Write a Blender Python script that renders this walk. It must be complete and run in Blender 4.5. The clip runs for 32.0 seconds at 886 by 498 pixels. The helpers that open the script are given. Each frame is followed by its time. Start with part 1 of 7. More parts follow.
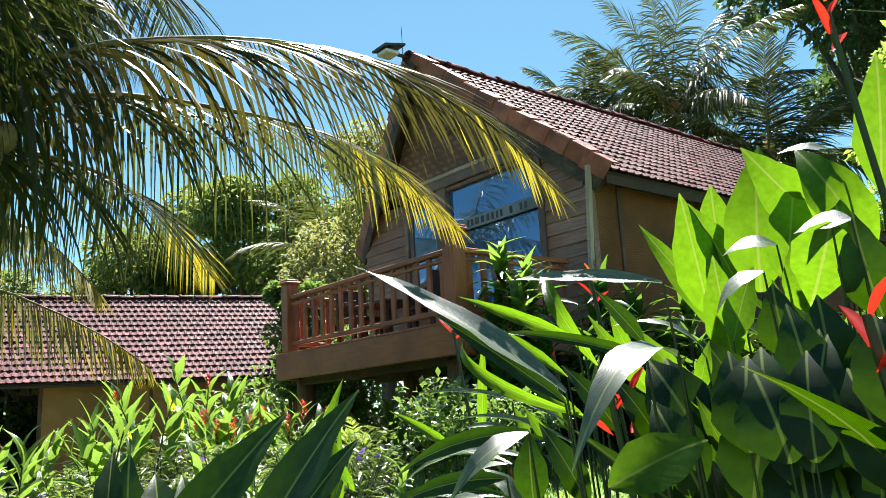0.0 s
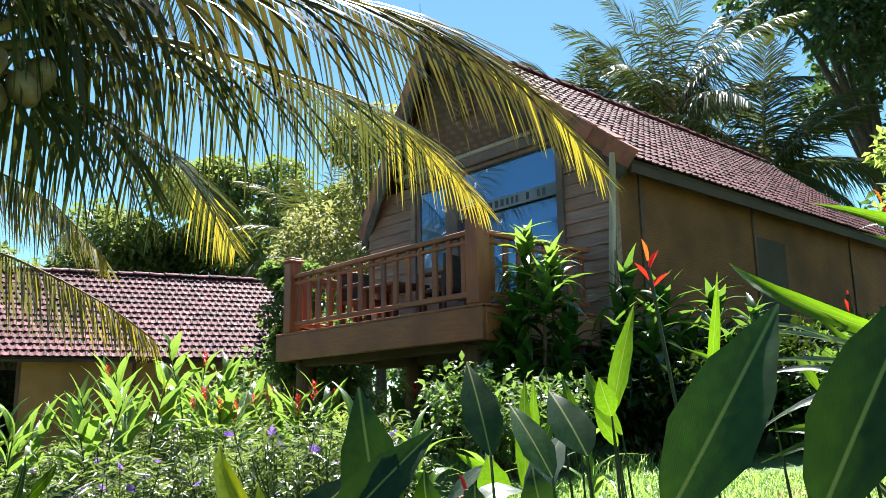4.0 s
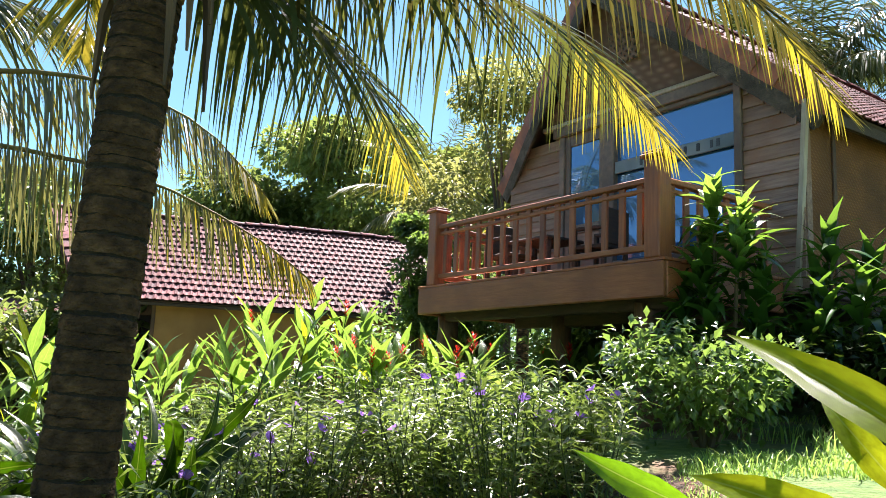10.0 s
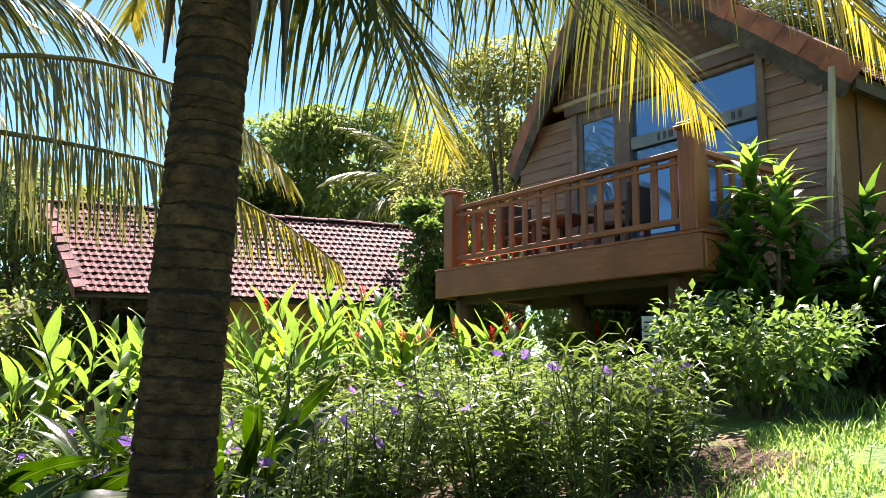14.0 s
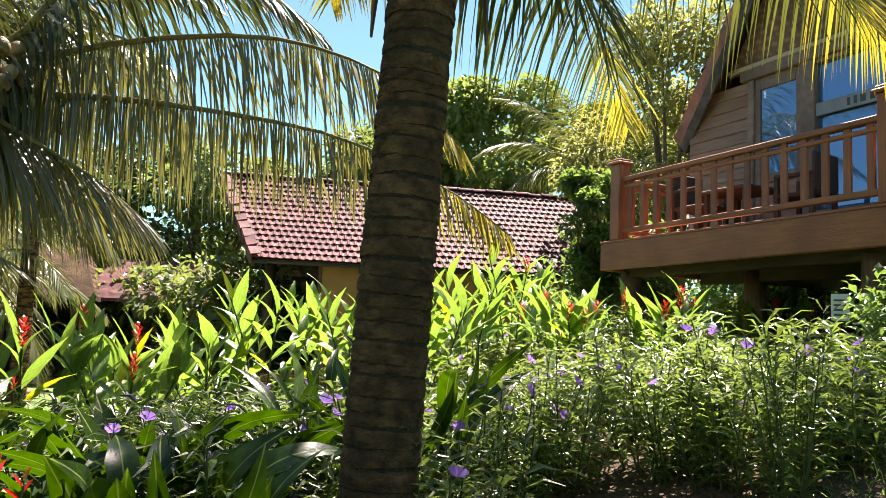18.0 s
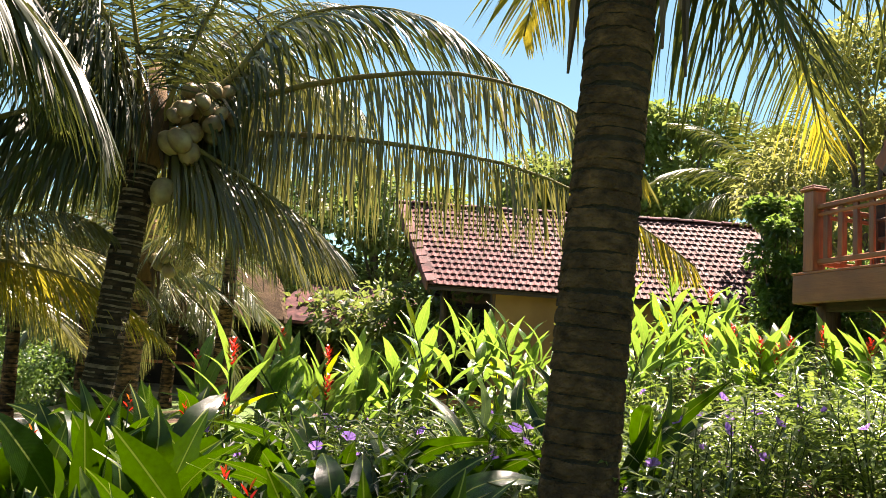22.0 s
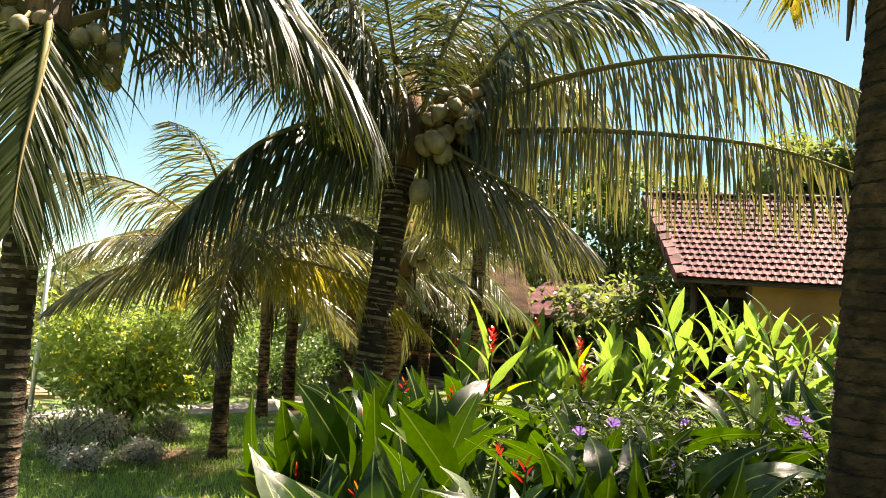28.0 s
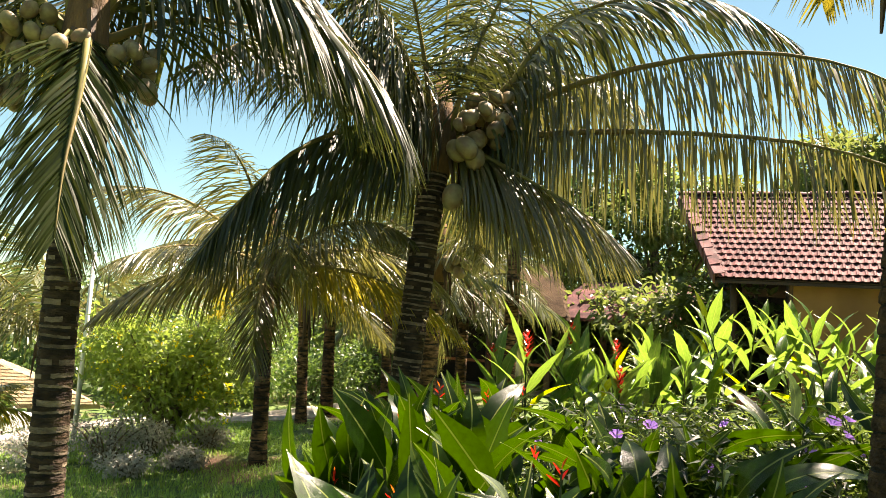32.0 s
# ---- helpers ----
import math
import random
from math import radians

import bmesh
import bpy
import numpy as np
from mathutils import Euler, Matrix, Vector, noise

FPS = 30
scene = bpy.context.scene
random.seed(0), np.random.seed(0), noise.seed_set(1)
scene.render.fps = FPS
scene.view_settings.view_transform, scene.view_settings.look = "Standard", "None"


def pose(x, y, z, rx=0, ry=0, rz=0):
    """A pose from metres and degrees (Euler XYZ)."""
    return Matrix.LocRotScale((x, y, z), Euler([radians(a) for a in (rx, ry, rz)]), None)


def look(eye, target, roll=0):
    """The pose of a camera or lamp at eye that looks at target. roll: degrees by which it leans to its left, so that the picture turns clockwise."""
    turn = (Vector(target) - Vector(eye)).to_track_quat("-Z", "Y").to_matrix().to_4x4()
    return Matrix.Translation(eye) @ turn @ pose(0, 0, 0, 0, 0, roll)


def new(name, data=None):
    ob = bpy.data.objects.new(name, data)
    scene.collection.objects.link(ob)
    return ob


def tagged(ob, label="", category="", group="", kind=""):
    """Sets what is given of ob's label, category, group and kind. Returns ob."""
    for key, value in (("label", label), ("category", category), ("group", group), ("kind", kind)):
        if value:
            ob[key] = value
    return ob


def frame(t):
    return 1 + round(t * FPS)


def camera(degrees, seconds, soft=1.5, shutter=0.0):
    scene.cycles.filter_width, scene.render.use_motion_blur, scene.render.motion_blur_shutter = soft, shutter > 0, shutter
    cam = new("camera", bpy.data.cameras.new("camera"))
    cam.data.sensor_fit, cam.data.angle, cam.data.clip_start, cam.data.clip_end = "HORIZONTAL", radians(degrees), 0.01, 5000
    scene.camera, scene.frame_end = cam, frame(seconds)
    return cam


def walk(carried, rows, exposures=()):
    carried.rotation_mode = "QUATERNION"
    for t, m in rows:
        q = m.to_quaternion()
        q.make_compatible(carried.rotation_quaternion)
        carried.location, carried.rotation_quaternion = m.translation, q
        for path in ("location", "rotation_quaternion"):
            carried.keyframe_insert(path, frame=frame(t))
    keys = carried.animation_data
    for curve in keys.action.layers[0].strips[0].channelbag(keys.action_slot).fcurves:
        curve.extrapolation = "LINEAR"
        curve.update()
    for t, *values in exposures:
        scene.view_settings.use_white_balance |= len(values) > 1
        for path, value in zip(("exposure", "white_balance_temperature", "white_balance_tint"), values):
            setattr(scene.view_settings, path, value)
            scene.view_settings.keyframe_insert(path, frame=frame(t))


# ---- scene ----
cam = camera(57.8, 32.0, soft=0.7)
PATH = [
    (0, (10.031, -5.194, 1.843), (8.52, -3.949, 2.249), -3.2),
    (0.5, (9.972, -5.222, 1.829), (8.472, -3.960, 2.226), -2.9),
    (1, (9.901, -5.24, 1.817), (8.418, -3.958, 2.213), -2.6),
    (1.5, (9.813, -5.244, 1.810), (8.338, -3.955, 2.214), -1.8),
    (2, (9.727, -5.251, 1.805), (8.253, -3.97, 2.236), -1.0),
    (2.5, (9.661, -5.285, 1.799), (8.168, -4.022, 2.221), -1.0),
    (3, (9.602, -5.334, 1.791), (8.126, -4.046, 2.196), -1.1),
    (3.5, (9.536, -5.371, 1.782), (8.074, -4.065, 2.178), -1.05),
    (5.5, (9.238, -5.441, 1.737), (7.736, -4.175, 2.114), -0.85),
    (6, (9.174, -5.464, 1.725), (7.669, -4.204, 2.105), -0.8),
    (6.5, (9.118, -5.493, 1.713), (7.593, -4.257, 2.094), -0.4),
    (7, (9.052, -5.509, 1.705), (7.516, -4.281, 2.071), 0.0),
    (7.5, (8.963, -5.507, 1.701), (7.422, -4.285, 2.059), -0.8),
    (8, (8.884, -5.505, 1.687), (7.335, -4.279, 2.0), -1.6),
    (8.5, (8.82, -5.526, 1.665), (7.267, -4.302, 1.958), -0.6),
    (9, (8.705, -5.537, 1.672), (7.142, -4.322, 1.957), 0.7),
    (9.5, (8.642, -5.55, 1.649), (7.041, -4.397, 1.973), 1.1),
    (10, (8.557, -5.577, 1.635), (6.935, -4.452, 1.955), 2.4),
    (10.5, (8.49, -5.621, 1.606), (6.866, -4.496, 1.918), 1.2),
    (11, (8.403, -5.682, 1.602), (6.808, -4.511, 1.892), -0.5),
    (11.5, (8.339, -5.743, 1.594), (6.756, -4.55, 1.864), -0.1),
    (12, (8.269, -5.786, 1.588), (6.683, -4.597, 1.853), 0.2),
    (12.5, (8.206, -5.799, 1.584), (6.595, -4.645, 1.861), -0.4),
    (13, (8.158, -5.804, 1.567), (6.55, -4.656, 1.878), 0.0),
    (13.5, (8.123, -5.83, 1.563), (6.536, -4.652, 1.873), 0.5),
    (15.5, (8.056, -5.992, 1.553), (6.407, -4.88, 1.765), 0.7),
    (16, (8.036, -6.014, 1.558), (6.348, -4.961, 1.764), 0.1),
    (16.5, (8.027, -6.022, 1.556), (6.31, -5.018, 1.762), 0.4),
    (17, (8.02, -6.03, 1.553), (6.28, -5.068, 1.763), 1.0),
    (17.5, (8.011, -6.04, 1.549), (6.247, -5.122, 1.763), 1.6),
    (18, (7.999, -6.048, 1.547), (6.211, -5.178, 1.763), 2.5),
    (18.5, (7.991, -6.061, 1.55), (6.182, -5.238, 1.77), 3.0),
    (19, (7.984, -6.077, 1.549), (6.15, -5.312, 1.775), 3.7),
    (19.5, (7.982, -6.092, 1.554), (6.122, -5.396, 1.787), 3.7),
    (20, (7.987, -6.112, 1.557), (6.114, -5.458, 1.814), 4.5),
    (20.5, (7.992, -6.127, 1.559), (6.109, -5.505, 1.824), 4.8),
    (21, (7.999, -6.144, 1.557), (6.103, -5.567, 1.822), 4.7),
    (21.5, (8.006, -6.161, 1.556), (6.096, -5.63, 1.819), 4.6),
    (22, (8.013, -6.179, 1.555), (6.088, -5.703, 1.813), 4.4),
    (22.5, (8.018, -6.189, 1.556), (6.076, -5.786, 1.808), 4.2),
    (23, (8.019, -6.198, 1.551), (6.066, -5.849, 1.8), 4.0),
    (23.5, (8.018, -6.204, 1.55), (6.057, -5.9, 1.798), 3.8),
    (24, (8.021, -6.213, 1.544), (6.053, -5.953, 1.79), 3.8),
    (24.5, (8.02, -6.225, 1.538), (6.047, -6.007, 1.78), 4.1),
    (25, (8.027, -6.244, 1.539), (6.048, -6.077, 1.773), 4.3),
    (25.5, (8.024, -6.248, 1.529), (6.04, -6.145, 1.761), 4.7),
    (26, (8.038, -6.263, 1.529), (6.052, -6.212, 1.757), 4.9),
    (26.5, (8.042, -6.267, 1.522), (6.055, -6.267, 1.747), 5.7),
    (28.5, (8.093, -6.296, 1.499), (6.107, -6.434, 1.694), 4.6),
    (29, (8.09, -6.3, 1.5), (6.106, -6.47, 1.693), 4.6),
    (29.5, (8.079, -6.306, 1.5), (6.098, -6.51, 1.691), 4.4),
    (30, (8.075, -6.305, 1.499), (6.099, -6.544, 1.693), 4.2),
    (30.5, (8.08, -6.296, 1.5), (6.106, -6.549, 1.698), 4.4),
    (31, (8.091, -6.281, 1.499), (6.117, -6.533, 1.7), 4.2),
    (31.5, (8.096, -6.279, 1.499), (6.12, -6.513, 1.703), 3.7),
    (32, (8.101, -6.271, 1.497), (6.122, -6.467, 1.703), 4.1),
]
walk(cam, [(t, look(eye, target, roll)) for t, eye, target, roll in PATH], [(0.0, 1.86, 6200, 12), (3.0, 1.9, 6100, 13), (6.0, 2.07, 5800, 23), (9.0, 2.2, 6200, 23), (13.0, 2.2, 6600, 22), (20.0, 2.17, 7200, 22), (26.0, 2.14, 7900, 21), (32.0, 2.14, 8000, 20)])

# ---- world, sun ----
SUN_DIR = Vector((-0.36, 0.32, 0.88)).normalized()
world = bpy.data.worlds.new("sky")
scene.world = world
world.use_nodes = True
wn = world.node_tree
sky = wn.nodes.new("ShaderNodeTexSky")
sky.sky_type = "NISHITA"
sky.sun_disc = False
sky.sun_elevation = math.asin(SUN_DIR.z)
sky.sun_rotation = math.atan2(SUN_DIR.x, SUN_DIR.y)
sky.air_density, sky.dust_density, sky.ozone_density = 0.95, 0.2, 0.6
tint = wn.nodes.new("ShaderNodeMix")
tint.data_type, tint.blend_type = "RGBA", "MULTIPLY"
tint.inputs[0].default_value = 1.0
tint.inputs[7].default_value = (0.7, 1.0, 0.9, 1)
wn.links.new(sky.outputs[0], tint.inputs[6])
wn.links.new(tint.outputs[2], wn.nodes["Background"].inputs[0])
wn.nodes["Background"].inputs[1].default_value = 0.05
sun = new("sun", bpy.data.lights.new("sun", "SUN"))
sun.data.energy, sun.data.angle, sun.data.color = 5.0, radians(0.6), (1.0, 0.95, 0.86)
sun.matrix_world = look(SUN_DIR * 60, (0, 0, 0))


# ---- materials ----
def nodes_of(name):
    m = bpy.data.materials.new(name)
    m.use_nodes = True
    nt = m.node_tree
    return m, nt, nt.nodes["Principled BSDF"], nt.nodes["Material Output"]


def mixed(nt, a, b, fac):
    mx = nt.nodes.new("ShaderNodeMix")
    mx.data_type = "RGBA"
    for sock, v in ((mx.inputs[6], a), (mx.inputs[7], b), (mx.inputs[0], fac)):
        if isinstance(v, bpy.types.NodeSocket):
            nt.links.new(v, sock)
        else:
            sock.default_value = (*v, 1) if isinstance(v, tuple) else v
    return mx.outputs[2]


def noise_of(nt, vec, scale, detail=6.0, lo=0.35, hi=0.65, stretch=(1, 1, 1)):
    mp = nt.nodes.new("ShaderNodeMapping")
    mp.inputs["Scale"].default_value = stretch
    nt.links.new(vec, mp.inputs[0])
    n = nt.nodes.new("ShaderNodeTexNoise")
    n.inputs["Scale"].default_value, n.inputs["Detail"].default_value = scale, detail
    nt.links.new(mp.outputs[0], n.inputs["Vector"])
    r = nt.nodes.new("ShaderNodeMapRange")
    r.inputs[1].default_value, r.inputs[2].default_value = lo, hi
    nt.links.new(n.outputs[0], r.inputs[0])
    return r.outputs[0]


def surface(name, dark, light, third=None, scale=12.0, stretch=(1, 1, 1), rough=0.75, bump=0.3, spread=0.0, big=0.8, gloss=0.5, depth=0.01, crisp=0.2):
    """Two-scale procedural surface: grain between dark and light, stains towards third, fine relief, and a spread from piece to piece."""
    m, nt, bs, out = nodes_of(name)
    co = nt.nodes.new("ShaderNodeTexCoord").outputs["Object"]
    info = nt.nodes.new("ShaderNodeObjectInfo")
    add = nt.nodes.new("ShaderNodeVectorMath")
    add.operation = "ADD"
    sc = nt.nodes.new("ShaderNodeVectorMath")
    sc.operation = "SCALE"
    sc.inputs[0].default_value = (7.3, 3.1, 5.7)
    nt.links.new(info.outputs["Random"], sc.inputs["Scale"])
    nt.links.new(co, add.inputs[0])
    nt.links.new(sc.outputs[0], add.inputs[1])
    vec = add.outputs[0]
    grain = noise_of(nt, vec, scale, 8.0, 0.5 - crisp, 0.5 + crisp, stretch)
    col = mixed(nt, dark, light, grain)
    stain = noise_of(nt, vec, big, 5.0, 0.42, 0.72)
    col = mixed(nt, col, third or tuple(c * 0.55 for c in dark), stain)
    if spread:
        hsv = nt.nodes.new("ShaderNodeHueSaturation")
        rg = nt.nodes.new("ShaderNodeMapRange")
        rg.inputs[3].default_value, rg.inputs[4].default_value = 1 - spread, 1 + spread
        nt.links.new(info.outputs["Random"], rg.inputs[0])
        nt.links.new(rg.outputs[0], hsv.inputs["Value"])
        nt.links.new(col, hsv.inputs["Color"])
        col = hsv.outputs[0]
    nt.links.new(col, bs.inputs["Base Color"])
    rr = nt.nodes.new("ShaderNodeMapRange")
    rr.inputs[3].default_value, rr.inputs[4].default_value = max(0.05, rough - 0.12), min(1, rough + 0.12)
    nt.links.new(grain, rr.inputs[0])
    nt.links.new(rr.outputs[0], bs.inputs["Roughness"])
    bs.inputs["Specular IOR Level"].default_value = gloss
    fine = noise_of(nt, vec, scale * 3, 6.0, 0.2, 0.8, stretch)
    bp = nt.nodes.new("ShaderNodeBump")
    bp.inputs["Strength"].default_value, bp.inputs["Distance"].default_value = bump, depth
    nt.links.new(fine, bp.inputs["Height"])
    nt.links.new(bp.outputs[0], bs.inputs["Normal"])
    return m


def leafy(name, dark, light, glow, through_part=0.45, rough=0.42, gloss=0.5, veins=0.0, spread=0.35, by_island=True, scale=3.0, edge=None, blue=0.11):
    """Leaf blades: gloss on top, light shining through, colour varied from leaf to leaf."""
    dark, light, glow = [(r, g, 0.6 * b + blue * g) for r, g, b in (dark, light, glow)] if dark[1] > dark[0] else (dark, light, glow)
    m, nt, bs, out = nodes_of(name)
    co = nt.nodes.new("ShaderNodeTexCoord").outputs["Object"]
    geo = nt.nodes.new("ShaderNodeNewGeometry")
    info = nt.nodes.new("ShaderNodeObjectInfo")
    rnd = geo.outputs["Random Per Island"] if by_island else info.outputs["Random"]
    patch = noise_of(nt, co, scale, 4.0, 0.3, 0.7)
    col = mixed(nt, dark, light, rnd)
    col = mixed(nt, col, tuple(0.5 * (a + b) for a, b in zip(dark, light)), patch)
    hsv = nt.nodes.new("ShaderNodeHueSaturation")
    rg = nt.nodes.new("ShaderNodeMapRange")
    rg.inputs[3].default_value, rg.inputs[4].default_value = 1 - spread, 1 + spread
    nt.links.new(info.outputs["Random"], rg.inputs[0])
    nt.links.new(rg.outputs[0], hsv.inputs["Value"])
    nt.links.new(col, hsv.inputs["Color"])
    col = hsv.outputs[0]
    if edge:
        worn = noise_of(nt, co, scale * 0.6, 3.0, 0.6, 0.7)
        col = mixed(nt, col, edge, worn)
    nt.links.new(col, bs.inputs["Base Color"])
    bs.inputs["Roughness"].default_value = rough
    bs.inputs["Specular IOR Level"].default_value = gloss
    tr = nt.nodes.new("ShaderNodeBsdfTranslucent")
    gl = mixed(nt, col, glow, 0.75)
    nt.links.new(gl, tr.inputs[0])
    mx = nt.nodes.new("ShaderNodeMixShader")
    mx.inputs[0].default_value = through_part
    nt.links.new(bs.outputs[0], mx.inputs[1])
    nt.links.new(tr.outputs[0], mx.inputs[2])
    nt.links.new(mx.outputs[0], out.inputs[0])
    if veins:
        sep = nt.nodes.new("ShaderNodeSeparateXYZ")
        nt.links.new(co, sep.inputs[0])
        ab = nt.nodes.new("ShaderNodeMath")
        ab.operation = "ABSOLUTE"
        nt.links.new(sep.outputs[0], ab.inputs[0])
        sub = nt.nodes.new("ShaderNodeMath")
        sub.operation = "SUBTRACT"
        nt.links.new(sep.outputs[1], sub.inputs[0])
        nt.links.new(ab.outputs[0], sub.inputs[1])
        mul = nt.nodes.new("ShaderNodeMath")
        mul.operation = "MULTIPLY"
        mul.inputs[1].default_value = veins
        nt.links.new(sub.outputs[0], mul.inputs[0])
        sn = nt.nodes.new("ShaderNodeMath")
        sn.operation = "SINE"
        nt.links.new(mul.outputs[0], sn.inputs[0])
        bp = nt.nodes.new("ShaderNodeBump")
        bp.inputs["Strength"].default_value, bp.inputs["Distance"].default_value = 0.18, 0.003
        nt.links.new(sn.outputs[0], bp.inputs["Height"])
        nt.links.new(bp.outputs[0], bs.inputs["Normal"])
        # pale midrib, faint veins, and uneven streaks that run with the veins
        rib = nt.nodes.new("ShaderNodeMapRange")
        rib.inputs[1].default_value, rib.inputs[2].default_value = 0.012, 0.03
        rib.inputs[3].default_value, rib.inputs[4].default_value = 0.55, 0.0
        nt.links.new(ab.outputs[0], rib.inputs[0])
        vein = nt.nodes.new("ShaderNodeMapRange")
        vein.inputs[1].default_value, vein.inputs[2].default_value = 0.2, 1.0
        vein.inputs[3].default_value, vein.inputs[4].default_value = 0.0, 0.22
        nt.links.new(sn.outputs[0], vein.inputs[0])
        streak = noise_of(nt, co, 7.0, 6.0, 0.35, 0.8, (1.0, 2.4, 1.0))
        shade = mixed(nt, mixed(nt, col, tuple(0.45 * c for c in dark), streak), tuple(1.5 * c for c in light), vein.outputs[0])
        shade = mixed(nt, shade, (0.3, 0.36, 0.09), rib.outputs[0])
        nt.links.new(shade, bs.inputs["Base Color"])
        glows = mixed(nt, mixed(nt, gl, tuple(0.5 * c for c in glow), streak), tuple(0.6 * c for c in glow), vein.outputs[0])
        nt.links.new(mixed(nt, glows, (0.45, 0.5, 0.1), rib.outputs[0]), tr.inputs[0])
    return m


def woven(name, dark, light, cell=0.05, rough=0.8):
    """Plaited bamboo matting: crossing strips as colour and relief."""
    m, nt, bs, out = nodes_of(name)
    co = nt.nodes.new("ShaderNodeTexCoord").outputs["Object"]
    mp = nt.nodes.new("ShaderNodeMapping")
    mp.inputs["Rotation"].default_value = (0, 0, 0)
    nt.links.new(co, mp.inputs[0])
    heights = []
    for axis in ("Z", "DIAGONAL"):
        w = nt.nodes.new("ShaderNodeTexWave")
        w.bands_direction = axis
        w.inputs["Scale"].default_value, w.inputs["Distortion"].default_value, w.inputs["Detail"].default_value = 0.32 / cell, 1.2, 2.0
        nt.links.new(mp.outputs[0], w.inputs["Vector"])
        heights.append(w.outputs["Fac"])
    mn = nt.nodes.new("ShaderNodeMath")
    mn.operation = "MULTIPLY"
    nt.links.new(heights[0], mn.inputs[0])
    nt.links.new(heights[1], mn.inputs[1])
    big = noise_of(nt, co, 1.6, 6.0, 0.35, 0.68)
    fine = noise_of(nt, co, 30, 4.0, 0.3, 0.7)
    col = mixed(nt, dark, light, mn.outputs[0])
    col = mixed(nt, col, tuple(0.6 * c for c in dark), big)
    col = mixed(nt, col, light, 0.15)
    nt.links.new(col, bs.inputs["Base Color"])
    bs.inputs["Roughness"].default_value = rough
    bp = nt.nodes.new("ShaderNodeBump")
    bp.inputs["Strength"].default_value, bp.inputs["Distance"].default_value = 0.6, 0.008
    nt.links.new(mn.outputs[0], bp.inputs["Height"])
    nt.links.new(bp.outputs[0], bs.inputs["Normal"])
    return m


M = {}
M["tile"] = surface("roof_tile_clay", (0.105, 0.039, 0.04), (0.265, 0.115, 0.115), (0.055, 0.027, 0.03), 9.0, rough=0.66, bump=0.4, spread=0.35, big=3.0, gloss=0.12)
M["mortar"] = surface("crusted_mortar", (0.06, 0.045, 0.038), (0.16, 0.12, 0.1), (0.035, 0.026, 0.022), 9.0, (2, 2, 2), 0.9, 0.8, 0.0, 3.0)
M["humus"] = surface("dark_garden_soil", (0.04, 0.02, 0.011), (0.18, 0.095, 0.052), (0.05, 0.04, 0.018), 16.0, rough=0.95, bump=1.0, big=2.0, depth=0.03)
M["verge"] = surface("verge_tile_clay", (0.3, 0.085, 0.045), (0.45, 0.15, 0.085), (0.1, 0.045, 0.04), 7.0, rough=0.6, bump=0.4, spread=0.25, big=3.0)
M["deck_wood"] = surface("stained_wood", (0.32, 0.1, 0.04), (0.48, 0.17, 0.07), (0.22, 0.07, 0.035), 3.0, (1, 14, 14), 0.45, 0.25, 0.14, 1.2)
M["post_wood"] = surface("stained_upright_wood", (0.26, 0.075, 0.032), (0.42, 0.135, 0.055), (0.16, 0.05, 0.03), 3.0, (14, 14, 1), 0.42, 0.25, 0.16, 1.2)
M["log"] = surface("log_wood", (0.09, 0.05, 0.035), (0.2, 0.1, 0.06), (0.05, 0.03, 0.025), 5.0, (6, 6, 0.8), 0.7, 0.5, 0.2, 2.0)
M["plank"] = surface("weathered_plank", (0.21, 0.115, 0.085), (0.4, 0.25, 0.19), (0.26, 0.12, 0.06), 2.6, (1, 12, 12), 0.62, 0.4, 0.2, 1.4)
M["frame_wood"] = surface("grey_brown_frame_wood", (0.15, 0.1, 0.08), (0.27, 0.18, 0.14), (0.1, 0.065, 0.05), 4.0, (3, 3, 3), 0.6, 0.3, 0.1, 1.0)
M["pale_trim"] = surface("pale_trim_wood", (0.42, 0.33, 0.24), (0.6, 0.5, 0.4), (0.3, 0.22, 0.15), 4.0, (8, 8, 1), 0.6, 0.3)
M["matting"] = woven("bamboo_matting", (0.175, 0.066, 0.02), (0.35, 0.14, 0.044), 0.032)
M["gable_mat"] = woven("gable_bamboo_matting", (0.14, 0.075, 0.055), (0.34, 0.22, 0.17), 0.09)
M["wall_ochre"] = surface("ochre_wall", (0.3, 0.15, 0.05), (0.42, 0.23, 0.09), (0.2, 0.1, 0.045), 2.5, rough=0.85, bump=0.2, big=0.7)
M["dark_wood"] = surface("dark_rafter_wood", (0.04, 0.023, 0.016), (0.1, 0.062, 0.042), None, 5.0, (1, 6, 6), 0.75, 0.4)
M["bark_near"] = surface("palm_bark", (0.03, 0.017, 0.01), (0.2, 0.115, 0.062), (0.06, 0.036, 0.021), 15.0, (1.0, 1.0, 1.6), 0.9, 1.0, 0.1, 5.0, gloss=0.15, depth=0.03, crisp=0.2)
M["bark_far"] = surface("brown_palm_bark", (0.035, 0.02, 0.012), (0.34, 0.19, 0.1), (0.02, 0.013, 0.009), 9.0, (0.8, 0.8, 2.2), 0.9, 1.0, 0.2, 4.0, gloss=0.2, depth=0.03, crisp=0.12)
M["pale_scar"] = surface("pale_palm_scar", (0.13, 0.09, 0.06), (0.38, 0.29, 0.21), (0.07, 0.05, 0.035), 14.0, (1, 1, 2.0), 0.9, 0.9, 0.1, 5.0, depth=0.02)
M["bark_dark"] = surface("dark_palm_bark", (0.016, 0.011, 0.008), (0.13, 0.085, 0.055), (0.02, 0.013, 0.01), 9.0, (0.8, 0.8, 2.6), 0.9, 1.0, 0.2, 4.0, gloss=0.2, depth=0.03)
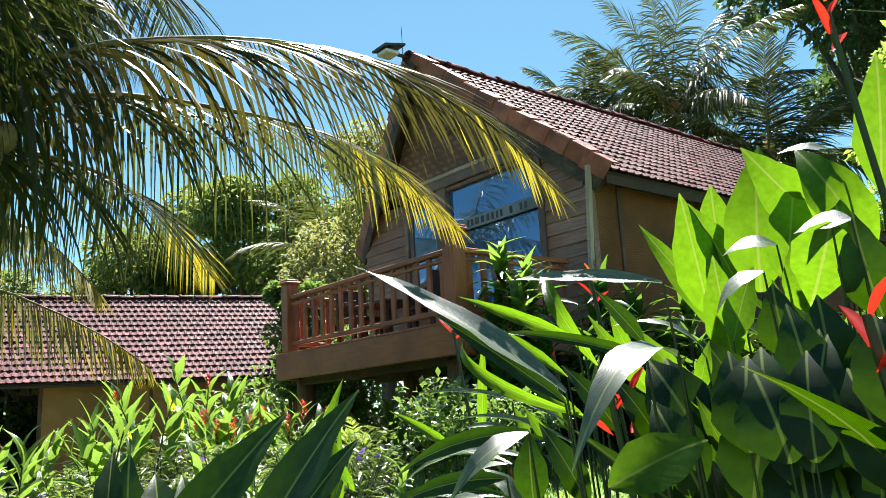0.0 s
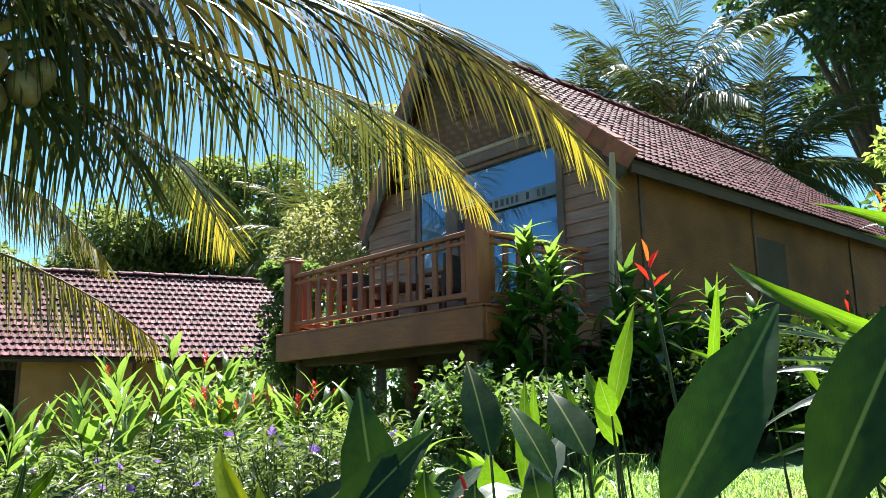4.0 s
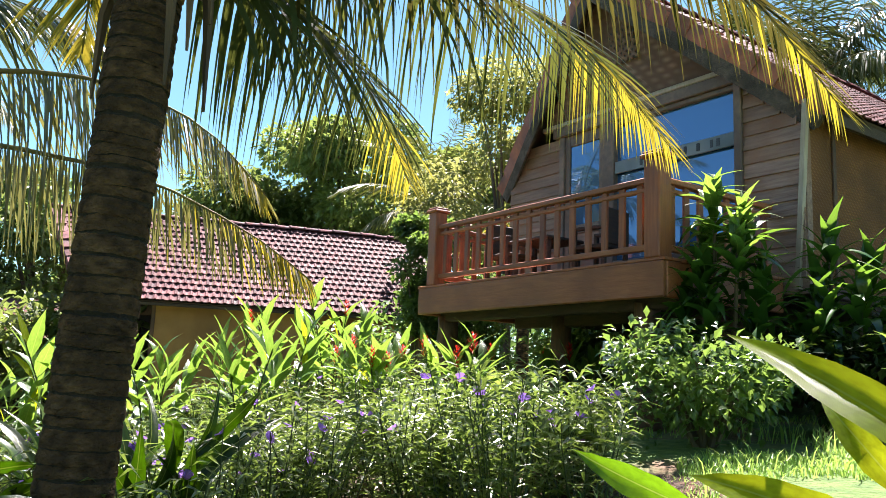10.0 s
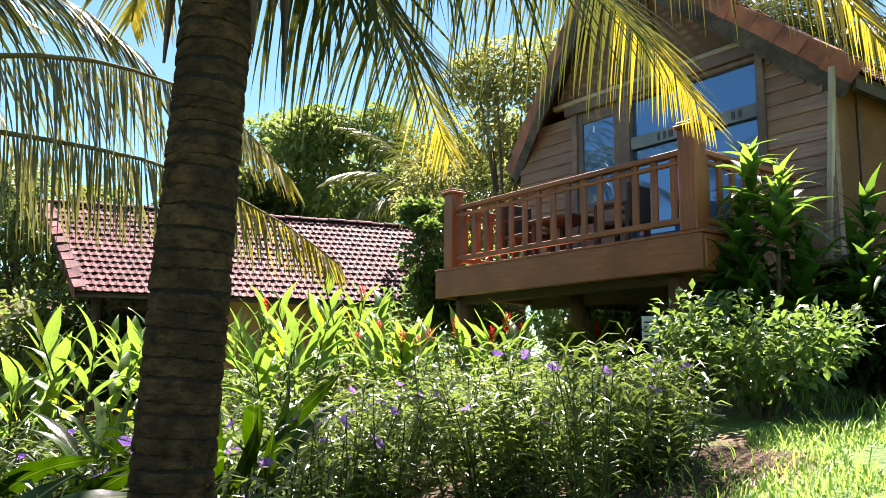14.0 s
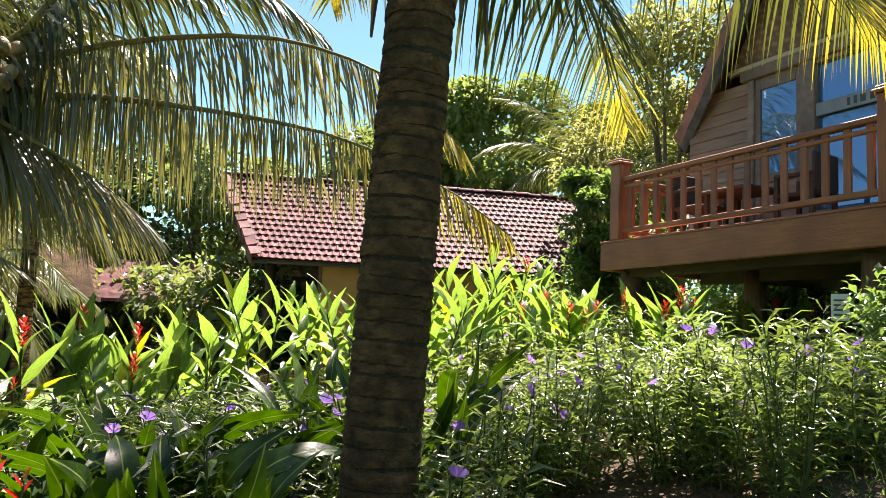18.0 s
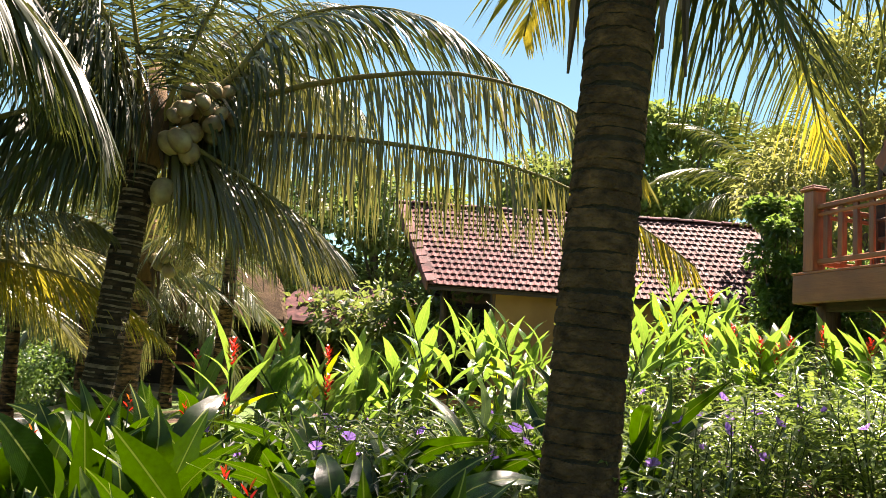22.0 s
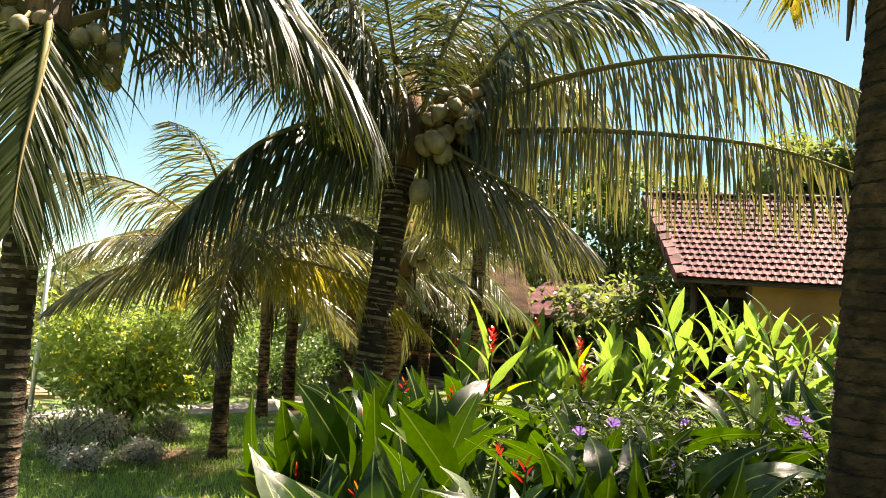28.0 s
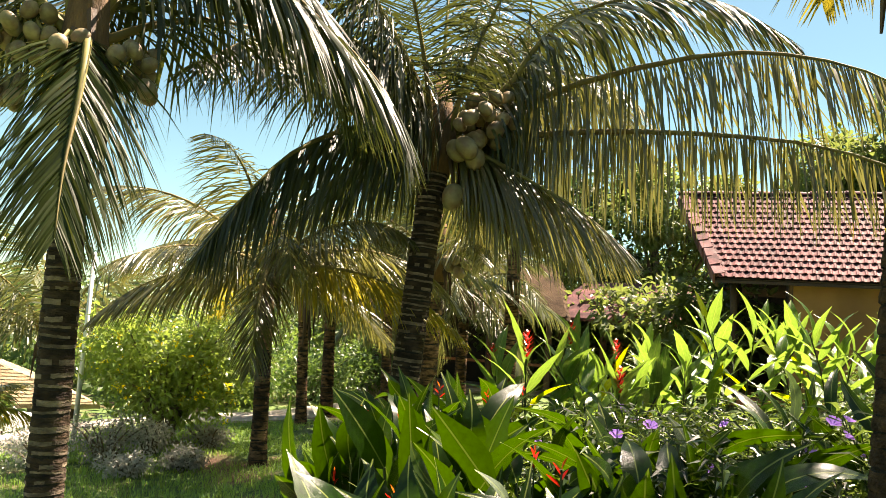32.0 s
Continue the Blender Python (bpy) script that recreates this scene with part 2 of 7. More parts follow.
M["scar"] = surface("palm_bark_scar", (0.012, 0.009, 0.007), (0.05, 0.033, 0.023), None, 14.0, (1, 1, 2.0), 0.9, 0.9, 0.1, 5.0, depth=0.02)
M["tree_bark"] = surface("tree_bark", (0.09, 0.065, 0.05), (0.22, 0.17, 0.13), None, 9.0, (2, 2, 0.6), 0.9, 0.7)
M["rachis"] = surface("frond_stalk", (0.13, 0.12, 0.032), (0.28, 0.24, 0.08), (0.16, 0.1, 0.04), 5.0, rough=0.6, bump=0.15, gloss=0.25)
M["frond"] = leafy("palm_leaflet", (0.014, 0.027, 0.006), (0.05, 0.066, 0.016), (0.36, 0.4, 0.045), 0.16, 0.42, 0.15, edge=(0.16, 0.13, 0.035), scale=1.2)
# Pale base puts sun glint into the leaflet colour, besides its gloss.
M["frond_sheen"] = leafy("sheen_palm_leaflet", (0.03, 0.034, 0.014), (0.16, 0.155, 0.075), (0.44, 0.42, 0.09), 0.26, 0.26, 1.0, scale=1.2)
M["frond_olive"] = leafy("olive_palm_leaflet", (0.018, 0.023, 0.008), (0.07, 0.066, 0.024), (0.32, 0.28, 0.045), 0.14, 0.42, 0.15, edge=(0.17, 0.13, 0.045), scale=1.2)
M["frond_pale"] = leafy("pale_palm_leaflet", (0.03, 0.044, 0.018), (0.13, 0.14, 0.06), (0.36, 0.38, 0.09), 0.22, 0.34, 0.7, scale=1.2)
M["frond_far"] = leafy("distant_palm_leaflet", (0.012, 0.022, 0.009), (0.055, 0.072, 0.024), (0.24, 0.3, 0.05), 0.16, 0.4, 0.25, scale=1.2)
M["frond_yellow"] = leafy("yellowing_palm_leaflet", (0.1, 0.1, 0.014), (0.26, 0.2, 0.025), (0.6, 0.5, 0.04), 0.36, 0.4, 0.3, edge=(0.3, 0.2, 0.06), scale=1.2)
# Shaded copy of the leaflet: dark undersides put into the colour.
M["frond_shaded"] = leafy("shaded_palm_leaflet", (0.008, 0.014, 0.005), (0.042, 0.052, 0.015), (0.26, 0.3, 0.035), 0.12, 0.36, 0.4, scale=1.2)
M["husk"] = surface("coconut_husk", (0.16, 0.125, 0.055), (0.34, 0.27, 0.14), (0.16, 0.09, 0.045), 8.0, rough=0.5, bump=0.2, spread=0.25, big=9.0)
M["fibre"] = surface("palm_fibre", (0.16, 0.085, 0.04), (0.36, 0.21, 0.1), None, 14.0, (2, 2, 0.5), 0.9, 0.9, 0.2)
M["dry_sheath"] = surface("dry_sheath", (0.06, 0.035, 0.025), (0.16, 0.1, 0.06), None, 6.0, (3, 3, 0.5), 0.8, 0.5)
# One heliconia leaf in two copies: darkened for shade, brightened for sun.
M["shaded_big_leaf"] = leafy("heliconia_leaf", (0.004, 0.015, 0.002), (0.013, 0.044, 0.005), (0.2, 0.5, 0.0), 0.12, 0.3, 0.28, veins=260.0, spread=0.4, by_island=False, scale=5.0, blue=0.0)
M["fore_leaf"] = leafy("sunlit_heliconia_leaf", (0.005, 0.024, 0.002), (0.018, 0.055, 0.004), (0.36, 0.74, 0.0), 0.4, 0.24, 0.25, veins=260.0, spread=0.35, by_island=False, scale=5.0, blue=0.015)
# Grey-white base paints sky and sun sheen onto glossy waxy leaves.
M["waxy_sheen_leaf"] = leafy("waxy_sheen_heliconia_leaf", (0.05, 0.08, 0.062), (0.11, 0.145, 0.12), (0.22, 0.38, 0.1), 0.15, 0.36, 1.0, veins=260.0, spread=0.2, by_island=False, scale=5.0)
M["yellow_leaf"] = leafy("yellow_green_leaf", (0.06, 0.1, 0.003), (0.12, 0.16, 0.006), (0.72, 0.8, 0.0), 0.55, 0.34, 0.15, veins=260.0, spread=0.2, by_island=False, scale=5.0, edge=(0.24, 0.2, 0.01), blue=0.015)
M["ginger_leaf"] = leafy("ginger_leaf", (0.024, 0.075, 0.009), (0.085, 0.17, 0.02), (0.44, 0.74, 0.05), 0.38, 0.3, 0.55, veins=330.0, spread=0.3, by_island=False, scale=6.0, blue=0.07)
# Darkened to stand for the shade beside the house wall.
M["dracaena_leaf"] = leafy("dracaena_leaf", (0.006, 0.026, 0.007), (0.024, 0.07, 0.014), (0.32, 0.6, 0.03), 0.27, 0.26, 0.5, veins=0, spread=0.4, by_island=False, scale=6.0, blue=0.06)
M["stem_green"] = surface("green_stem", (0.014, 0.036, 0.007), (0.04, 0.075, 0.015), (0.03, 0.03, 0.014), 10.0, (1, 1, 0.4), 0.5, 0.2)
M["stem_brown"] = surface("brown_stem", (0.1, 0.075, 0.045), (0.2, 0.15, 0.09), None, 12.0, (1, 1, 0.4), 0.8, 0.4)
M["ruellia"] = leafy("narrow_leaf", (0.01, 0.026, 0.005), (0.07, 0.115, 0.018), (0.44, 0.62, 0.05), 0.28, 0.28, 0.6, scale=2.0)
# Shaded copy of the narrow leaf: palm shade put into its colour.
M["ruellia_shaded"] = leafy("shaded_narrow_leaf", (0.004, 0.011, 0.003), (0.015, 0.034, 0.006), (0.18, 0.3, 0.02), 0.1, 0.34, 0.22, scale=2.0, blue=0.05)
M["petal"] = leafy("violet_petal", (0.26, 0.1, 0.5), (0.46, 0.26, 0.72), (0.5, 0.3, 0.85), 0.35, 0.6, 0.3, spread=0.15)
M["red_bract"] = leafy("red_bract", (0.55, 0.012, 0.01), (0.7, 0.03, 0.012), (0.9, 0.05, 0.02), 0.3, 0.35, 0.5, spread=0.15)
M["orange_bract"] = leafy("orange_bract", (0.75, 0.09, 0.012), (0.8, 0.18, 0.02), (1.0, 0.25, 0.03), 0.3, 0.35, 0.5, spread=0.1)
M["bush_leaf"] = leafy("bush_leaf", (0.018, 0.055, 0.01), (0.07, 0.13, 0.02), (0.38, 0.6, 0.05), 0.3, 0.3, 0.7, scale=2.0)
M["tree_leaf"] = leafy("tree_leaf", (0.05, 0.085, 0.022), (0.13, 0.175, 0.05), (0.36, 0.46, 0.08), 0.36, 0.42, 0.5, scale=0.8)
M["tree_leaf_dark"] = leafy("dark_tree_leaf", (0.028, 0.058, 0.02), (0.07, 0.11, 0.035), (0.16, 0.28, 0.05), 0.3, 0.42, 0.45, scale=0.8)
M["tree_leaf_pale"] = leafy("pale_tree_leaf", (0.1, 0.12, 0.04), (0.22, 0.23, 0.09), (0.5, 0.52, 0.14), 0.38, 0.5, 0.4, scale=0.8)
M["lime_leaf"] = leafy("lime_leaf", (0.045, 0.1, 0.012), (0.17, 0.25, 0.03), (0.56, 0.74, 0.06), 0.38, 0.35, 0.6, scale=2.0)
M["silver_leaf"] = leafy("silver_leaf", (0.28, 0.28, 0.24), (0.48, 0.47, 0.42), (0.5, 0.5, 0.4), 0.25, 0.7, 0.2, scale=2.0)
M["yellow_petal"] = leafy("yellow_petal", (0.75, 0.5, 0.01), (0.85, 0.65, 0.02), (1, 0.8, 0.05), 0.3, 0.6, 0.3)
M["grass"] = leafy("grass_blade", (0.1, 0.23, 0.04), (0.28, 0.41, 0.075), (0.5, 0.7, 0.09), 0.42, 0.5, 0.35, scale=0.7)
M["slab"] = surface("concrete_slab", (0.34, 0.29, 0.25), (0.5, 0.44, 0.39), (0.26, 0.21, 0.18), 9.0, rough=0.85, bump=0.3, big=1.2)
M["white_paint"] = surface("white_paint", (0.7, 0.7, 0.68), (0.82, 0.82, 0.8), (0.6, 0.58, 0.54), 6.0, rough=0.5, bump=0.08)
M["metal_dark"] = surface("dark_metal", (0.03, 0.03, 0.035), (0.07, 0.07, 0.08), None, 8.0, rough=0.4, bump=0.05)
M["thatch"] = surface("thatch", (0.3, 0.2, 0.11), (0.55, 0.41, 0.26), (0.22, 0.15, 0.08), 16.0, (3, 3, 0.6), 0.9, 0.8, 0.15, 2.0)
M["old_thatch"] = surface("old_thatch", (0.045, 0.03, 0.02), (0.17, 0.11, 0.065), (0.03, 0.02, 0.014), 16.0, (3, 3, 0.6), 0.95, 0.8, 0.2, 2.0, gloss=0.1)
M["curtain"] = surface("pale_curtain", (0.6, 0.58, 0.52), (0.75, 0.73, 0.68), (0.5, 0.47, 0.42), 4.0, (6, 6, 0.4), 0.85, 0.4)
M["strip"] = surface("banner_reflection", (0.2, 0.23, 0.25), (0.3, 0.33, 0.35), None, 4.0, rough=0.4, bump=0.05)
M["pot"] = surface("glazed_pot", (0.5, 0.45, 0.38), (0.65, 0.6, 0.52), None, 6.0, rough=0.45, bump=0.1)


def ground_material():
    m, nt, bs, out = nodes_of("ground_soil_and_turf")
    co = nt.nodes.new("ShaderNodeTexCoord").outputs["Object"]
    turf = mixed(nt, (0.05, 0.11, 0.022), (0.13, 0.2, 0.045), noise_of(nt, co, 9.0, 8.0, 0.3, 0.7))
    soil = mixed(nt, (0.1, 0.05, 0.03), (0.24, 0.14, 0.09), noise_of(nt, co, 14.0, 8.0, 0.3, 0.7))
    col = mixed(nt, turf, soil, noise_of(nt, co, 0.9, 7.0, 0.52, 0.66))
    col = mixed(nt, col, (0.32, 0.27, 0.13), noise_of(nt, co, 3.1, 5.0, 0.62, 0.78))
    nt.links.new(col, bs.inputs["Base Color"])
    bs.inputs["Roughness"].default_value = 0.92
    bp = nt.nodes.new("ShaderNodeBump")
    bp.inputs["Strength"].default_value, bp.inputs["Distance"].default_value = 0.8, 0.03
    nt.links.new(noise_of(nt, co, 30.0, 8.0, 0.2, 0.8), bp.inputs["Height"])
    nt.links.new(bp.outputs[0], bs.inputs["Normal"])
    return m


M["ground"] = ground_material()


def glass_material():
    m, nt, bs, out = nodes_of("window_glass")
    bs.inputs["Base Color"].default_value = (0.07, 0.19, 0.4, 1)
    bs.inputs["Metallic"].default_value = 0.45
    bs.inputs["Roughness"].default_value = 0.02
    bs.inputs["IOR"].default_value = 1.75
    bs.inputs["Specular IOR Level"].default_value = 0.8
    co = nt.nodes.new("ShaderNodeTexCoord").outputs["Object"]
    bp = nt.nodes.new("ShaderNodeBump")
    bp.inputs["Strength"].default_value, bp.inputs["Distance"].default_value = 0.03, 0.01
    nt.links.new(noise_of(nt, co, 1.3, 2.0, 0.2, 0.8), bp.inputs["Height"])
    nt.links.new(bp.outputs[0], bs.inputs["Normal"])
    return m


M["glass"] = glass_material()


# ---- mesh helpers ----
class Shape:
    """Collects vertices and faces of one mesh."""

    def __init__(self):
        self.v, self.f = [], []

    def add(self, verts, faces):
        n = len(self.v)
        self.v.extend(verts)
        self.f.extend([tuple(n + i for i in f) for f in faces])

    def tube(self, pts, radii, sides=8, cap=True):
        n = len(self.v)
        pts = [Vector(p) for p in pts]
        ref = Vector((0.31, 0.17, 1)).normalized()
        for i, p in enumerate(pts):
            t = (pts[min(i + 1, len(pts) - 1)] - pts[max(i - 1, 0)]).normalized()
            r = ref if abs(t.dot(ref)) < 0.9 else Vector((1, 0, 0))
            a = t.cross(r).normalized()
            b = t.cross(a)
            for k in range(sides):
                w = 2 * math.pi * k / sides
                self.v.append(p + (a * math.cos(w) + b * math.sin(w)) * radii[i])
        for i in range(len(pts) - 1):
            for k in range(sides):
                k2 = (k + 1) % sides
                self.f.append((n + i * sides + k, n + i * sides + k2, n + (i + 1) * sides + k2, n + (i + 1) * sides + k))
        if cap:
            self.f.append(tuple(n + k for k in range(sides))[::-1])
            self.f.append(tuple(n + (len(pts) - 1) * sides + k for k in range(sides)))

    def mesh(self, name, smooth=False):
        me = bpy.data.meshes.new(name)
        me.from_pydata([tuple(v) for v in self.v], [], self.f)
        if smooth:
            me.polygons.foreach_set("use_smooth", [True] * len(me.polygons))
        me.update()
        return me


def part(name, data, material, parent=None, label="", m=None, smooth=False):
    """Links a Shape, a bmesh or a mesh as one mesh object under a thing or a part."""
    if isinstance(data, Shape):
        data = data.mesh(name, smooth)
    elif isinstance(data, bmesh.types.BMesh):
        bm, data = data, bpy.data.meshes.new(name)
        bm.to_mesh(data)
        bm.free()
    if not data.materials:
        data.materials.append(material)
    ob = new(name, data)
    if parent is not None:
        ob.parent = parent
    if m is not None:
        ob.matrix_basis = m
    if label:
        ob["label"] = label
    return ob


def thing(name, x, y, z, label, category, group="", kind="", rz=0.0):
    ob = new(name)
    ob.empty_display_size = 0.2
    ob.matrix_basis = pose(x, y, z, 0, 0, rz)
    return tagged(ob, label, category, group, kind)


def block(lo, hi, bevel=0.008):
    """A box from corner to corner with softened edges."""
    bm = bmesh.new()
    bmesh.ops.create_cube(bm, size=1)
    c, s = [(a + b) / 2 for a, b in zip(lo, hi)], [abs(b - a) for a, b in zip(lo, hi)]
    for v in bm.verts:
        v.co = Vector((c[0] + v.co.x * s[0], c[1] + v.co.y * s[1], c[2] + v.co.z * s[2]))
    if bevel:
        bmesh.ops.bevel(bm, geom=list(bm.edges), offset=min(bevel, min(s) * 0.3), segments=1, affect="EDGES")
    return bm


def sm(a, b, v):
    t = min(1.0, max(0.0, (v - a) / (b - a)))
    return t * t * (3 - 2 * t)


def ground_z(x, y):
    g = -0.3 + 0.45 * sm(-10, -6.5, y) - 0.9 * (1 - sm(-19, -11, y))
    g += 1.05 * (0.5 + 0.5 * sm(-7, 0, x)) * sm(-6.4, -0.5, y + 0.1 * (x - 6))
    g += 0.3 * sm(8, 10.5, x) * sm(-9, -5, y)
    g += 0.05 * max(0.0, min(y + 0.5, 40.0)) - 1.7 * (1 - sm(-22, -14.5, y))
    return g + 0.03 * noise.noise(Vector((x * 0.7, y * 0.7, 0)))


# ---- ground ----
def ground_sheet():
    s = Shape()
    steps = [-900, -400, -180, -90, -50, -32] + [-24 + 0.5 * i for i in range(85)] + [22, 28, 40, 70, 150, 400, 900]
    n = len(steps)
    for y in steps:
        for x in steps:
            s.v.append((x, y, ground_z(x, y)))
    for j in range(n - 1):
        for i in range(n - 1):
            s.f.append((j * n + i, j * n + i + 1, (j + 1) * n + i + 1, (j + 1) * n + i))
    ob = part("ground", s, M["ground"], smooth=True)
    tagged(ob, "sloping garden ground of turf and reddish soil", "ground", kind="structure")


ground_sheet()

# ---- roofs ----
def tile_shape(w=0.145, l=0.245, th=0.014):
    """One clay interlocking tile: a shallow roll on one side, a turned-down lip at the lower end."""
    s = Shape()
    prof = [(-0.5, 0.0), (-0.36, 0.018), (-0.2, 0.02), (-0.06, 0.003), (0.2, 0.002), (0.38, 0.005), (0.5, 0.01)]
    for dz in (0.0, -th):
        for yy, lift in ((0.0, 0.027), (l, 0.0)):
            for a, h in prof:
                s.v.append((a * w, yy, h + lift + dz))
    k = len(prof)
    for i in range(k - 1):
        s.f.append((i, i + 1, k + i + 1, k + i))
        s.f.append((2 * k + i, i, i + 1, 2 * k + i + 1)[::-1])
    s.f.append((0, k, 3 * k, 2 * k))
    s.f.append((k - 1, 2 * k - 1, 4 * k - 1, 3 * k - 1)[::-1])
    return s


TILE = tile_shape().mesh("tile")
TILE.materials.append(M["tile"])


def tiled_slope(parent, base, along, up, length, courses, starts, near, rest_label, course=0.2, width=0.14):
    """Tiles over one slope: base is the lower corner, along runs with the eave, up with the slope. starts(k) gives where course k begins.
    Tiles whose place along the eave lies in near become pieces; the others are joined."""
    along, up = Vector(along).normalized(), Vector(up).normalized()
    out = along.cross(up).normalized()
    if out.z < 0:
        out = -out
    joined = Shape()
    made = 0
    rnd = random.Random(11)
    for k in range(courses):
        a0 = starts(k)
        n = int((length - a0) / width)
        for i in range(n):
            a = a0 + (i + 0.5) * width
            p = Vector(base) + along * a + up * (k * course) + out * (0.012 + rnd.uniform(-0.004, 0.004))
            u2 = (up + out * -0.02 + along * rnd.uniform(-0.02, 0.02)).normalized()
            x2 = u2.cross(out).normalized()
            o2 = x2.cross(u2).normalized()
            m = Matrix((( x2.x, u2.x, o2.x, p.x), (x2.y, u2.y, o2.y, p.y), (x2.z, u2.z, o2.z, p.z), (0, 0, 0, 1)))
            if near[0] <= a < near[1] and made < 300:
                part("tile", TILE, M["tile"], parent, m=m)
                made += 1
            else:
                joined.add([m @ v.co for v in TILE.vertices], [tuple(pl.vertices) for pl in TILE.polygons])
    if joined.v:
        ob = part("tile_field", joined, M["tile"], parent, rest_label)
        ob["kind"] = "stuff"


def cap_tile(l=0.36, r=0.1):
    """A half-round ridge tile with a wider lip."""
    s = Shape()
    sides = 8
    for yy, rr in ((0, r * 1.12), (0.06, r * 1.12), (0.065, r), (l, r * 0.94)):
        for inner in (0, 1):
            for k in range(sides + 1):
                w = math.pi * k / sides
                q = rr - inner * 0.016
                s.v.append((math.cos(w) * q, yy, math.sin(w) * q * 0.75))
    k1 = sides + 1
    for i in range(3):
        for k in range(sides):
            a = i * 2 * k1 + k
            b = (i + 1) * 2 * k1 + k
            s.f.append((a, a + 1, b + 1, b))
    for k in range(sides):
        s.f.append((k, k1 + k, k1 + k + 1, k + 1))
    return s


CAP = cap_tile().mesh("ridge_tile", True)
CAP.materials.append(M["verge"])
CAPR = cap_tile().mesh("crest_tile", True)
CAPR.materials.append(M["tile"])


def verge_shape(flip=1, l=0.36):
    """An angled verge tile: a top plate and a deep front lip, wider at its lower end."""
    s = Shape()
    for yy, g, lift in ((0.0, 0.014, 0.022), (0.05, 0.012, 0.018), (l, 0.0, 0.0)):
        for x, z in ((-0.035 - g, -0.16), (-0.035 - g, 0.05), (-0.02 - g, 0.066), (0.17, 0.066), (0.17, 0.046), (-0.014, 0.044), (-0.014, -0.16)):
            s.v.append((x * flip, yy, z + lift))
    k = 7
    for i in range(2):
        for j in range(k):
            q = (i * k + j, i * k + (j + 1) % k, (i + 1) * k + (j + 1) % k, (i + 1) * k + j)
            s.f.append(q if flip > 0 else q[::-1])
    s.f.append((0, 1, 2, 5, 6))
    s.f.append((2, 3, 4, 5))
    return s


VERGE = {}
for flip in (1, -1):
    VERGE[flip] = verge_shape(flip).mesh("verge_tile")
    VERGE[flip].materials.append(M["verge"])
    VERGE[2 * flip] = verge_shape(flip).mesh("verge_tile")
    VERGE[2 * flip].materials.append(M["tile"])


def run_of_caps(name, parent, a, b, mesh, out, step=0.33):
    a, b, out = Vector(a), Vector(b), Vector(out).normalized()
    d = (b - a)
    n = int(d.length / step)
    u = d.normalized()
    x = u.cross(out).normalized()
    o = x.cross(u)
    rnd = random.Random(5)
    for i in range(n):
        p = a + u * (i * step) + o * rnd.uniform(-0.006, 0.01)
        m = Matrix(((x.x, u.x, o.x, p.x), (x.y, u.y, o.y, p.y), (x.z, u.z, o.z, p.z), (0, 0, 0, 1)))
        part(name, mesh, M["verge"], parent, m=m @ pose(0, 0, 0, rnd.uniform(-2, 2), rnd.uniform(-4, 4), rnd.uniform(-2, 2)))


def prism(pts, offset):
    """A slab: a flat polygon pushed along offset."""
    s = Shape()
    n = len(pts)
    o = Vector(offset)
    s.v = [Vector(p) for p in pts] + [Vector(p) + o for p in pts]
    s.f = [tuple(range(n))[::-1], tuple(range(n, 2 * n))] + [(i, (i + 1) % n, n + (i + 1) % n, n + i) for i in range(n)]
    return s


# ---- main stilt house ----
EX_R, EX_L, EAVE_Z, RX, RZ = 4.42, -0.78, 4.49, 1.82, 6.72
Y_EAVE, Y_APEX, Y_BACK = 1.94, 1.12, 10.6
house = thing("stilt_house", 0, 0, 0, "brown wooden stilt house with a steep clay-tiled roof and bamboo walls", "house")


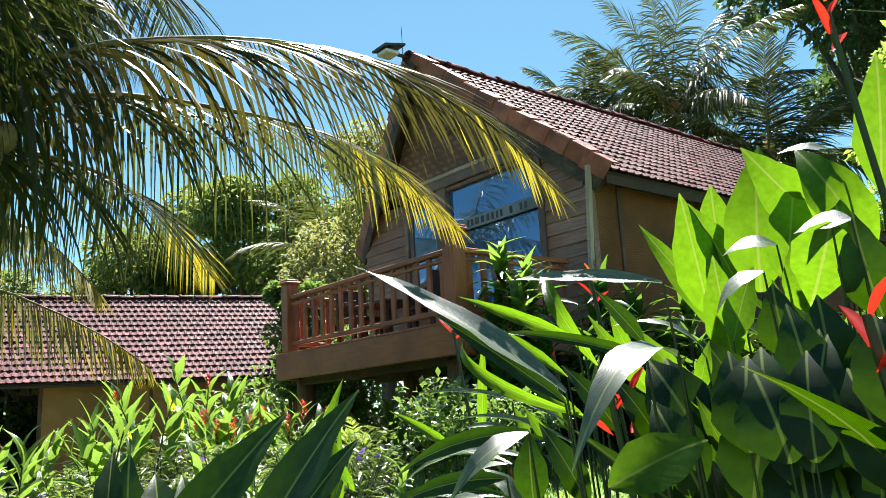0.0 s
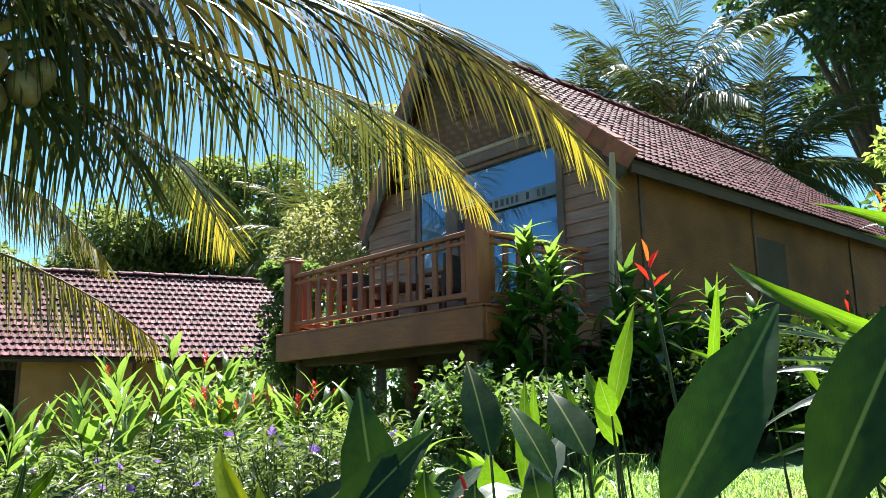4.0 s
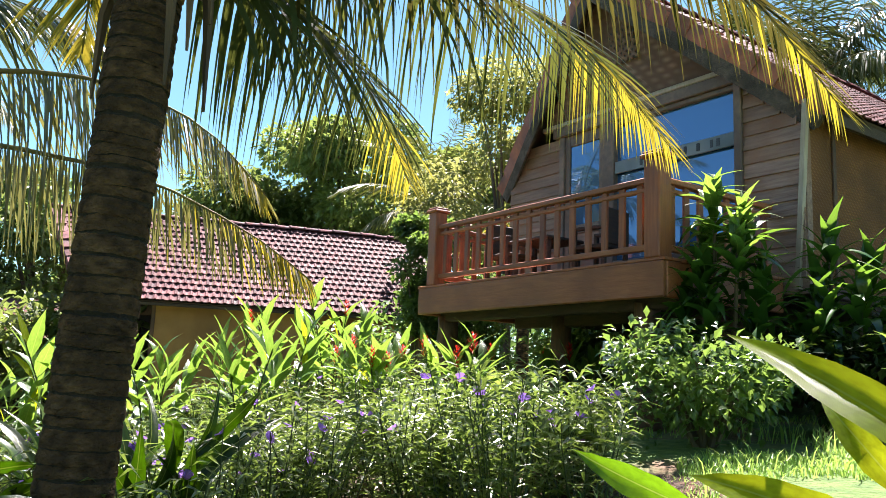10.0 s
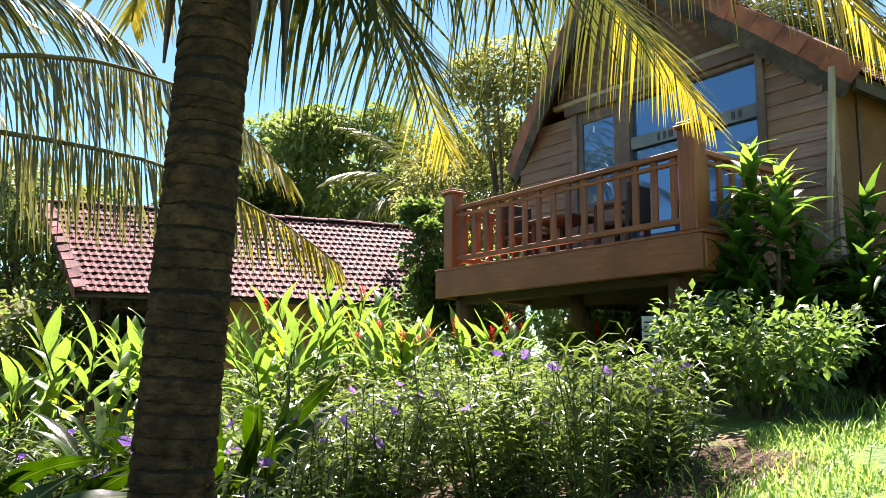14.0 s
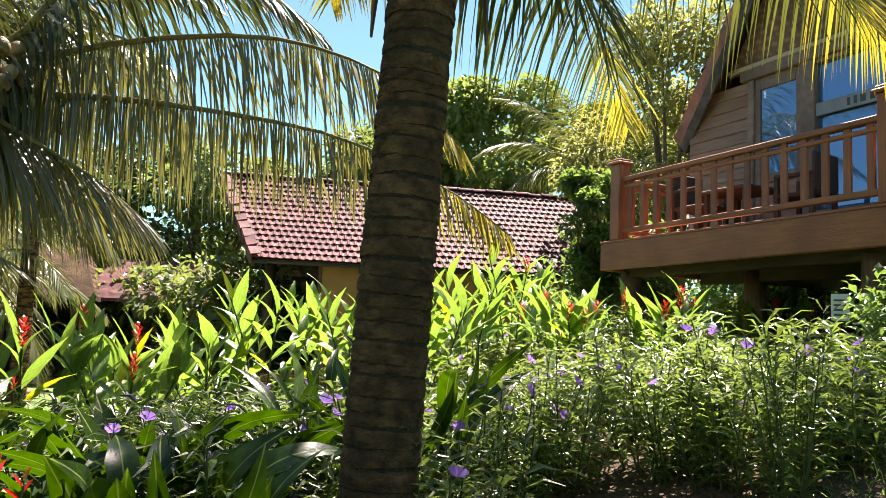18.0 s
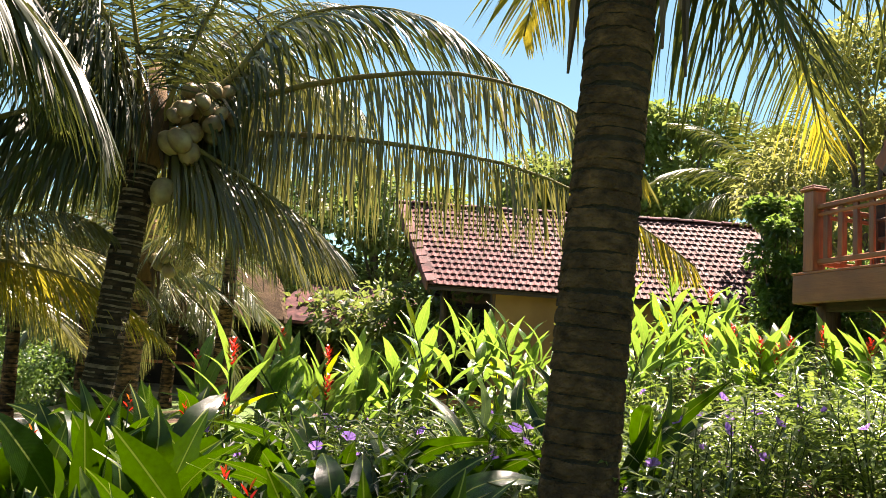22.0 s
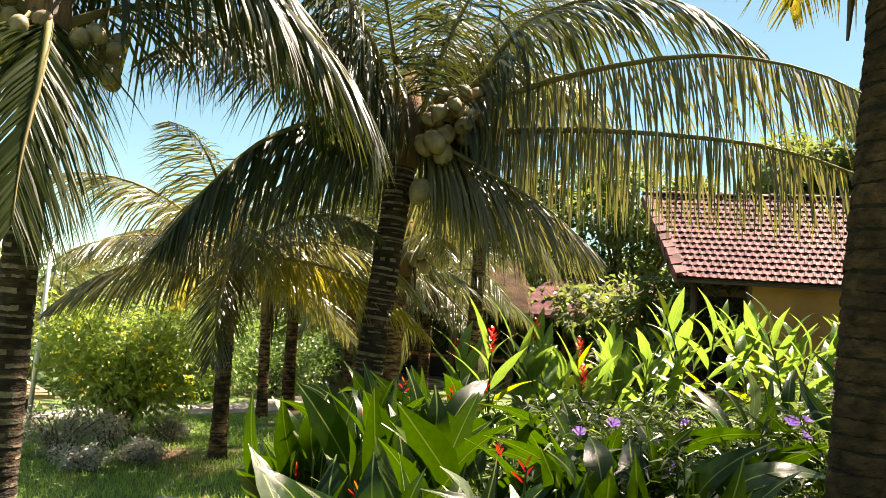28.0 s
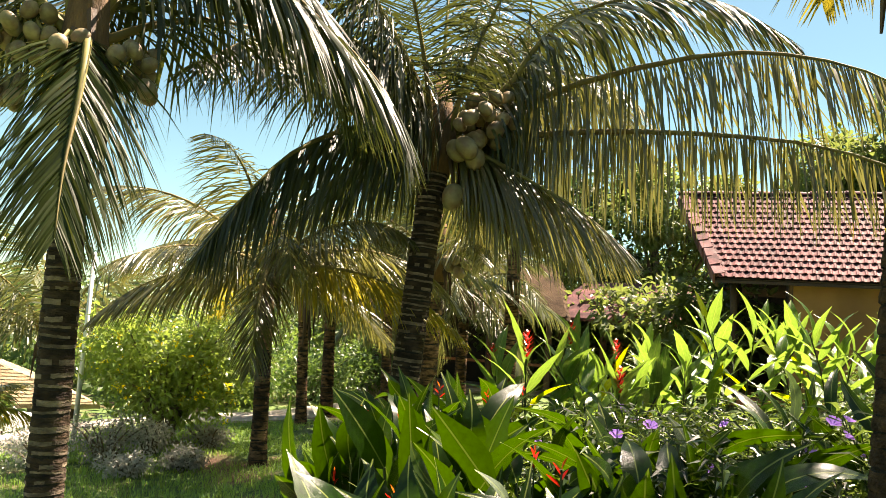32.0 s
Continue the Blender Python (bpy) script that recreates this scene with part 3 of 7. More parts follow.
def main_roof(parent):
    for side, ex in ((1, EX_R), (-1, EX_L)):
        lo_f, lo_b = Vector((ex, Y_EAVE, EAVE_Z)), Vector((ex, Y_BACK, EAVE_Z))
        hi_f, hi_b = Vector((RX, Y_APEX, RZ)), Vector((RX, Y_BACK, RZ))
        up = (hi_b - lo_b).normalized()
        out = Vector((up.z * side, 0, -up.x * side)).normalized()
        deckp = prism([lo_f, lo_b, hi_b, hi_f], out * -0.05)
        part("roof_slab", deckp, M["dark_wood"], parent, "dark rafters and boards under the tiles")
        rise = (hi_b - lo_b).length
        courses = int(rise / 0.2)
        if side == 1:
            tiled_slope(parent, (ex, Y_APEX, EAVE_Z), (0, 1, 0), up, Y_BACK - Y_APEX, courses,
                        lambda k: (Y_EAVE - Y_APEX) * (1 - k * 0.2 / rise), (0.0, 5.4), "weathered clay tiles")
        else:
            tiled_slope(parent, (ex, Y_APEX, EAVE_Z), (0, 1, 0), up, Y_BACK - Y_APEX, courses,
                        lambda k: (Y_EAVE - Y_APEX) * (1 - k * 0.2 / rise), (0.0, 0.9), "weathered clay tiles")
        edge = (hi_f - lo_f)
        run_of_caps("verge_tile", parent, lo_f + out * 0.03 + Vector((0, 0.02, 0)), hi_f + out * 0.03 + Vector((0, 0.02, 0)), VERGE[side], out, 0.31)
        # barge board under the verge and the eave fascia
        n = edge.normalized()
        part("barge_board", prism([lo_f + Vector((0, 0, -0.02)), hi_f + Vector((0, 0, -0.02)), hi_f - out * 0.24, lo_f - out * 0.24], (0, 0.04, 0)), M["dark_wood"], parent, "dark weathered barge board")
        part("mortar_band", prism([lo_f - out * 0.1, hi_f - out * 0.1, hi_f - out * 0.27, lo_f - out * 0.27], (0, -0.03, 0)), M["mortar"], parent, "crusted grey mortar under the verge tiles")
        part("eave_board", prism([lo_f + Vector((-0.02 * side, 0, -0.03)), lo_b + Vector((-0.02 * side, 0, -0.03)), lo_b + Vector((-0.02 * side, 0, -0.14)), lo_f + Vector((-0.02 * side, 0, -0.14))], (-0.03 * side, 0, 0)), M["dark_wood"], parent)
        for i in range(16):
            y = 2.1 + i * 0.55
            part("rafter", prism([(ex - side * 0.03, y, EAVE_Z - 0.05), (ex - side * 0.03, y, EAVE_Z - 0.13), (ex - side * 0.5, y, EAVE_Z + 0.28), (ex - side * 0.5, y, EAVE_Z + 0.36)], (0, 0.06, 0)), M["dark_wood"], parent)
    run_of_caps("ridge_tile", parent, (RX, Y_APEX, RZ + 0.02), (RX, Y_BACK, RZ + 0.02), CAPR, (0, 0, 1))


def planks(parent, x0, x1, z0, z1, y, h=0.158, top=None):
    """Lapped boards; top(x, z) may cut them to the roof's slope."""
    rnd = random.Random(int(x0 * 100) + 3)
    z = z0
    while z < z1 - 0.03:
        zz = min(z + h, z1)
        a0, a1 = x0, x1
        if top:
            a0, a1 = max(x0, top(zz)[0]), min(x1, top(zz)[1])
        if a1 - a0 > 0.08:
            t = rnd.uniform(-0.004, 0.004)
            part("plank", prism([(a0, y - 0.03 + t, z - 0.012), (a1, y - 0.03 - t, z - 0.012), (a1, y - 0.012 - t, zz - 0.004), (a0, y - 0.012 + t, zz - 0.004)], (0, 0.024, 0)), M["plank"], parent)
        z = zz


def inside(z):
    k = max(0.0, (z - EAVE_Z + 0.12) / (RZ - EAVE_Z))
    return (EX_L + (RX - EX_L) * k + 0.12, EX_R - (EX_R - RX) * k - 0.12)


def main_walls(parent):
    WL, WR, WY, DZ = -0.45, 4.18, 1.88, 2.76
    # backing of the front wall, with the openings left free
    wall = new("front_wall")
    wall.parent = parent
    for x0, x1, z0, z1 in ((WL, 0.62, 2.5, 5.0), (3.46, WR, 2.5, 4.62), (1.62, 3.46, 2.5, 3.1)):
        part("wall_panel", block((x0, WY, z0), (x1, WY + 0.09, z1), 0), M["plank"], parent)
    planks(parent, WL, 0.6, 2.8, 5.0, WY, top=inside)
    planks(parent, 3.47, WR - 0.02, 2.8, 5.06, WY, top=inside)
    part("wall_panel", prism([(3.46, WY, 4.62), (WR, WY, 4.62), (inside(5.1)[1], WY, 5.1), (3.46, WY, 5.1)], (0, 0.09, 0)), M["plank"], parent)
    planks(parent, 1.66, 3.4, 2.8, 3.12, WY)
    bpy.data.objects.remove(wall)
    # frame of door and window
    fr = M["frame_wood"]
    # The lettered strip is a banner's reflection, built solid on the glass.
    for nm, a, b in (("door_jamb", (0.6, WY - 0.05, DZ), (0.7, WY + 0.1, 5.0)), ("mullion", (1.42, WY - 0.06, DZ), (1.62, WY + 0.1, 5.02)),
                     ("window_jamb", (3.38, WY - 0.06, DZ), (3.48, WY + 0.1, 5.02)), ("lintel", (0.5, WY - 0.08, 5.0), (3.62, WY + 0.1, 5.14)),
                     ("window_sill", (1.62, WY - 0.07, 3.1), (3.38, WY + 0.1, 3.18)), ("transom_strip", (1.62, WY - 0.035, 4.3), (3.38, WY - 0.015, 4.46)),
                     ("window_head", (1.62, WY - 0.04, 4.94), (3.38, WY + 0.08, 5.0))):
        part(nm, block(a, b, 0.01), M["strip"] if nm == "transom_strip" else fr, parent, "pale lettered strip standing for a banner mirrored in the glass" if nm == "transom_strip" else "")
    rnd = random.Random(8)
    x = 1.95
    while x < 3.2:
        w = rnd.uniform(0.05, 0.09)
        if rnd.random() < 0.85:
            part("letter_bar", block((x, WY - 0.042, 4.335), (x + w * 0.7, WY - 0.036, 4.425), 0), M["metal_dark"], parent)
        x += w + 0.03
    win = part("window_pane", block((1.62, WY + 0.02, 3.18), (3.38, WY + 0.03, 4.96), 0), M["glass"], parent, "large pane that mirrors sky and palms")
    # door leaf: stiles, rails, two panes, lower panel
    for a, b in (((0.7, WY - 0.02, 2.78), (0.79, WY + 0.03, 5.0)), ((1.33, WY - 0.02, 2.78), (1.42, WY + 0.03, 5.0)), ((0.79, WY - 0.02, 4.84), (1.33, WY + 0.03, 5.0)),
                 ((0.79, WY - 0.02, 3.62), (1.33, WY + 0.03, 3.74)), ((0.79, WY - 0.02, 2.78), (1.33, WY + 0.03, 2.92))):
        part("door_rail", block(a, b, 0.008), fr, parent)
    part("door_pane", block((0.79, WY, 3.74), (1.33, WY + 0.01, 4.84), 0), M["glass"], parent, "glazed door pane")
    part("door_panel", block((0.79, WY, 2.92), (1.33, WY + 0.015, 3.62), 0.004), M["plank"], parent)
    part("curtain", block((0.8, WY + 0.05, 3.0), (1.0, WY + 0.08, 4.9), 0.01), M["curtain"], parent)
    # woven gable above the lintel, behind the verge
    l5, r5 = inside(5.14)
    part("gable_matting", prism([(l5 + 0.02, WY - 0.02, 5.14), (r5 - 0.02, WY - 0.02, 5.14), (RX + 0.03, WY - 0.5, RZ - 0.14), (RX - 0.03, WY - 0.5, RZ - 0.14)], (0, 0.04, 0.0)), M["gable_mat"], parent, "plaited bamboo gable panel")
    ez = Vector((0, -0.333, 1)).normalized()
    vc = Vector((1.98, WY - 0.27, 5.85))
    q = [vc + Vector((a, 0, 0)) + ez * b for a, b in ((-0.2, -0.2), (0.2, -0.2), (0.2, 0.2), (-0.2, 0.2))]
    # Dark backing panel stands for the unlit hole behind the strips.
    vent = part("lattice_vent", prism(q, (0, -0.012, 0)), M["metal_dark"], parent, "dark lattice vent in the gable")
    for k in range(-3, 4):
        for sg in (1, -1):
            o = 0.09 * k
            lo, hi = max(-0.2, -0.2 + o), min(0.2, 0.2 + o)
            p0, p1 = vc + Vector((sg * lo, -0.014, 0)) + ez * (lo - o), vc + Vector((sg * hi, -0.014, 0)) + ez * (hi - o)
            n = Vector((-sg * 0.012, 0, 0)) + ez * 0.012
            part("strip", prism([p0 - n, p1 - n, p1 + n, p0 + n][::sg], (0, -0.012 if sg > 0 else -0.02, 0)), M["gable_mat"], vent)
    part("gable_batten", block((l5 + 0.05, WY - 0.09, 5.14), (r5 - 0.05, WY - 0.02, 5.2), 0.01), M["pale_trim"], parent, "pale batten")
    # side, back and far walls
    part("side_wall", block((WR - 0.1, WY + 0.09, 2.62), (WR, Y_BACK - 0.5, 4.72), 0), M["matting"], parent, "plaited bamboo side wall")
    part("side_wall", block((WL, WY + 0.09, 2.62), (WL + 0.1, Y_BACK - 0.5, 4.72), 0), M["matting"], parent)
    part("back_wall", block((WL, Y_BACK - 0.5, 2.62), (WR, Y_BACK - 0.4, 4.72), 0), M["matting"], parent)
    part("back_gable", prism([(WL, Y_BACK - 0.5, 4.72), (WR, Y_BACK - 0.5, 4.72), (RX, Y_BACK - 0.5, 6.5)], (0, 0.1, 0)), M["gable_mat"], parent)
    part("house_floor", block((WL, WY, 2.5), (WR, Y_BACK - 0.4, 2.62), 0), M["dark_wood"], parent)
    # corner trim and battens on the side wall
    part("corner_trim", prism([(4.19, WY - 0.06, 4.6), (4.24, WY - 0.06, 4.6), (4.1, WY - 0.06, 2.66), (4.05, WY - 0.06, 2.66)], (0, 0.06, 0)), M["pale_trim"], parent, "pale leaning corner board")
    for y in (2.35, 5.0, 8.2):
        part("wall_batten", block((WR, y, 2.64), (WR + 0.025, y + 0.06, 4.5), 0.006), M["log"], parent)
    part("side_window", block((WR, 5.06, 2.9), (WR + 0.02, 5.9, 4.05), 0.005), M["dark_wood"], parent, "closed dark shutter")
    for z in (2.6, 4.46):
        part("wall_plate", block((WR - 0.02, WY, z), (WR + 0.05, Y_BACK - 0.5, z + 0.1), 0.01), M["log"], parent)


def log_post(parent, x, y, z0, z1, r, mat, name="stilt"):
    s = Shape()
    n = 9
    rnd = random.Random(int(x * 31 + y * 17))
    pts = [(x + rnd.uniform(-0.012, 0.012), y + rnd.uniform(-0.012, 0.012), z0 + (z1 - z0) * i / (n - 1)) for i in range(n)]
    s.tube(pts, [r * (1.06 - 0.1 * i / n) * rnd.uniform(0.97, 1.03) for i in range(n)], 14)
    return part(name, s, mat, parent, smooth=True)


def deck(parent):
    X0, X1, Y0, Y1, Z = 0.0, 3.92, 0.0, 1.84, 2.76
    part("front_fascia", block((X0, Y0, 2.43), (X1, Y0 + 0.06, Z), 0.012), M["deck_wood"], parent, "wide red-brown fascia board")
    part("side_fascia", block((X1 - 0.06, Y0 + 0.062, 2.43), (X1, Y1, Z), 0.01), M["deck_wood"], parent)
    part("side_fascia", block((X0, Y0 + 0.062, 2.43), (X0 + 0.06, Y1, Z), 0.01), M["deck_wood"], parent)
    n = 16
    for i in range(n):
        y = Y0 + 0.0 + (Y1 - Y0) * i / n
        part("deck_board", block((X0 - 0.02, y + 0.004, Z + 0.001), (X1 + 0.02, y + (Y1 - Y0) / n - 0.004, Z + 0.028), 0.004), M["deck_wood"], parent)
    for x in (0.5, 1.2, 1.9, 2.6, 3.3):
        part("joist", block((x, 0.07, 2.52), (x + 0.08, Y1, 2.74), 0.008), M["dark_wood"], parent)
    for y in (0.3, 1.55):
        part("bearer", block((0.08, y, 2.36), (3.84, y + 0.12, 2.52), 0.01), M["dark_wood"], parent)
    # corner posts with caps
    posts = []
    for x, y in ((0.25, 0.09), (3.79, 0.09)):
        w = 0.09 if x > 1 else 0.085
        p = part("corner_post", block((x - w, y - w, Z + 0.03), (x + w, y + w, 3.72), 0.01), M["post_wood"], parent)
        part("post_cap", block((x - w - 0.03, y - w - 0.03, 3.72), (x + w + 0.03, y + w + 0.03, 3.755), 0.012), M["post_wood"], p)
        part("post_cap", block((x - w - 0.01, y - w - 0.01, 3.755), (x + w + 0.01, y + w + 0.01, 3.785), 0.012), M["post_wood"], p)
        posts.append(p)
    # rails and balusters, front and both sides
    def rails(a, b, count):
        a, b = Vector(a), Vector(b)
        d = b - a
        along_x = abs(d.x) > abs(d.y)
        for z0, z1, hw in ((3.5, 3.555, 0.045), (3.42, 3.46, 0.025), (2.87, 2.93, 0.03)):
            lo, hi = (min(a.x, b.x), min(a.y, b.y)), (max(a.x, b.x), max(a.y, b.y))
            part("rail", block((lo[0] - (0 if along_x else hw), lo[1] - (hw if along_x else 0), z0), (hi[0] + (0 if along_x else hw), hi[1] + (hw if along_x else 0), z1), 0.008), M["deck_wood"], parent)
        bw = 0.037
        for i in range(count):
            p = a + d * (i + 0.5) / count
            q = (bw, 0.017) if along_x else (0.017, bw)
            part("baluster", block((p.x - q[0], p.y - q[1], 2.9), (p.x + q[0], p.y + q[1], 3.5), 0.006), M["post_wood"], parent)
    rails((0.335, 0.09, 0), (3.7, 0.09, 0), 15)
    rails((0.25, 0.18, 0), (0.25, 1.82, 0), 8)
    rails((3.79, 0.18, 0), (3.79, 1.82, 0), 8)
    for x, y, r in ((0.12, 0.4, 0.13), (3.42, 0.38, 0.125), (0.95, 1.6, 0.13), (3.42, 1.7, 0.12)):
        log_post(parent, x, y, ground_z(x, y) - 0.1, 2.43 if y < 1 else 2.5, r, M["log"])
    for x in (-0.3, 1.9, 4.0):
        for y in (4.2, 6.6, 9.0):
            log_post(parent, x, y, ground_z(x, y) - 0.1, 2.55, 0.13, M["log"])


main_roof(house)
main_walls(house)
deck(house)

table = thing("porch_table", 1.35, 0.95, 2.79, "dark red-brown wooden table on the porch", "table")
part("tabletop", block((-0.35, -0.3, 0.52), (0.35, 0.3, 0.56), 0.01), M["dark_wood"], table)
for sx in (-0.29, 0.29):
    for sy in (-0.24, 0.24):
        part("leg", block((sx - 0.03, sy - 0.03, 0), (sx + 0.03, sy + 0.03, 0.52), 0.006), M["dark_wood"], table)


def porch_chair(x, y, rz):
    c = thing("porch_chair", x, y, 2.79, "dark red-brown wooden armchair on the porch", "chair", "porch chairs", rz=rz)
    part("seat", block((-0.24, -0.24, 0.38), (0.24, 0.24, 0.43), 0.01), M["dark_wood"], c)
    part("backrest", block((-0.24, 0.2, 0.43), (0.24, 0.24, 0.85), 0.01), M["dark_wood"], c)
    for sx in (-0.22, 0.22):
        part("armrest", block((sx - 0.03, -0.22, 0.6), (sx + 0.03, 0.22, 0.64), 0.008), M["dark_wood"], c)
        for sy in (-0.2, 0.2):
            part("leg", block((sx - 0.025, sy - 0.025, 0), (sx + 0.025, sy + 0.025, 0.6), 0.006), M["dark_wood"], c)
    return c


porch_chair(0.75, 0.9, 90)
porch_chair(2.05, 1.15, -80)

lamp = thing("solar_lamp", RX - 0.02, Y_APEX - 0.04, RZ - 0.02, "small flat solar lamp fixed to the roof peak", "lamp")
part("bracket", block((-0.02, -0.25, 0.02), (0.02, 0.1, 0.06), 0.004), M["metal_dark"], lamp)
part("solar_panel", prism([(-0.16, -0.42, 0.04), (0.16, -0.42, 0.04), (0.16, -0.08, 0.12), (-0.16, -0.08, 0.12)], (0, -0.005, 0.03)), M["metal_dark"], lamp)
part("lamp_head", block((-0.12, -0.38, -0.02), (0.12, -0.16, 0.03), 0.01), M["white_paint"], lamp)
rod = Shape()
rod.tube([(-0.02, 0, 0.0), (-0.03, 0, 0.5)], [0.006, 0.004], 6)
part("antenna", rod, M["metal_dark"], lamp)

# ---- the long house beyond ----
house2 = thing("long_house", -9.68, -2.68, -0.05, "long ochre house with a red-brown clay-tiled roof", "house", rz=-16.9)


def long_house(p):
    L, H, E, R = 7.8, 2.47, 2.9, 4.9
    g = 0.2
    for side in (1, -1):
        lo_f, lo_b, hi_f, hi_b = Vector((side * H, 0.75, E)), Vector((side * H, L, E)), Vector((0, -0.25, R)), Vector((0, L, R))
        up = (hi_b - lo_b).normalized()
        out = Vector((up.z * side, 0, abs(up.x))).normalized()
        part("roof_slab", prism([lo_f, lo_b, hi_b, hi_f], out * -0.05), M["dark_wood"], p)
        if side == 1:
            tiled_slope(p, (side * H, -0.25, E), (0, 1, 0), up, L + 0.25, 16, lambda k: 1.0 * (1 - k / 16), (0.0, 5.4), "weathered clay tiles")
        else:
            tiled_slope(p, (side * H, -0.25, E), (0, 1, 0), up, L + 0.25, 16, lambda k: 1.0 * (1 - k / 16), (0.0, 0.0), "weathered clay tiles")
        run_of_caps("verge_tile", p, lo_f + out * 0.02, hi_f + out * 0.02, VERGE[2 * side], out, 0.31)
        part("barge_board", prism([lo_f, hi_f, hi_f - out * 0.2, lo_f - out * 0.2], (0, 0.04, 0)), M["dark_wood"], p)
        part("eave_board", prism([lo_f + Vector((0, 0, -0.03)), lo_b + Vector((0, 0, -0.03)), lo_b + Vector((0, 0, -0.08)), lo_f + Vector((0, 0, -0.08))], (-0.03 * side, 0, 0)), M["dark_wood"], p)
        part("side_wall", block((side * 2.12, 2.0, g), (side * 2.22, L - 0.3, 3.0), 0), M["wall_ochre"], p, "ochre plastered wall")
        for y in (2.0, 4.0, 6.0):
            part("wall_batten", block((side * 2.22, y, g), (side * 2.25, y + 0.07, 2.95), 0.006), M["log"], p)
    run_of_caps("ridge_tile", p, (0, -0.25, R + 0.02), (0, L, R + 0.02), CAPR, (0, 0, 1))
    for y, nm in ((2.0, "front_wall"), (L - 0.3, "back_wall")):
        part(nm, prism([(-2.12, y, g), (2.12, y, g), (2.12, y, 3.0), (0, y, 4.75), (-2.12, y, 3.0)], (0, 0.1, 0)), M["dark_wood"], p)
    # Added dark panel: stands for the porch's deep shade and blocks the view through.
    part("porch_screen", block((-2.2, 1.1, g), (-2.1, 2.0, 2.9), 0), M["dark_wood"], p)
    part("porch_floor", block((-2.3, 0.95, g + 0.4), (2.3, 2.0, g + 0.55), 0.01), M["deck_wood"], p)
    for x in (-2.1, -0.7, 0.9, 2.1):
        log_post(p, x, 1.05, g, 2.95 if abs(x) > 2 else 3.9, 0.06, M["dark_wood"], "porch_post")
    part("rail", block((-2.1, 1.02, 1.4), (2.1, 1.08, 1.46), 0.006), M["post_wood"], p)
    for i in range(22):
        x = -2.0 + i * 0.19
        part("baluster", block((x, 1.03, 0.75), (x + 0.05, 1.07, 1.4), 0.005), M["post_wood"], p)


long_house(house2)

# ---- palms ----
def spline(pts, n):
    """n points evenly along a smooth curve through pts."""
    p = [Vector(q) for q in pts]
    p = [p[0] * 2 - p[1]] + p + [p[-1] * 2 - p[-2]]
    out = []
    for i in range(n):
        u = i / (n - 1) * (len(p) - 3)
        k = min(int(u), len(p) - 4)
        t = u - k
        a, b, c, d = p[k:k + 4]
        out.append(0.5 * ((2 * b) + (c - a) * t + (2 * a - 5 * b + 4 * c - d) * t * t + (3 * b - a - 3 * c + d) * t ** 3))
    return out


def frond(parent, pts, leaf_len=0.75, pairs=60, mat="frond", seed=1, hang=0.55, width=0.019, segs=3, rad=0.03, origin=(0, 0, 0), twist=0.0, tips=None, lean=1.0, bow=0.42):
    """One palm frond: a tapered stalk along pts and two ranks of drooping leaflets. tips: the last share carries another colour."""
    rnd = random.Random(seed)
    o = Vector(origin)
    line = [q - o for q in spline(pts, 40)]
    stalk = Shape()
    stalk.tube(line[::3] + [line[-1]], [rad * max(0.12, (1 - i / 14) ** 1.3) * 1.25 for i in range(len(line[::3]) + 1)], 6)
    ob = part("frond", stalk, M["rachis"], parent, smooth=True)
    leaves, others = Shape(), Shape()
    down = Vector((0, 0, -1))
    for i in range(pairs):
        s = 0.1 + 0.9 * i / (pairs - 1)
        u = s * 38.999
        k = int(u)
        p = line[k].lerp(line[k + 1], u - k)
        t = (line[min(k + 2, 39)] - line[max(k - 1, 0)]).normalized()
        side = t.cross(Vector((0, 0, 1)))
        side = side.normalized() if side.length > 0.05 else Vector((1, 0, 0))
        upv = side.cross(t).normalized()
        prof = 0.75 + 0.8 * s if s < 0.35 else 1.03 - 0.8 * ((s - 0.35) / 0.65) ** 1.6
        for sg in (1, -1):
            if rnd.random() < 0.04:
                continue
            ll = leaf_len * prof * rnd.uniform(0.85, 1.1)
            d0 = (side * sg * (0.9 + 0.1 * twist * sg) + t * (0.45 + 1.3 * s * lean) + upv * rnd.uniform(0.05, 0.3)).normalized()
            pos = p.copy()
            w0 = width * rnd.uniform(0.85, 1.15) * (1.15 - 0.62 * s)
            tgt = others if (tips is not None and s > tips + rnd.uniform(-0.2, 0.16)) else leaves
            n = len(tgt.v)
            hg = hang * rnd.uniform(0.75, 1.25) * (1.2 - 0.62 * s)
            turn = rnd.gauss(0.0, 0.4)
            for q in range(segs + 1):
                h = min(0.97, hg * (1 - bow + bow * q / segs))
                d = (d0 * (1 - h) + down * h).normalized()
                wv = t - d * t.dot(d)
                wv = wv.normalized() if wv.length > 0.05 else side
                wv = wv * math.cos(turn) + d.cross(wv) * math.sin(turn)
                if q < segs:
                    w = w0 * (0.55, 1.0, 0.75, 0.5, 0.3)[q] if segs > 2 else w0
                    tgt.v.append(pos - wv * w)
                    tgt.v.append(pos + wv * w)
                    pos = pos + d * (ll / segs)
                else:
                    tgt.v.append(pos)
            for q in range(segs - 1):
                a = n + 2 * q
                tgt.f.append((a, a + 1, a + 3, a + 2))
            a = n + 2 * (segs - 1)
            tgt.f.append((a, a + 1, a + 2))
    part("foliage", leaves, M[mat], ob)["kind"] = "stuff"
    if others.v:
        part("foliage", others, M["frond_yellow"], ob, "yellowed leaflet tips")["kind"] = "stuff"
    return ob


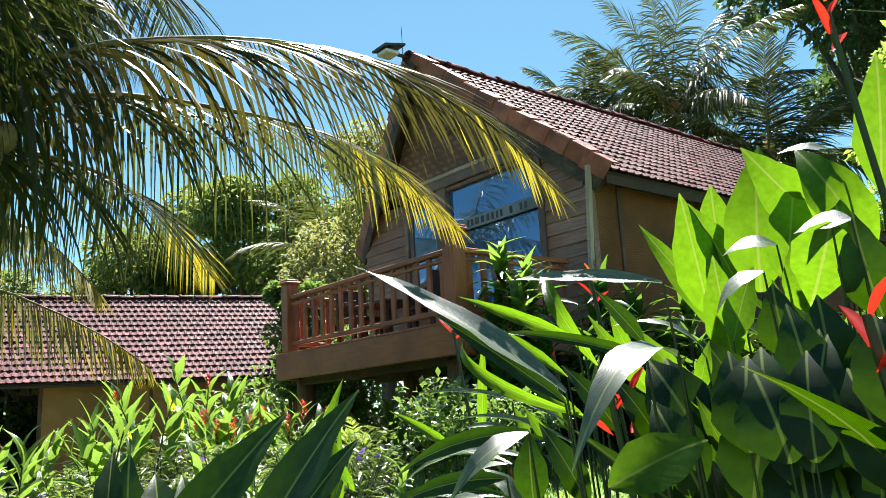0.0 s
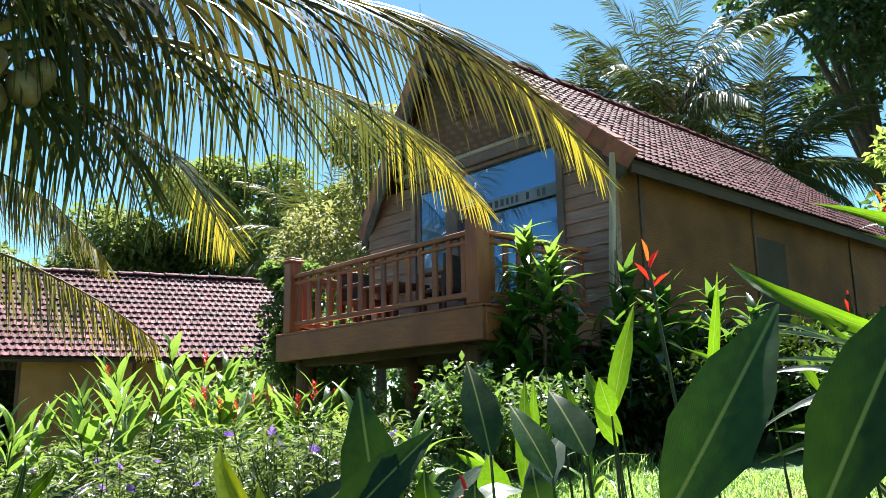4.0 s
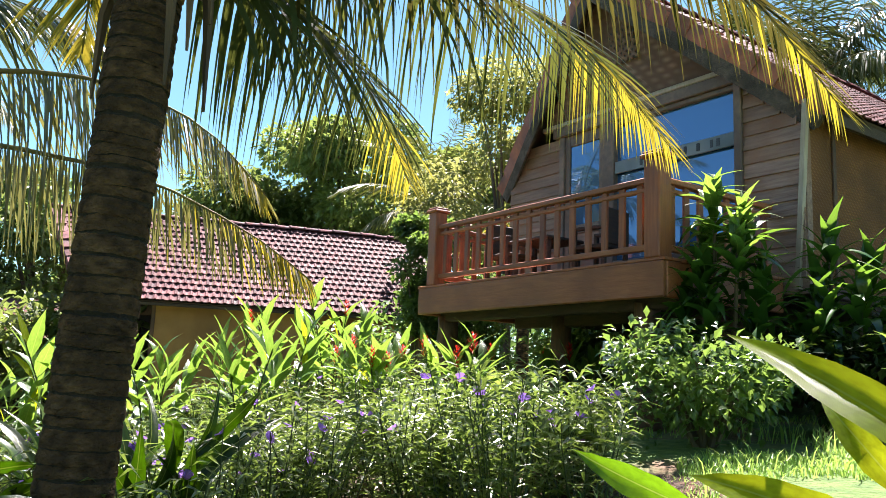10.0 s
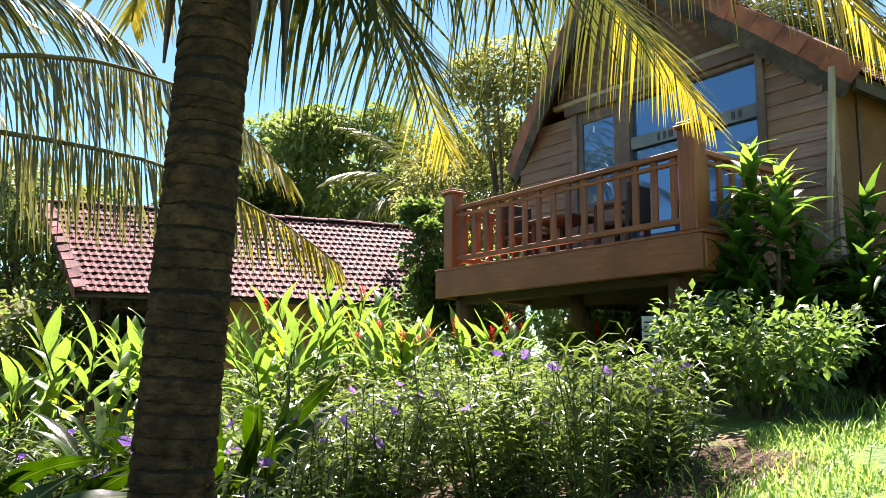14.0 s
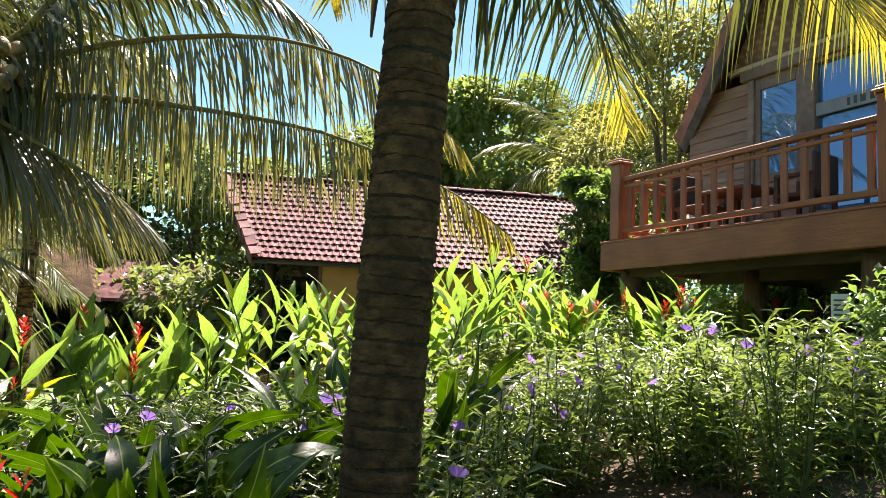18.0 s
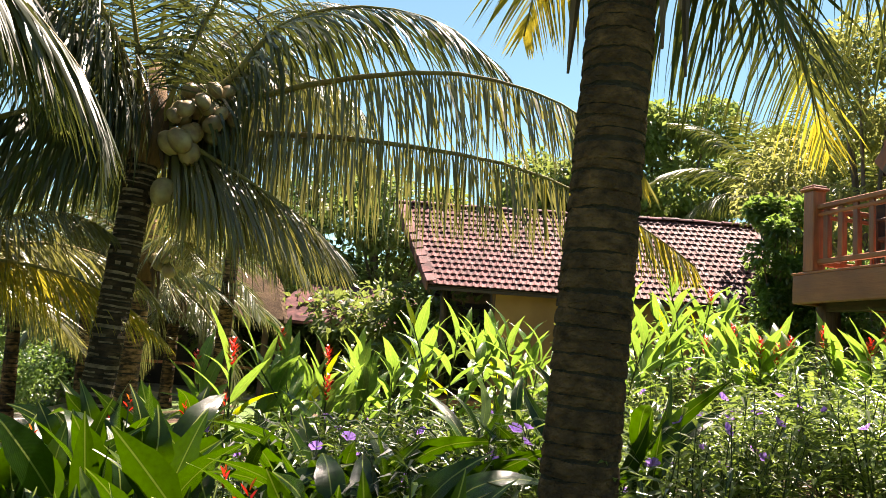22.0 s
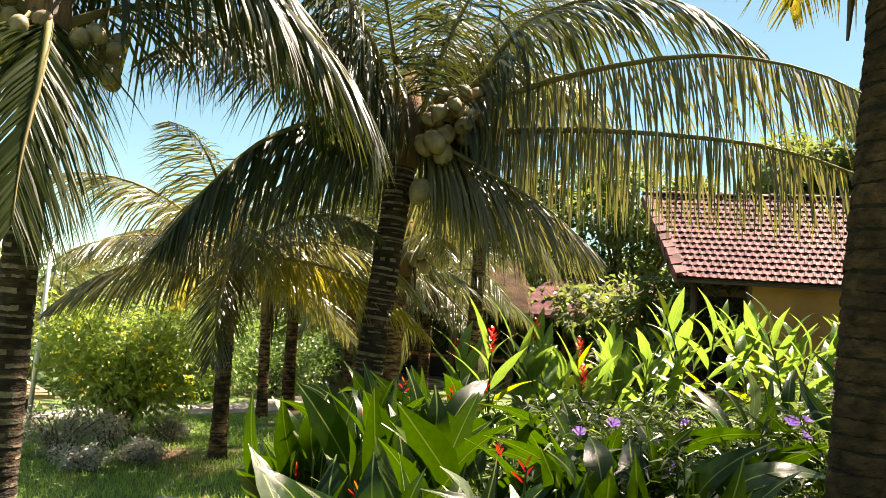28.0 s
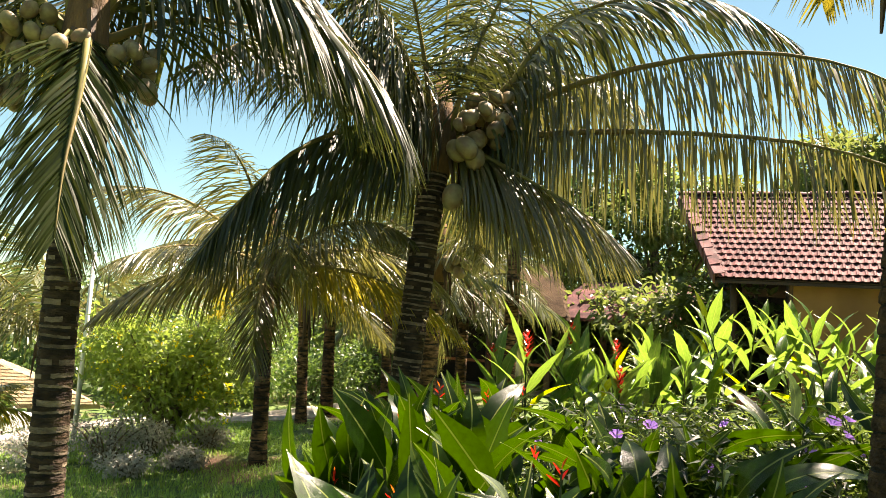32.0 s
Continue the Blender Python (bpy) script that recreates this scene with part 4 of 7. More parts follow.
def auto_frond(base, az, elev, length, droop):
    """Points of a frond that leaves base at elev degrees and bends down by droop degrees on its way."""
    p = Vector(base)
    out = [p.copy()]
    n = 7
    for i in range(n):
        e = radians(elev - droop * ((i + 0.5) / n) ** 1.3)
        p = p + Vector((math.cos(az) * math.cos(e), math.sin(az) * math.cos(e), math.sin(e))) * (length / n)
        out.append(p.copy())
    return out


def trunk(parent, pts, r0, r1, mat, ring=0.085, sides=20, seed=1, flare=1.3):
    """Palm trunk with a crack under every leaf scar; the scars are uneven in height and run slightly askew."""
    rnd = random.Random(seed)
    length = sum((Vector(b) - Vector(a)).length for a, b in zip(pts, pts[1:]))
    line = spline(pts, 60)
    s = Shape()
    z, rows = 0.0, []
    while z < length:
        h = ring * rnd.uniform(0.5, 1.45)
        w = rnd.uniform(-0.012, 0.012)
        for f, k in ((0.0, 1.025 + w), (0.34, 1.035 + w), (0.8, 1.0 + w), (0.88, 0.972), (0.985, 0.966)):
            rows.append((min(1, (z + h * f) / length), k))
        z += h
    n = 5
    lean = [(rnd.uniform(-0.012, 0.012), rnd.uniform(0, 6.28)) for _ in rows]
    for i, (u, k) in enumerate(rows):
        q = u * 58.999
        j = int(q)
        p = line[j].lerp(line[j + 1], q - j)
        t = (line[min(j + 2, 59)] - line[max(j - 1, 0)]).normalized()
        a = t.cross(Vector((0, 1, 0))).normalized()
        b = t.cross(a)
        r = (r0 + (r1 - r0) * u) * (1 + (flare - 1) * max(0, 1 - u * length / 0.5) ** 2)
        tl, ph = lean[i // n * n]
        for c in range(sides):
            w = 2 * math.pi * c / sides
            d = a * math.cos(w) + b * math.sin(w)
            chip = noise.noise(Vector((math.cos(w) * 5, math.sin(w) * 5, (i // n) * 3.7 + seed))) + 0.5 * noise.noise(Vector((math.cos(w) * 17, math.sin(w) * 17, i * 1.3)))
            kk = k + 0.022 * chip + (0.02 if i % n == 3 and chip > 0.25 else 0)
            s.v.append(p + d * r * kk * (1 + 0.03 * noise.noise(d * 1.5 + Vector((0, 0, u * length * 2 + seed)))) + t * (tl * math.sin(w + ph) + 0.006 * chip))
    for i in range(len(rows) - 1):
        for c in range(sides):
            c2 = (c + 1) % sides
            s.f.append((i * sides + c, i * sides + c2, (i + 1) * sides + c2, (i + 1) * sides + c))
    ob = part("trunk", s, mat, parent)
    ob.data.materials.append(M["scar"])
    ob.data.materials.append(M["pale_scar"])
    for i in range(len(rows) - 1):
        if i % n == 0 and mat is M["bark_dark"]:
            for c in range(sides):
                if noise.noise(Vector((c * 9.0 / sides, i // n * 4.5, seed))) > -0.2:
                    ob.data.polygons[i * sides + c].material_index = 2
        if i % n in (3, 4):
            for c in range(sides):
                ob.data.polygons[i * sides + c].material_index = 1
    return ob


def nut_shape():
    s = Shape()
    rings, sides = 7, 9
    for i in range(rings + 1):
        a = math.pi * i / rings
        for k in range(sides):
            w = 2 * math.pi * k / sides
            r = math.sin(a) * (1 + 0.07 * math.cos(3 * w)) * 0.095
            s.v.append((math.cos(w) * r, math.sin(w) * r, -math.cos(a) * 0.12))
    for i in range(rings):
        for k in range(sides):
            k2 = (k + 1) % sides
            s.f.append((i * sides + k, i * sides + k2, (i + 1) * sides + k2, (i + 1) * sides + k))
    return s


NUT = nut_shape().mesh("coconut", True)
NUT.materials.append(M["husk"])


def nuts(parent, centre, n, seed, spread=0.22, size=1.0):
    """A bunch of coconuts that touch one another round a stalk."""
    rnd = random.Random(seed)
    placed = []
    c = Vector(centre)
    tries = 0
    while len(placed) < n and tries < 900:
        tries += 1
        v = Vector((rnd.gauss(0, 1), rnd.gauss(0, 1), rnd.gauss(0, 0.8))).normalized() * spread * rnd.uniform(0.35, 1.1)
        if all((v - q).length > 0.15 * size for q in placed):
            placed.append(v)
    st = Shape()
    for v in placed:
        st.tube([c + Vector((0, 0, spread * 1.1)), c + v * 0.5 + Vector((0, 0, 0.08)), c + v], [0.014, 0.01, 0.008], 5)
        z = size * rnd.uniform(0.85, 1.1)
        part("coconut", NUT, M["husk"], parent, m=Matrix.LocRotScale(c + v, Euler((rnd.uniform(-0.8, 0.8), rnd.uniform(-0.8, 0.8), rnd.uniform(0, 6))), (z, z, z)))
    part("fruit_stalk", st, M["rachis"], parent)


def crown_base(parent, centre, r, seed, n=10):
    """Old sheaths and fibre where the fronds leave the trunk."""
    rnd = random.Random(seed)
    s = Shape()
    c = Vector(centre)
    s.tube([c + Vector((0, 0, -0.35)), c + Vector((0, 0, 0.0)), c + Vector((0, 0, 0.35)), c + Vector((0, 0, 0.8))], [r * 0.95, r * 1.35, r * 1.1, r * 0.3], 14)
    part("fibre_sheath", s, M["fibre"], parent, smooth=True)
    for i in range(n):
        w = rnd.uniform(0, 6.28)
        d = Vector((math.cos(w), math.sin(w), 0))
        q = Shape()
        l = rnd.uniform(0.3, 0.8)
        p0 = c + d * r * 1.1 + Vector((0, 0, rnd.uniform(-0.2, 0.2)))
        q.tube([p0, p0 + d * 0.08 + Vector((0, 0, -l * 0.4)), p0 + d * 0.1 + Vector((0, 0, -l))], [0.035, 0.025, 0.006], 5)
        part("dry_strip", q, M["dry_sheath"], parent)


def palm(base, top, r0, r1, label, n_fronds, length, seed, special=(), coconuts=(), mat="frond", bark="bark_far", leaf_len=0.7, pairs=44, width=0.02, e_hi=78, e_lo=-8, droop=70, az0=0.0, az1=2 * math.pi, ring=0.085, sides=16, segs=3, yellow=0.12, bend=0.0, shift=(0, 0, 0)):
    rnd = random.Random(seed)
    sh = Vector(shift)
    b, t = Vector(base) + sh, Vector(top) + sh
    b.z = ground_z(b.x, b.y) - 0.08
    p = thing("coconut_palm", b.x, b.y, b.z, label, "palm tree", "garden coconut palms")
    mid = (b + t) / 2 + Vector((bend, 0, 0)) - b
    trunk(p, [(0, 0, 0), mid, t - b], r0, r1, M[bark], ring, sides, seed)
    crown_base(p, t - b + Vector((0, 0, 0.1)), r1 * 1.1, seed)
    for i, (pts, kw) in enumerate(special):
        frond(p, [Vector(q) + sh for q in pts], origin=b, seed=seed * 50 + i, **kw)
    for i in range(n_fronds):
        az = az0 + (az1 - az0) * ((i * 0.618 + rnd.uniform(-0.05, 0.05)) % 1.0)
        f = i / max(1, n_fronds - 1)
        e = e_hi + (e_lo - e_hi) * f + rnd.uniform(-6, 6)
        pts = auto_frond(t + Vector((0, 0, 0.15)) + Vector((math.cos(az), math.sin(az), 0)) * r1, az, e, length * rnd.uniform(0.85, 1.08), droop * rnd.uniform(0.85, 1.2) * (1.0 if e > 20 else 0.7))
        mt = "frond_yellow" if (f > 0.6 and rnd.random() < yellow) else mat
        frond(p, pts, leaf_len * 1.35, int(pairs * 1.6), mt, seed * 77 + i, rnd.uniform(0.5, 0.9), width * 0.68, segs, 0.028, b)
    for c, n, sd, sp, sz in coconuts:
        nuts(p, Vector(c) + sh - b, n, sd, sp, sz)
    return p


C1 = (5.22, -4.86, 3.5)
# The 13 upright fronds, mostly out of view, were added to shade the beds.
palm((5.17, -4.99, 0), (5.22, -4.87, 3.45), 0.148, 0.128, "leaning coconut palm with a rough ringed brown trunk", 13, 3.8, 3, shift=(0.0, 0.06, -0.02), bark="bark_near", ring=0.06, sides=44, e_hi=86, e_lo=66, droop=46, az0=-3.14, az1=3.14, leaf_len=0.75, width=0.0148, pairs=70,
     special=[
         ([C1, (5.35, -4.2, 4.02), (5.42, -3.5, 4.28), (5.45, -2.72, 4.44), (5.52, -1.95, 4.42), (5.68, -1.2, 4.12), (5.85, -0.6, 3.55)], dict(mat="frond_olive", leaf_len=1.2, pairs=135, hang=0.74, width=0.0145, segs=4, tips=0.93)),
         ([C1, (5.05, -3.9, 3.95), (4.65, -2.8, 4.2), (4.33, -1.7, 4.3), (4.15, -0.85, 4.12), (4.2, -0.25, 3.66)], dict(leaf_len=1.18, pairs=115, hang=0.8, width=0.015, segs=4, tips=0.72)),
         ([C1, (4.95, -4.3, 3.55), (4.4, -3.6, 3.62), (3.8, -2.92, 3.5), (3.42, -2.42, 3.14)], dict(leaf_len=1.0, pairs=90, hang=0.8, width=0.015, segs=4, tips=0.85)),
         ([C1, (4.95, -4.95, 3.55), (4.6, -5.0, 3.5), (4.2, -4.95, 3.25)], dict(leaf_len=0.65, pairs=40, hang=0.75, width=0.0173, segs=4, mat="frond_yellow")),
         ([C1, (4.5, -4.3, 4.9), (3.2, -3.6, 5.7), (1.7, -3.0, 5.9), (0.4, -2.5, 5.5)], dict(leaf_len=1.1, pairs=110, hang=0.9, width=0.014, mat="frond_shaded")),
         # Three high fronds added out of view to shade the flower and heliconia beds.
         ([C1, (4.9, -4.2, 4.9), (4.2, -3.4, 5.5), (3.3, -2.8, 5.6), (2.4, -2.4, 5.2)], dict(leaf_len=1.24, pairs=89, hang=0.9, width=0.0155, segs=4, mat="frond_shaded")),
         ([C1, (4.7, -4.6, 4.9), (3.9, -4.2, 5.7), (2.9, -3.95, 5.95), (2.0, -3.8, 5.7)], dict(leaf_len=1.19, pairs=86, hang=0.7, width=0.0168, mat="frond_shaded")),
         ([C1, (4.8, -4.5, 4.9), (4.0, -4.0, 5.7), (3.0, -3.6, 5.95), (2.1, -3.4, 5.7)], dict(leaf_len=1.19, pairs=86, hang=0.7, width=0.0168, mat="frond_shaded")),
     ], coconuts=[((5.22, -4.55, 3.45), 4, 4, 0.14, 0.8)])

C2 = (-0.93, -7.3, 3.75)
palm((-0.92, -7.58, 0), (-0.94, -7.34, 3.6), 0.165, 0.15, "tall coconut palm with clusters of ripening nuts", 5, 4.2, 5, shift=(0.03, 0.03, -0.06), mat="frond_shaded", bark="bark_dark", sides=36, ring=0.08, e_hi=88, e_lo=70, droop=60, az0=-3.1, az1=3.1, leaf_len=0.95, pairs=78, width=0.0175,
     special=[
         ([C2, (-1.0, -6.53, 3.84), (-0.56, -5.54, 3.84), (0.04, -4.41, 3.7), (0.71, -3.58, 3.44), (1.35, -2.8, 2.95), (1.67, -2.34, 2.55)], dict(rad=0.045, mat="frond_sheen", leaf_len=1.1, pairs=190, hang=1.1, width=0.0155, segs=4, tips=0.85, lean=0.35, bow=0.12)),
         ([C2, (-0.99, -6.68, 4.1), (-0.56, -5.58, 4.44), (0.03, -4.45, 4.54), (0.65, -3.75, 4.3), (1.18, -3.24, 3.9), (1.61, -2.83, 3.3)], dict(rad=0.045, mat="frond_sheen", leaf_len=1.3, pairs=190, hang=0.95, width=0.0155, segs=4, tips=0.93, lean=0.5, bow=0.15)),
         ([C2, (-0.99, -6.6, 4.4), (-0.95, -6.1, 5.14), (-0.73, -5.29, 5.43), (-0.37, -4.39, 5.27), (-0.1, -3.7, 4.75)], dict(rad=0.045, leaf_len=1.45, pairs=146, hang=0.9, width=0.0183, mat="frond_shaded")),
         ([C2, (-0.5, -7.95, 3.8), (0.12, -8.62, 3.35), (0.66, -9.0, 2.7), (1.07, -9.21, 2.1)], dict(rad=0.045, leaf_len=1.45, pairs=146, hang=0.9, width=0.0183, segs=4, mat="frond_shaded")),
         ([C2, (-0.3, -7.85, 4.35), (0.3, -8.29, 4.5), (1.4, -8.68, 4.05), (2.5, -8.8, 3.4)], dict(rad=0.045, leaf_len=1.45, pairs=146, hang=0.9, width=0.0183, segs=4, mat="frond_shaded")),
         ([C2, (-0.4, -7.8, 4.7), (0.2, -8.3, 5.3), (1.0, -8.9, 5.2), (1.8, -9.4, 4.5)], dict(rad=0.045, leaf_len=1.45, pairs=146, hang=0.9, width=0.0183, mat="frond_shaded")),
         ([C2, (-0.8, -6.9, 3.6), (-0.7, -6.4, 3.35), (-0.55, -5.7, 2.95), (-0.5, -5.2, 2.55)], dict(rad=0.045, mat="frond_sheen", leaf_len=1.45, pairs=133, hang=0.9, width=0.0157)),
         ([C2, (-1.4, -6.9, 4.5), (-1.9, -6.2, 5.0), (-2.4, -5.3, 4.8), (-2.8, -4.6, 4.1)], dict(rad=0.045, mat="frond_sheen", leaf_len=1.45, pairs=146, hang=0.9, width=0.0167)),
         ([C2, (-1.2, -6.7, 3.6), (-1.4, -6.05, 3.1), (-1.5, -5.5, 2.4)], dict(rad=0.045, mat="frond_sheen", leaf_len=1.27, pairs=122, hang=0.85, width=0.0167)),
         ([C2, (-1.3, -8.0, 3.7), (-1.5, -8.8, 3.2), (-1.6, -9.4, 2.45)], dict(rad=0.045, leaf_len=1.27, pairs=122, hang=0.85, width=0.0183, mat="frond_shaded")),
         ([C2, (-1.7, -7.2, 3.7), (-2.5, -7.0, 3.3), (-3.1, -6.8, 2.6)], dict(rad=0.045, mat="frond_sheen", leaf_len=1.27, pairs=122, hang=0.85, width=0.0167)),
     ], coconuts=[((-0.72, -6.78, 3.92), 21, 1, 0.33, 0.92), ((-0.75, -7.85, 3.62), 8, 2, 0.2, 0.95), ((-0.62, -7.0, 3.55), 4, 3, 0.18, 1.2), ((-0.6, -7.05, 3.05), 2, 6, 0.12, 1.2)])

C3 = (3.24, -9.28, 3.3)
palm((3.18, -9.19, 0), (3.23, -9.27, 3.15), 0.115, 0.1, "slim coconut palm with nuts over the lawn", 6, 3.6, 8, shift=(0.045, 0.08, -0.06), bark="bark_dark", sides=36, ring=0.08, e_hi=82, e_lo=35, droop=75, az0=2.5, az1=5.2, leaf_len=0.75, pairs=72, width=0.0155,
     special=[
         ([C3, (3.45, -9.12, 3.2), (3.75, -8.95, 2.75), (3.98, -8.85, 2.3), (4.15, -8.75, 1.9)], dict(leaf_len=1.05, pairs=176, hang=0.66, width=0.0105, segs=4)),
         ([C3, (2.94, -8.95, 4.12), (2.81, -8.43, 4.11), (2.77, -7.98, 3.77), (2.71, -7.55, 3.4), (2.7, -7.26, 3.03), (2.69, -7.18, 2.62)], dict(leaf_len=1.15, pairs=147, hang=0.75, width=0.0183, segs=4, mat="frond_shaded")),
         ([C3, (2.8, -9.0, 4.3), (2.6, -8.55, 4.4), (2.5, -8.15, 4.1), (2.42, -7.8, 3.7), (2.4, -7.6, 3.2)], dict(leaf_len=1.15, pairs=127, hang=0.75, width=0.0183, segs=4, mat="frond_shaded")),
         ([C3, (3.0, -9.8, 3.6), (2.8, -10.4, 3.4), (2.7, -10.9, 2.8)], dict(leaf_len=0.75, pairs=69, hang=0.7, width=0.0175, mat="frond_shaded")),
     ], coconuts=[((3.35, -9.6, 3.25), 15, 1, 0.19, 0.62), ((3.2, -8.92, 3.12), 14, 2, 0.18, 0.62), ((3.45, -9.25, 3.12), 8, 3, 0.13, 0.62), ((3.3, -9.72, 2.86), 7, 5, 0.13, 0.62)])

palm((-1.5, -9.26, 0), (-1.42, -9.32, 2.0), 0.1, 0.08, "slender young coconut palm with a rust-brown trunk", 14, 2.4, 11, e_hi=58, e_lo=-10, droop=72, leaf_len=0.65, pairs=76, width=0.016, ring=0.07, mat="frond_sheen")
palm((-6.1, -9.98, 0), (-6.08, -10.1, 1.75), 0.1, 0.085, "short young coconut palm beside the garden path", 5, 2.1, 12, e_hi=75, e_lo=8, droop=72, leaf_len=0.6, pairs=38, width=0.022, ring=0.09, mat="frond_pale")
palm((-7.57, -9.88, 0), (-7.5, -9.96, 2.0), 0.13, 0.1, "stout young coconut palm with a brown trunk", 7, 2.6, 13, e_hi=75, e_lo=8, droop=72, leaf_len=0.65, pairs=38, width=0.022, ring=0.09, mat="frond_pale")
palm((-4.89, -7.7, 0), (-4.9, -7.62, 2.55), 0.17, 0.13, "grey-trunked coconut palm heavy with green nuts", 7, 2.6, 14, e_hi=80, e_lo=8, droop=72, leaf_len=0.7, pairs=40, width=0.022, yellow=0.12, coconuts=[((-4.6, -7.3, 2.6), 8, 1, 0.22, 1.0), ((-4.6, -7.9, 2.6), 7, 2, 0.22, 1.0)], mat="frond_pale")
palm((-6.8, -8.6, 0), (-6.77, -8.73, 2.7), 0.1, 0.08, "slim dark coconut palm", 8, 2.8, 15, e_hi=75, e_lo=8, droop=72, leaf_len=0.65, pairs=36, width=0.022, yellow=0.12, mat="frond_pale")
palm((-5.75, -14.5, 0), (-5.7, -14.6, 0.85), 0.15, 0.12, "low coconut palm with spreading fronds", 13, 3.2, 16, e_hi=78, e_lo=8, droop=72, leaf_len=0.7, pairs=40, width=0.024, mat="frond_pale")
palm((-4.9, -15.4, 0), (-4.9, -15.4, ground_z(-4.9, -15.4) + 0.3), 0.07, 0.06, "young coconut palm without a trunk near the pavilion", 9, 1.3, 19, e_hi=80, e_lo=15, droop=70, leaf_len=0.4, pairs=34, width=0.018, mat="frond_sheen")
palm((-7.6, -6.4, 0), (-7.5, -6.4, 6.5), 0.14, 0.11, "coconut palm with drooping brownish fronds", 14, 3.4, 17, e_hi=75, e_lo=-25, droop=85, leaf_len=0.75, pairs=40, width=0.024, yellow=0.12, mat="frond_pale")
palm((-10.2, -8.6, 0), (-10.2, -8.6, 2.4), 0.16, 0.12, "palm with dry drooping fronds", 12, 3.2, 18, e_hi=70, e_lo=-25, droop=85, leaf_len=0.75, pairs=36, width=0.026, yellow=0.1, mat="frond_pale")
for x, y, z, n, ln, sd in ((-2.8, 14.4, 10.0, 20, 4.4, 21), (-5.6, 13.6, 10.4, 12, 3.0, 22), (-0.5, 15.2, 7.9, 18, 3.6, 23)):
    palm((x, y, 0), (x, y, z), 0.2, 0.14, "high coconut palm behind the stilt house", n, ln, sd, e_hi=89, e_lo=-20, droop=48, leaf_len=0.95, pairs=52, width=0.034, yellow=0.12, sides=10, mat="frond_far")
palm((-12.4, 8.6, 0), (-12.4, 8.6, 6.8), 0.2, 0.14, "coconut palm behind the long house", 14, 3.6, 25, e_hi=85, e_lo=-10, droop=75, leaf_len=0.85, pairs=42, width=0.028, sides=10)
palm((-9.0, 9.5, 0), (-9.0, 9.5, 6.3), 0.2, 0.14, "coconut palm behind the long house", 13, 3.4, 26, e_hi=80, e_lo=-20, droop=80, leaf_len=0.85, pairs=42, width=0.028, sides=10)


# ---- trees and shrubs ----
def leaf_cloud(s, centre, radii, n, size, rnd, shell=0.55, droop=0.3):
    """n small pointed leaves, each folded along its rib, spread through an ellipsoid."""
    c = Vector(centre)
    for _ in range(n):
        d = Vector((rnd.gauss(0, 1), rnd.gauss(0, 1), rnd.gauss(0, 1))).normalized()
        r = shell + (1 - shell) * rnd.random() ** 0.5
        p = c + Vector((d.x * radii[0], d.y * radii[1], d.z * radii[2])) * r
        ax = (d * 0.6 + Vector((rnd.gauss(0, 0.6), rnd.gauss(0, 0.6), rnd.gauss(0, 0.5) - droop))).normalized()
        sd = ax.cross(Vector((rnd.gauss(0, 0.4), rnd.gauss(0, 0.4), 1))).normalized()
        nn = sd.cross(ax)
        l = size * rnd.uniform(0.6, 1.3)
        w = l * 0.26
        k = len(s.v)
        s.v.extend((p, p + ax * l * 0.5 + sd * w + nn * w * 0.4, p + ax * l - nn * l * 0.12, p + ax * l * 0.5 - sd * w + nn * w * 0.4, p + ax * l * 0.5))
        s.f.extend(((k, k + 1, k + 4), (k + 1, k + 2, k + 4), (k, k + 4, k + 3), (k + 3, k + 4, k + 2)))


def tree(x, y, height, spread, label, seed, mat="tree_leaf", n=5200, leaf=0.2, trunk_r=0.16, clear=0.35, category="tree", name="tree", group="garden trees", lobes=16):
    rnd = random.Random(seed)
    z = ground_z(x, y) - 0.05
    t = thing(name, x, y, z, label, category, group)
    limbs, leaves = Shape(), Shape()
    fork = Vector((rnd.uniform(-0.1, 0.1), rnd.uniform(-0.1, 0.1), height * clear))
    limbs.tube(spline([(0, 0, 0), fork * 0.5 + Vector((rnd.uniform(-0.1, 0.1), 0, 0)), fork], 8), [trunk_r * (1.25 - 0.07 * i) for i in range(8)], 10)
    for k in range(lobes):
        w = 2 * math.pi * (k * 0.618) + rnd.uniform(-0.3, 0.3)
        rr = spread * rnd.uniform(0.25, 0.8)
        zz = height * (clear + (1 - clear) * rnd.uniform(0.15, 0.92))
        rr *= math.sqrt(max(0.1, 1 - ((zz / height - 0.6) / 0.55) ** 2))
        tip = Vector((math.cos(w) * rr, math.sin(w) * rr, zz))
        limbs.tube(spline([fork * rnd.uniform(0.7, 1), fork.lerp(tip, 0.5) + Vector((0, 0, 0.12 * height * rnd.uniform(-0.3, 0.6))), tip], 6), [trunk_r * 0.5 * (1 - 0.15 * i) for i in range(6)], 6)
        q = spread * rnd.uniform(0.26, 0.44)
        leaf_cloud(leaves, tip, (q, q, q * rnd.uniform(0.6, 0.9)), n // lobes, leaf, rnd, 0.3)
    part("trunk", limbs, M["tree_bark"], t, smooth=True)
    cr = part("crown", leaves, M[mat], t)
    cr["kind"] = "stuff"
    return t


tree(-21.0, 10.0, 10.8, 4.2, "dense green broadleaf tree beyond the long house", 31, "tree_leaf", 17000, 0.34, 0.25)
tree(-25.0, 6.5, 9.5, 4.0, "dense green broadleaf tree beyond the long house", 32, "tree_leaf", 15000, 0.34, 0.25)
tree(-16.5, 13.5, 9.5, 3.2, "dense dark-green broadleaf tree beyond the long house", 39, "tree_leaf", 14000, 0.3, 0.25)
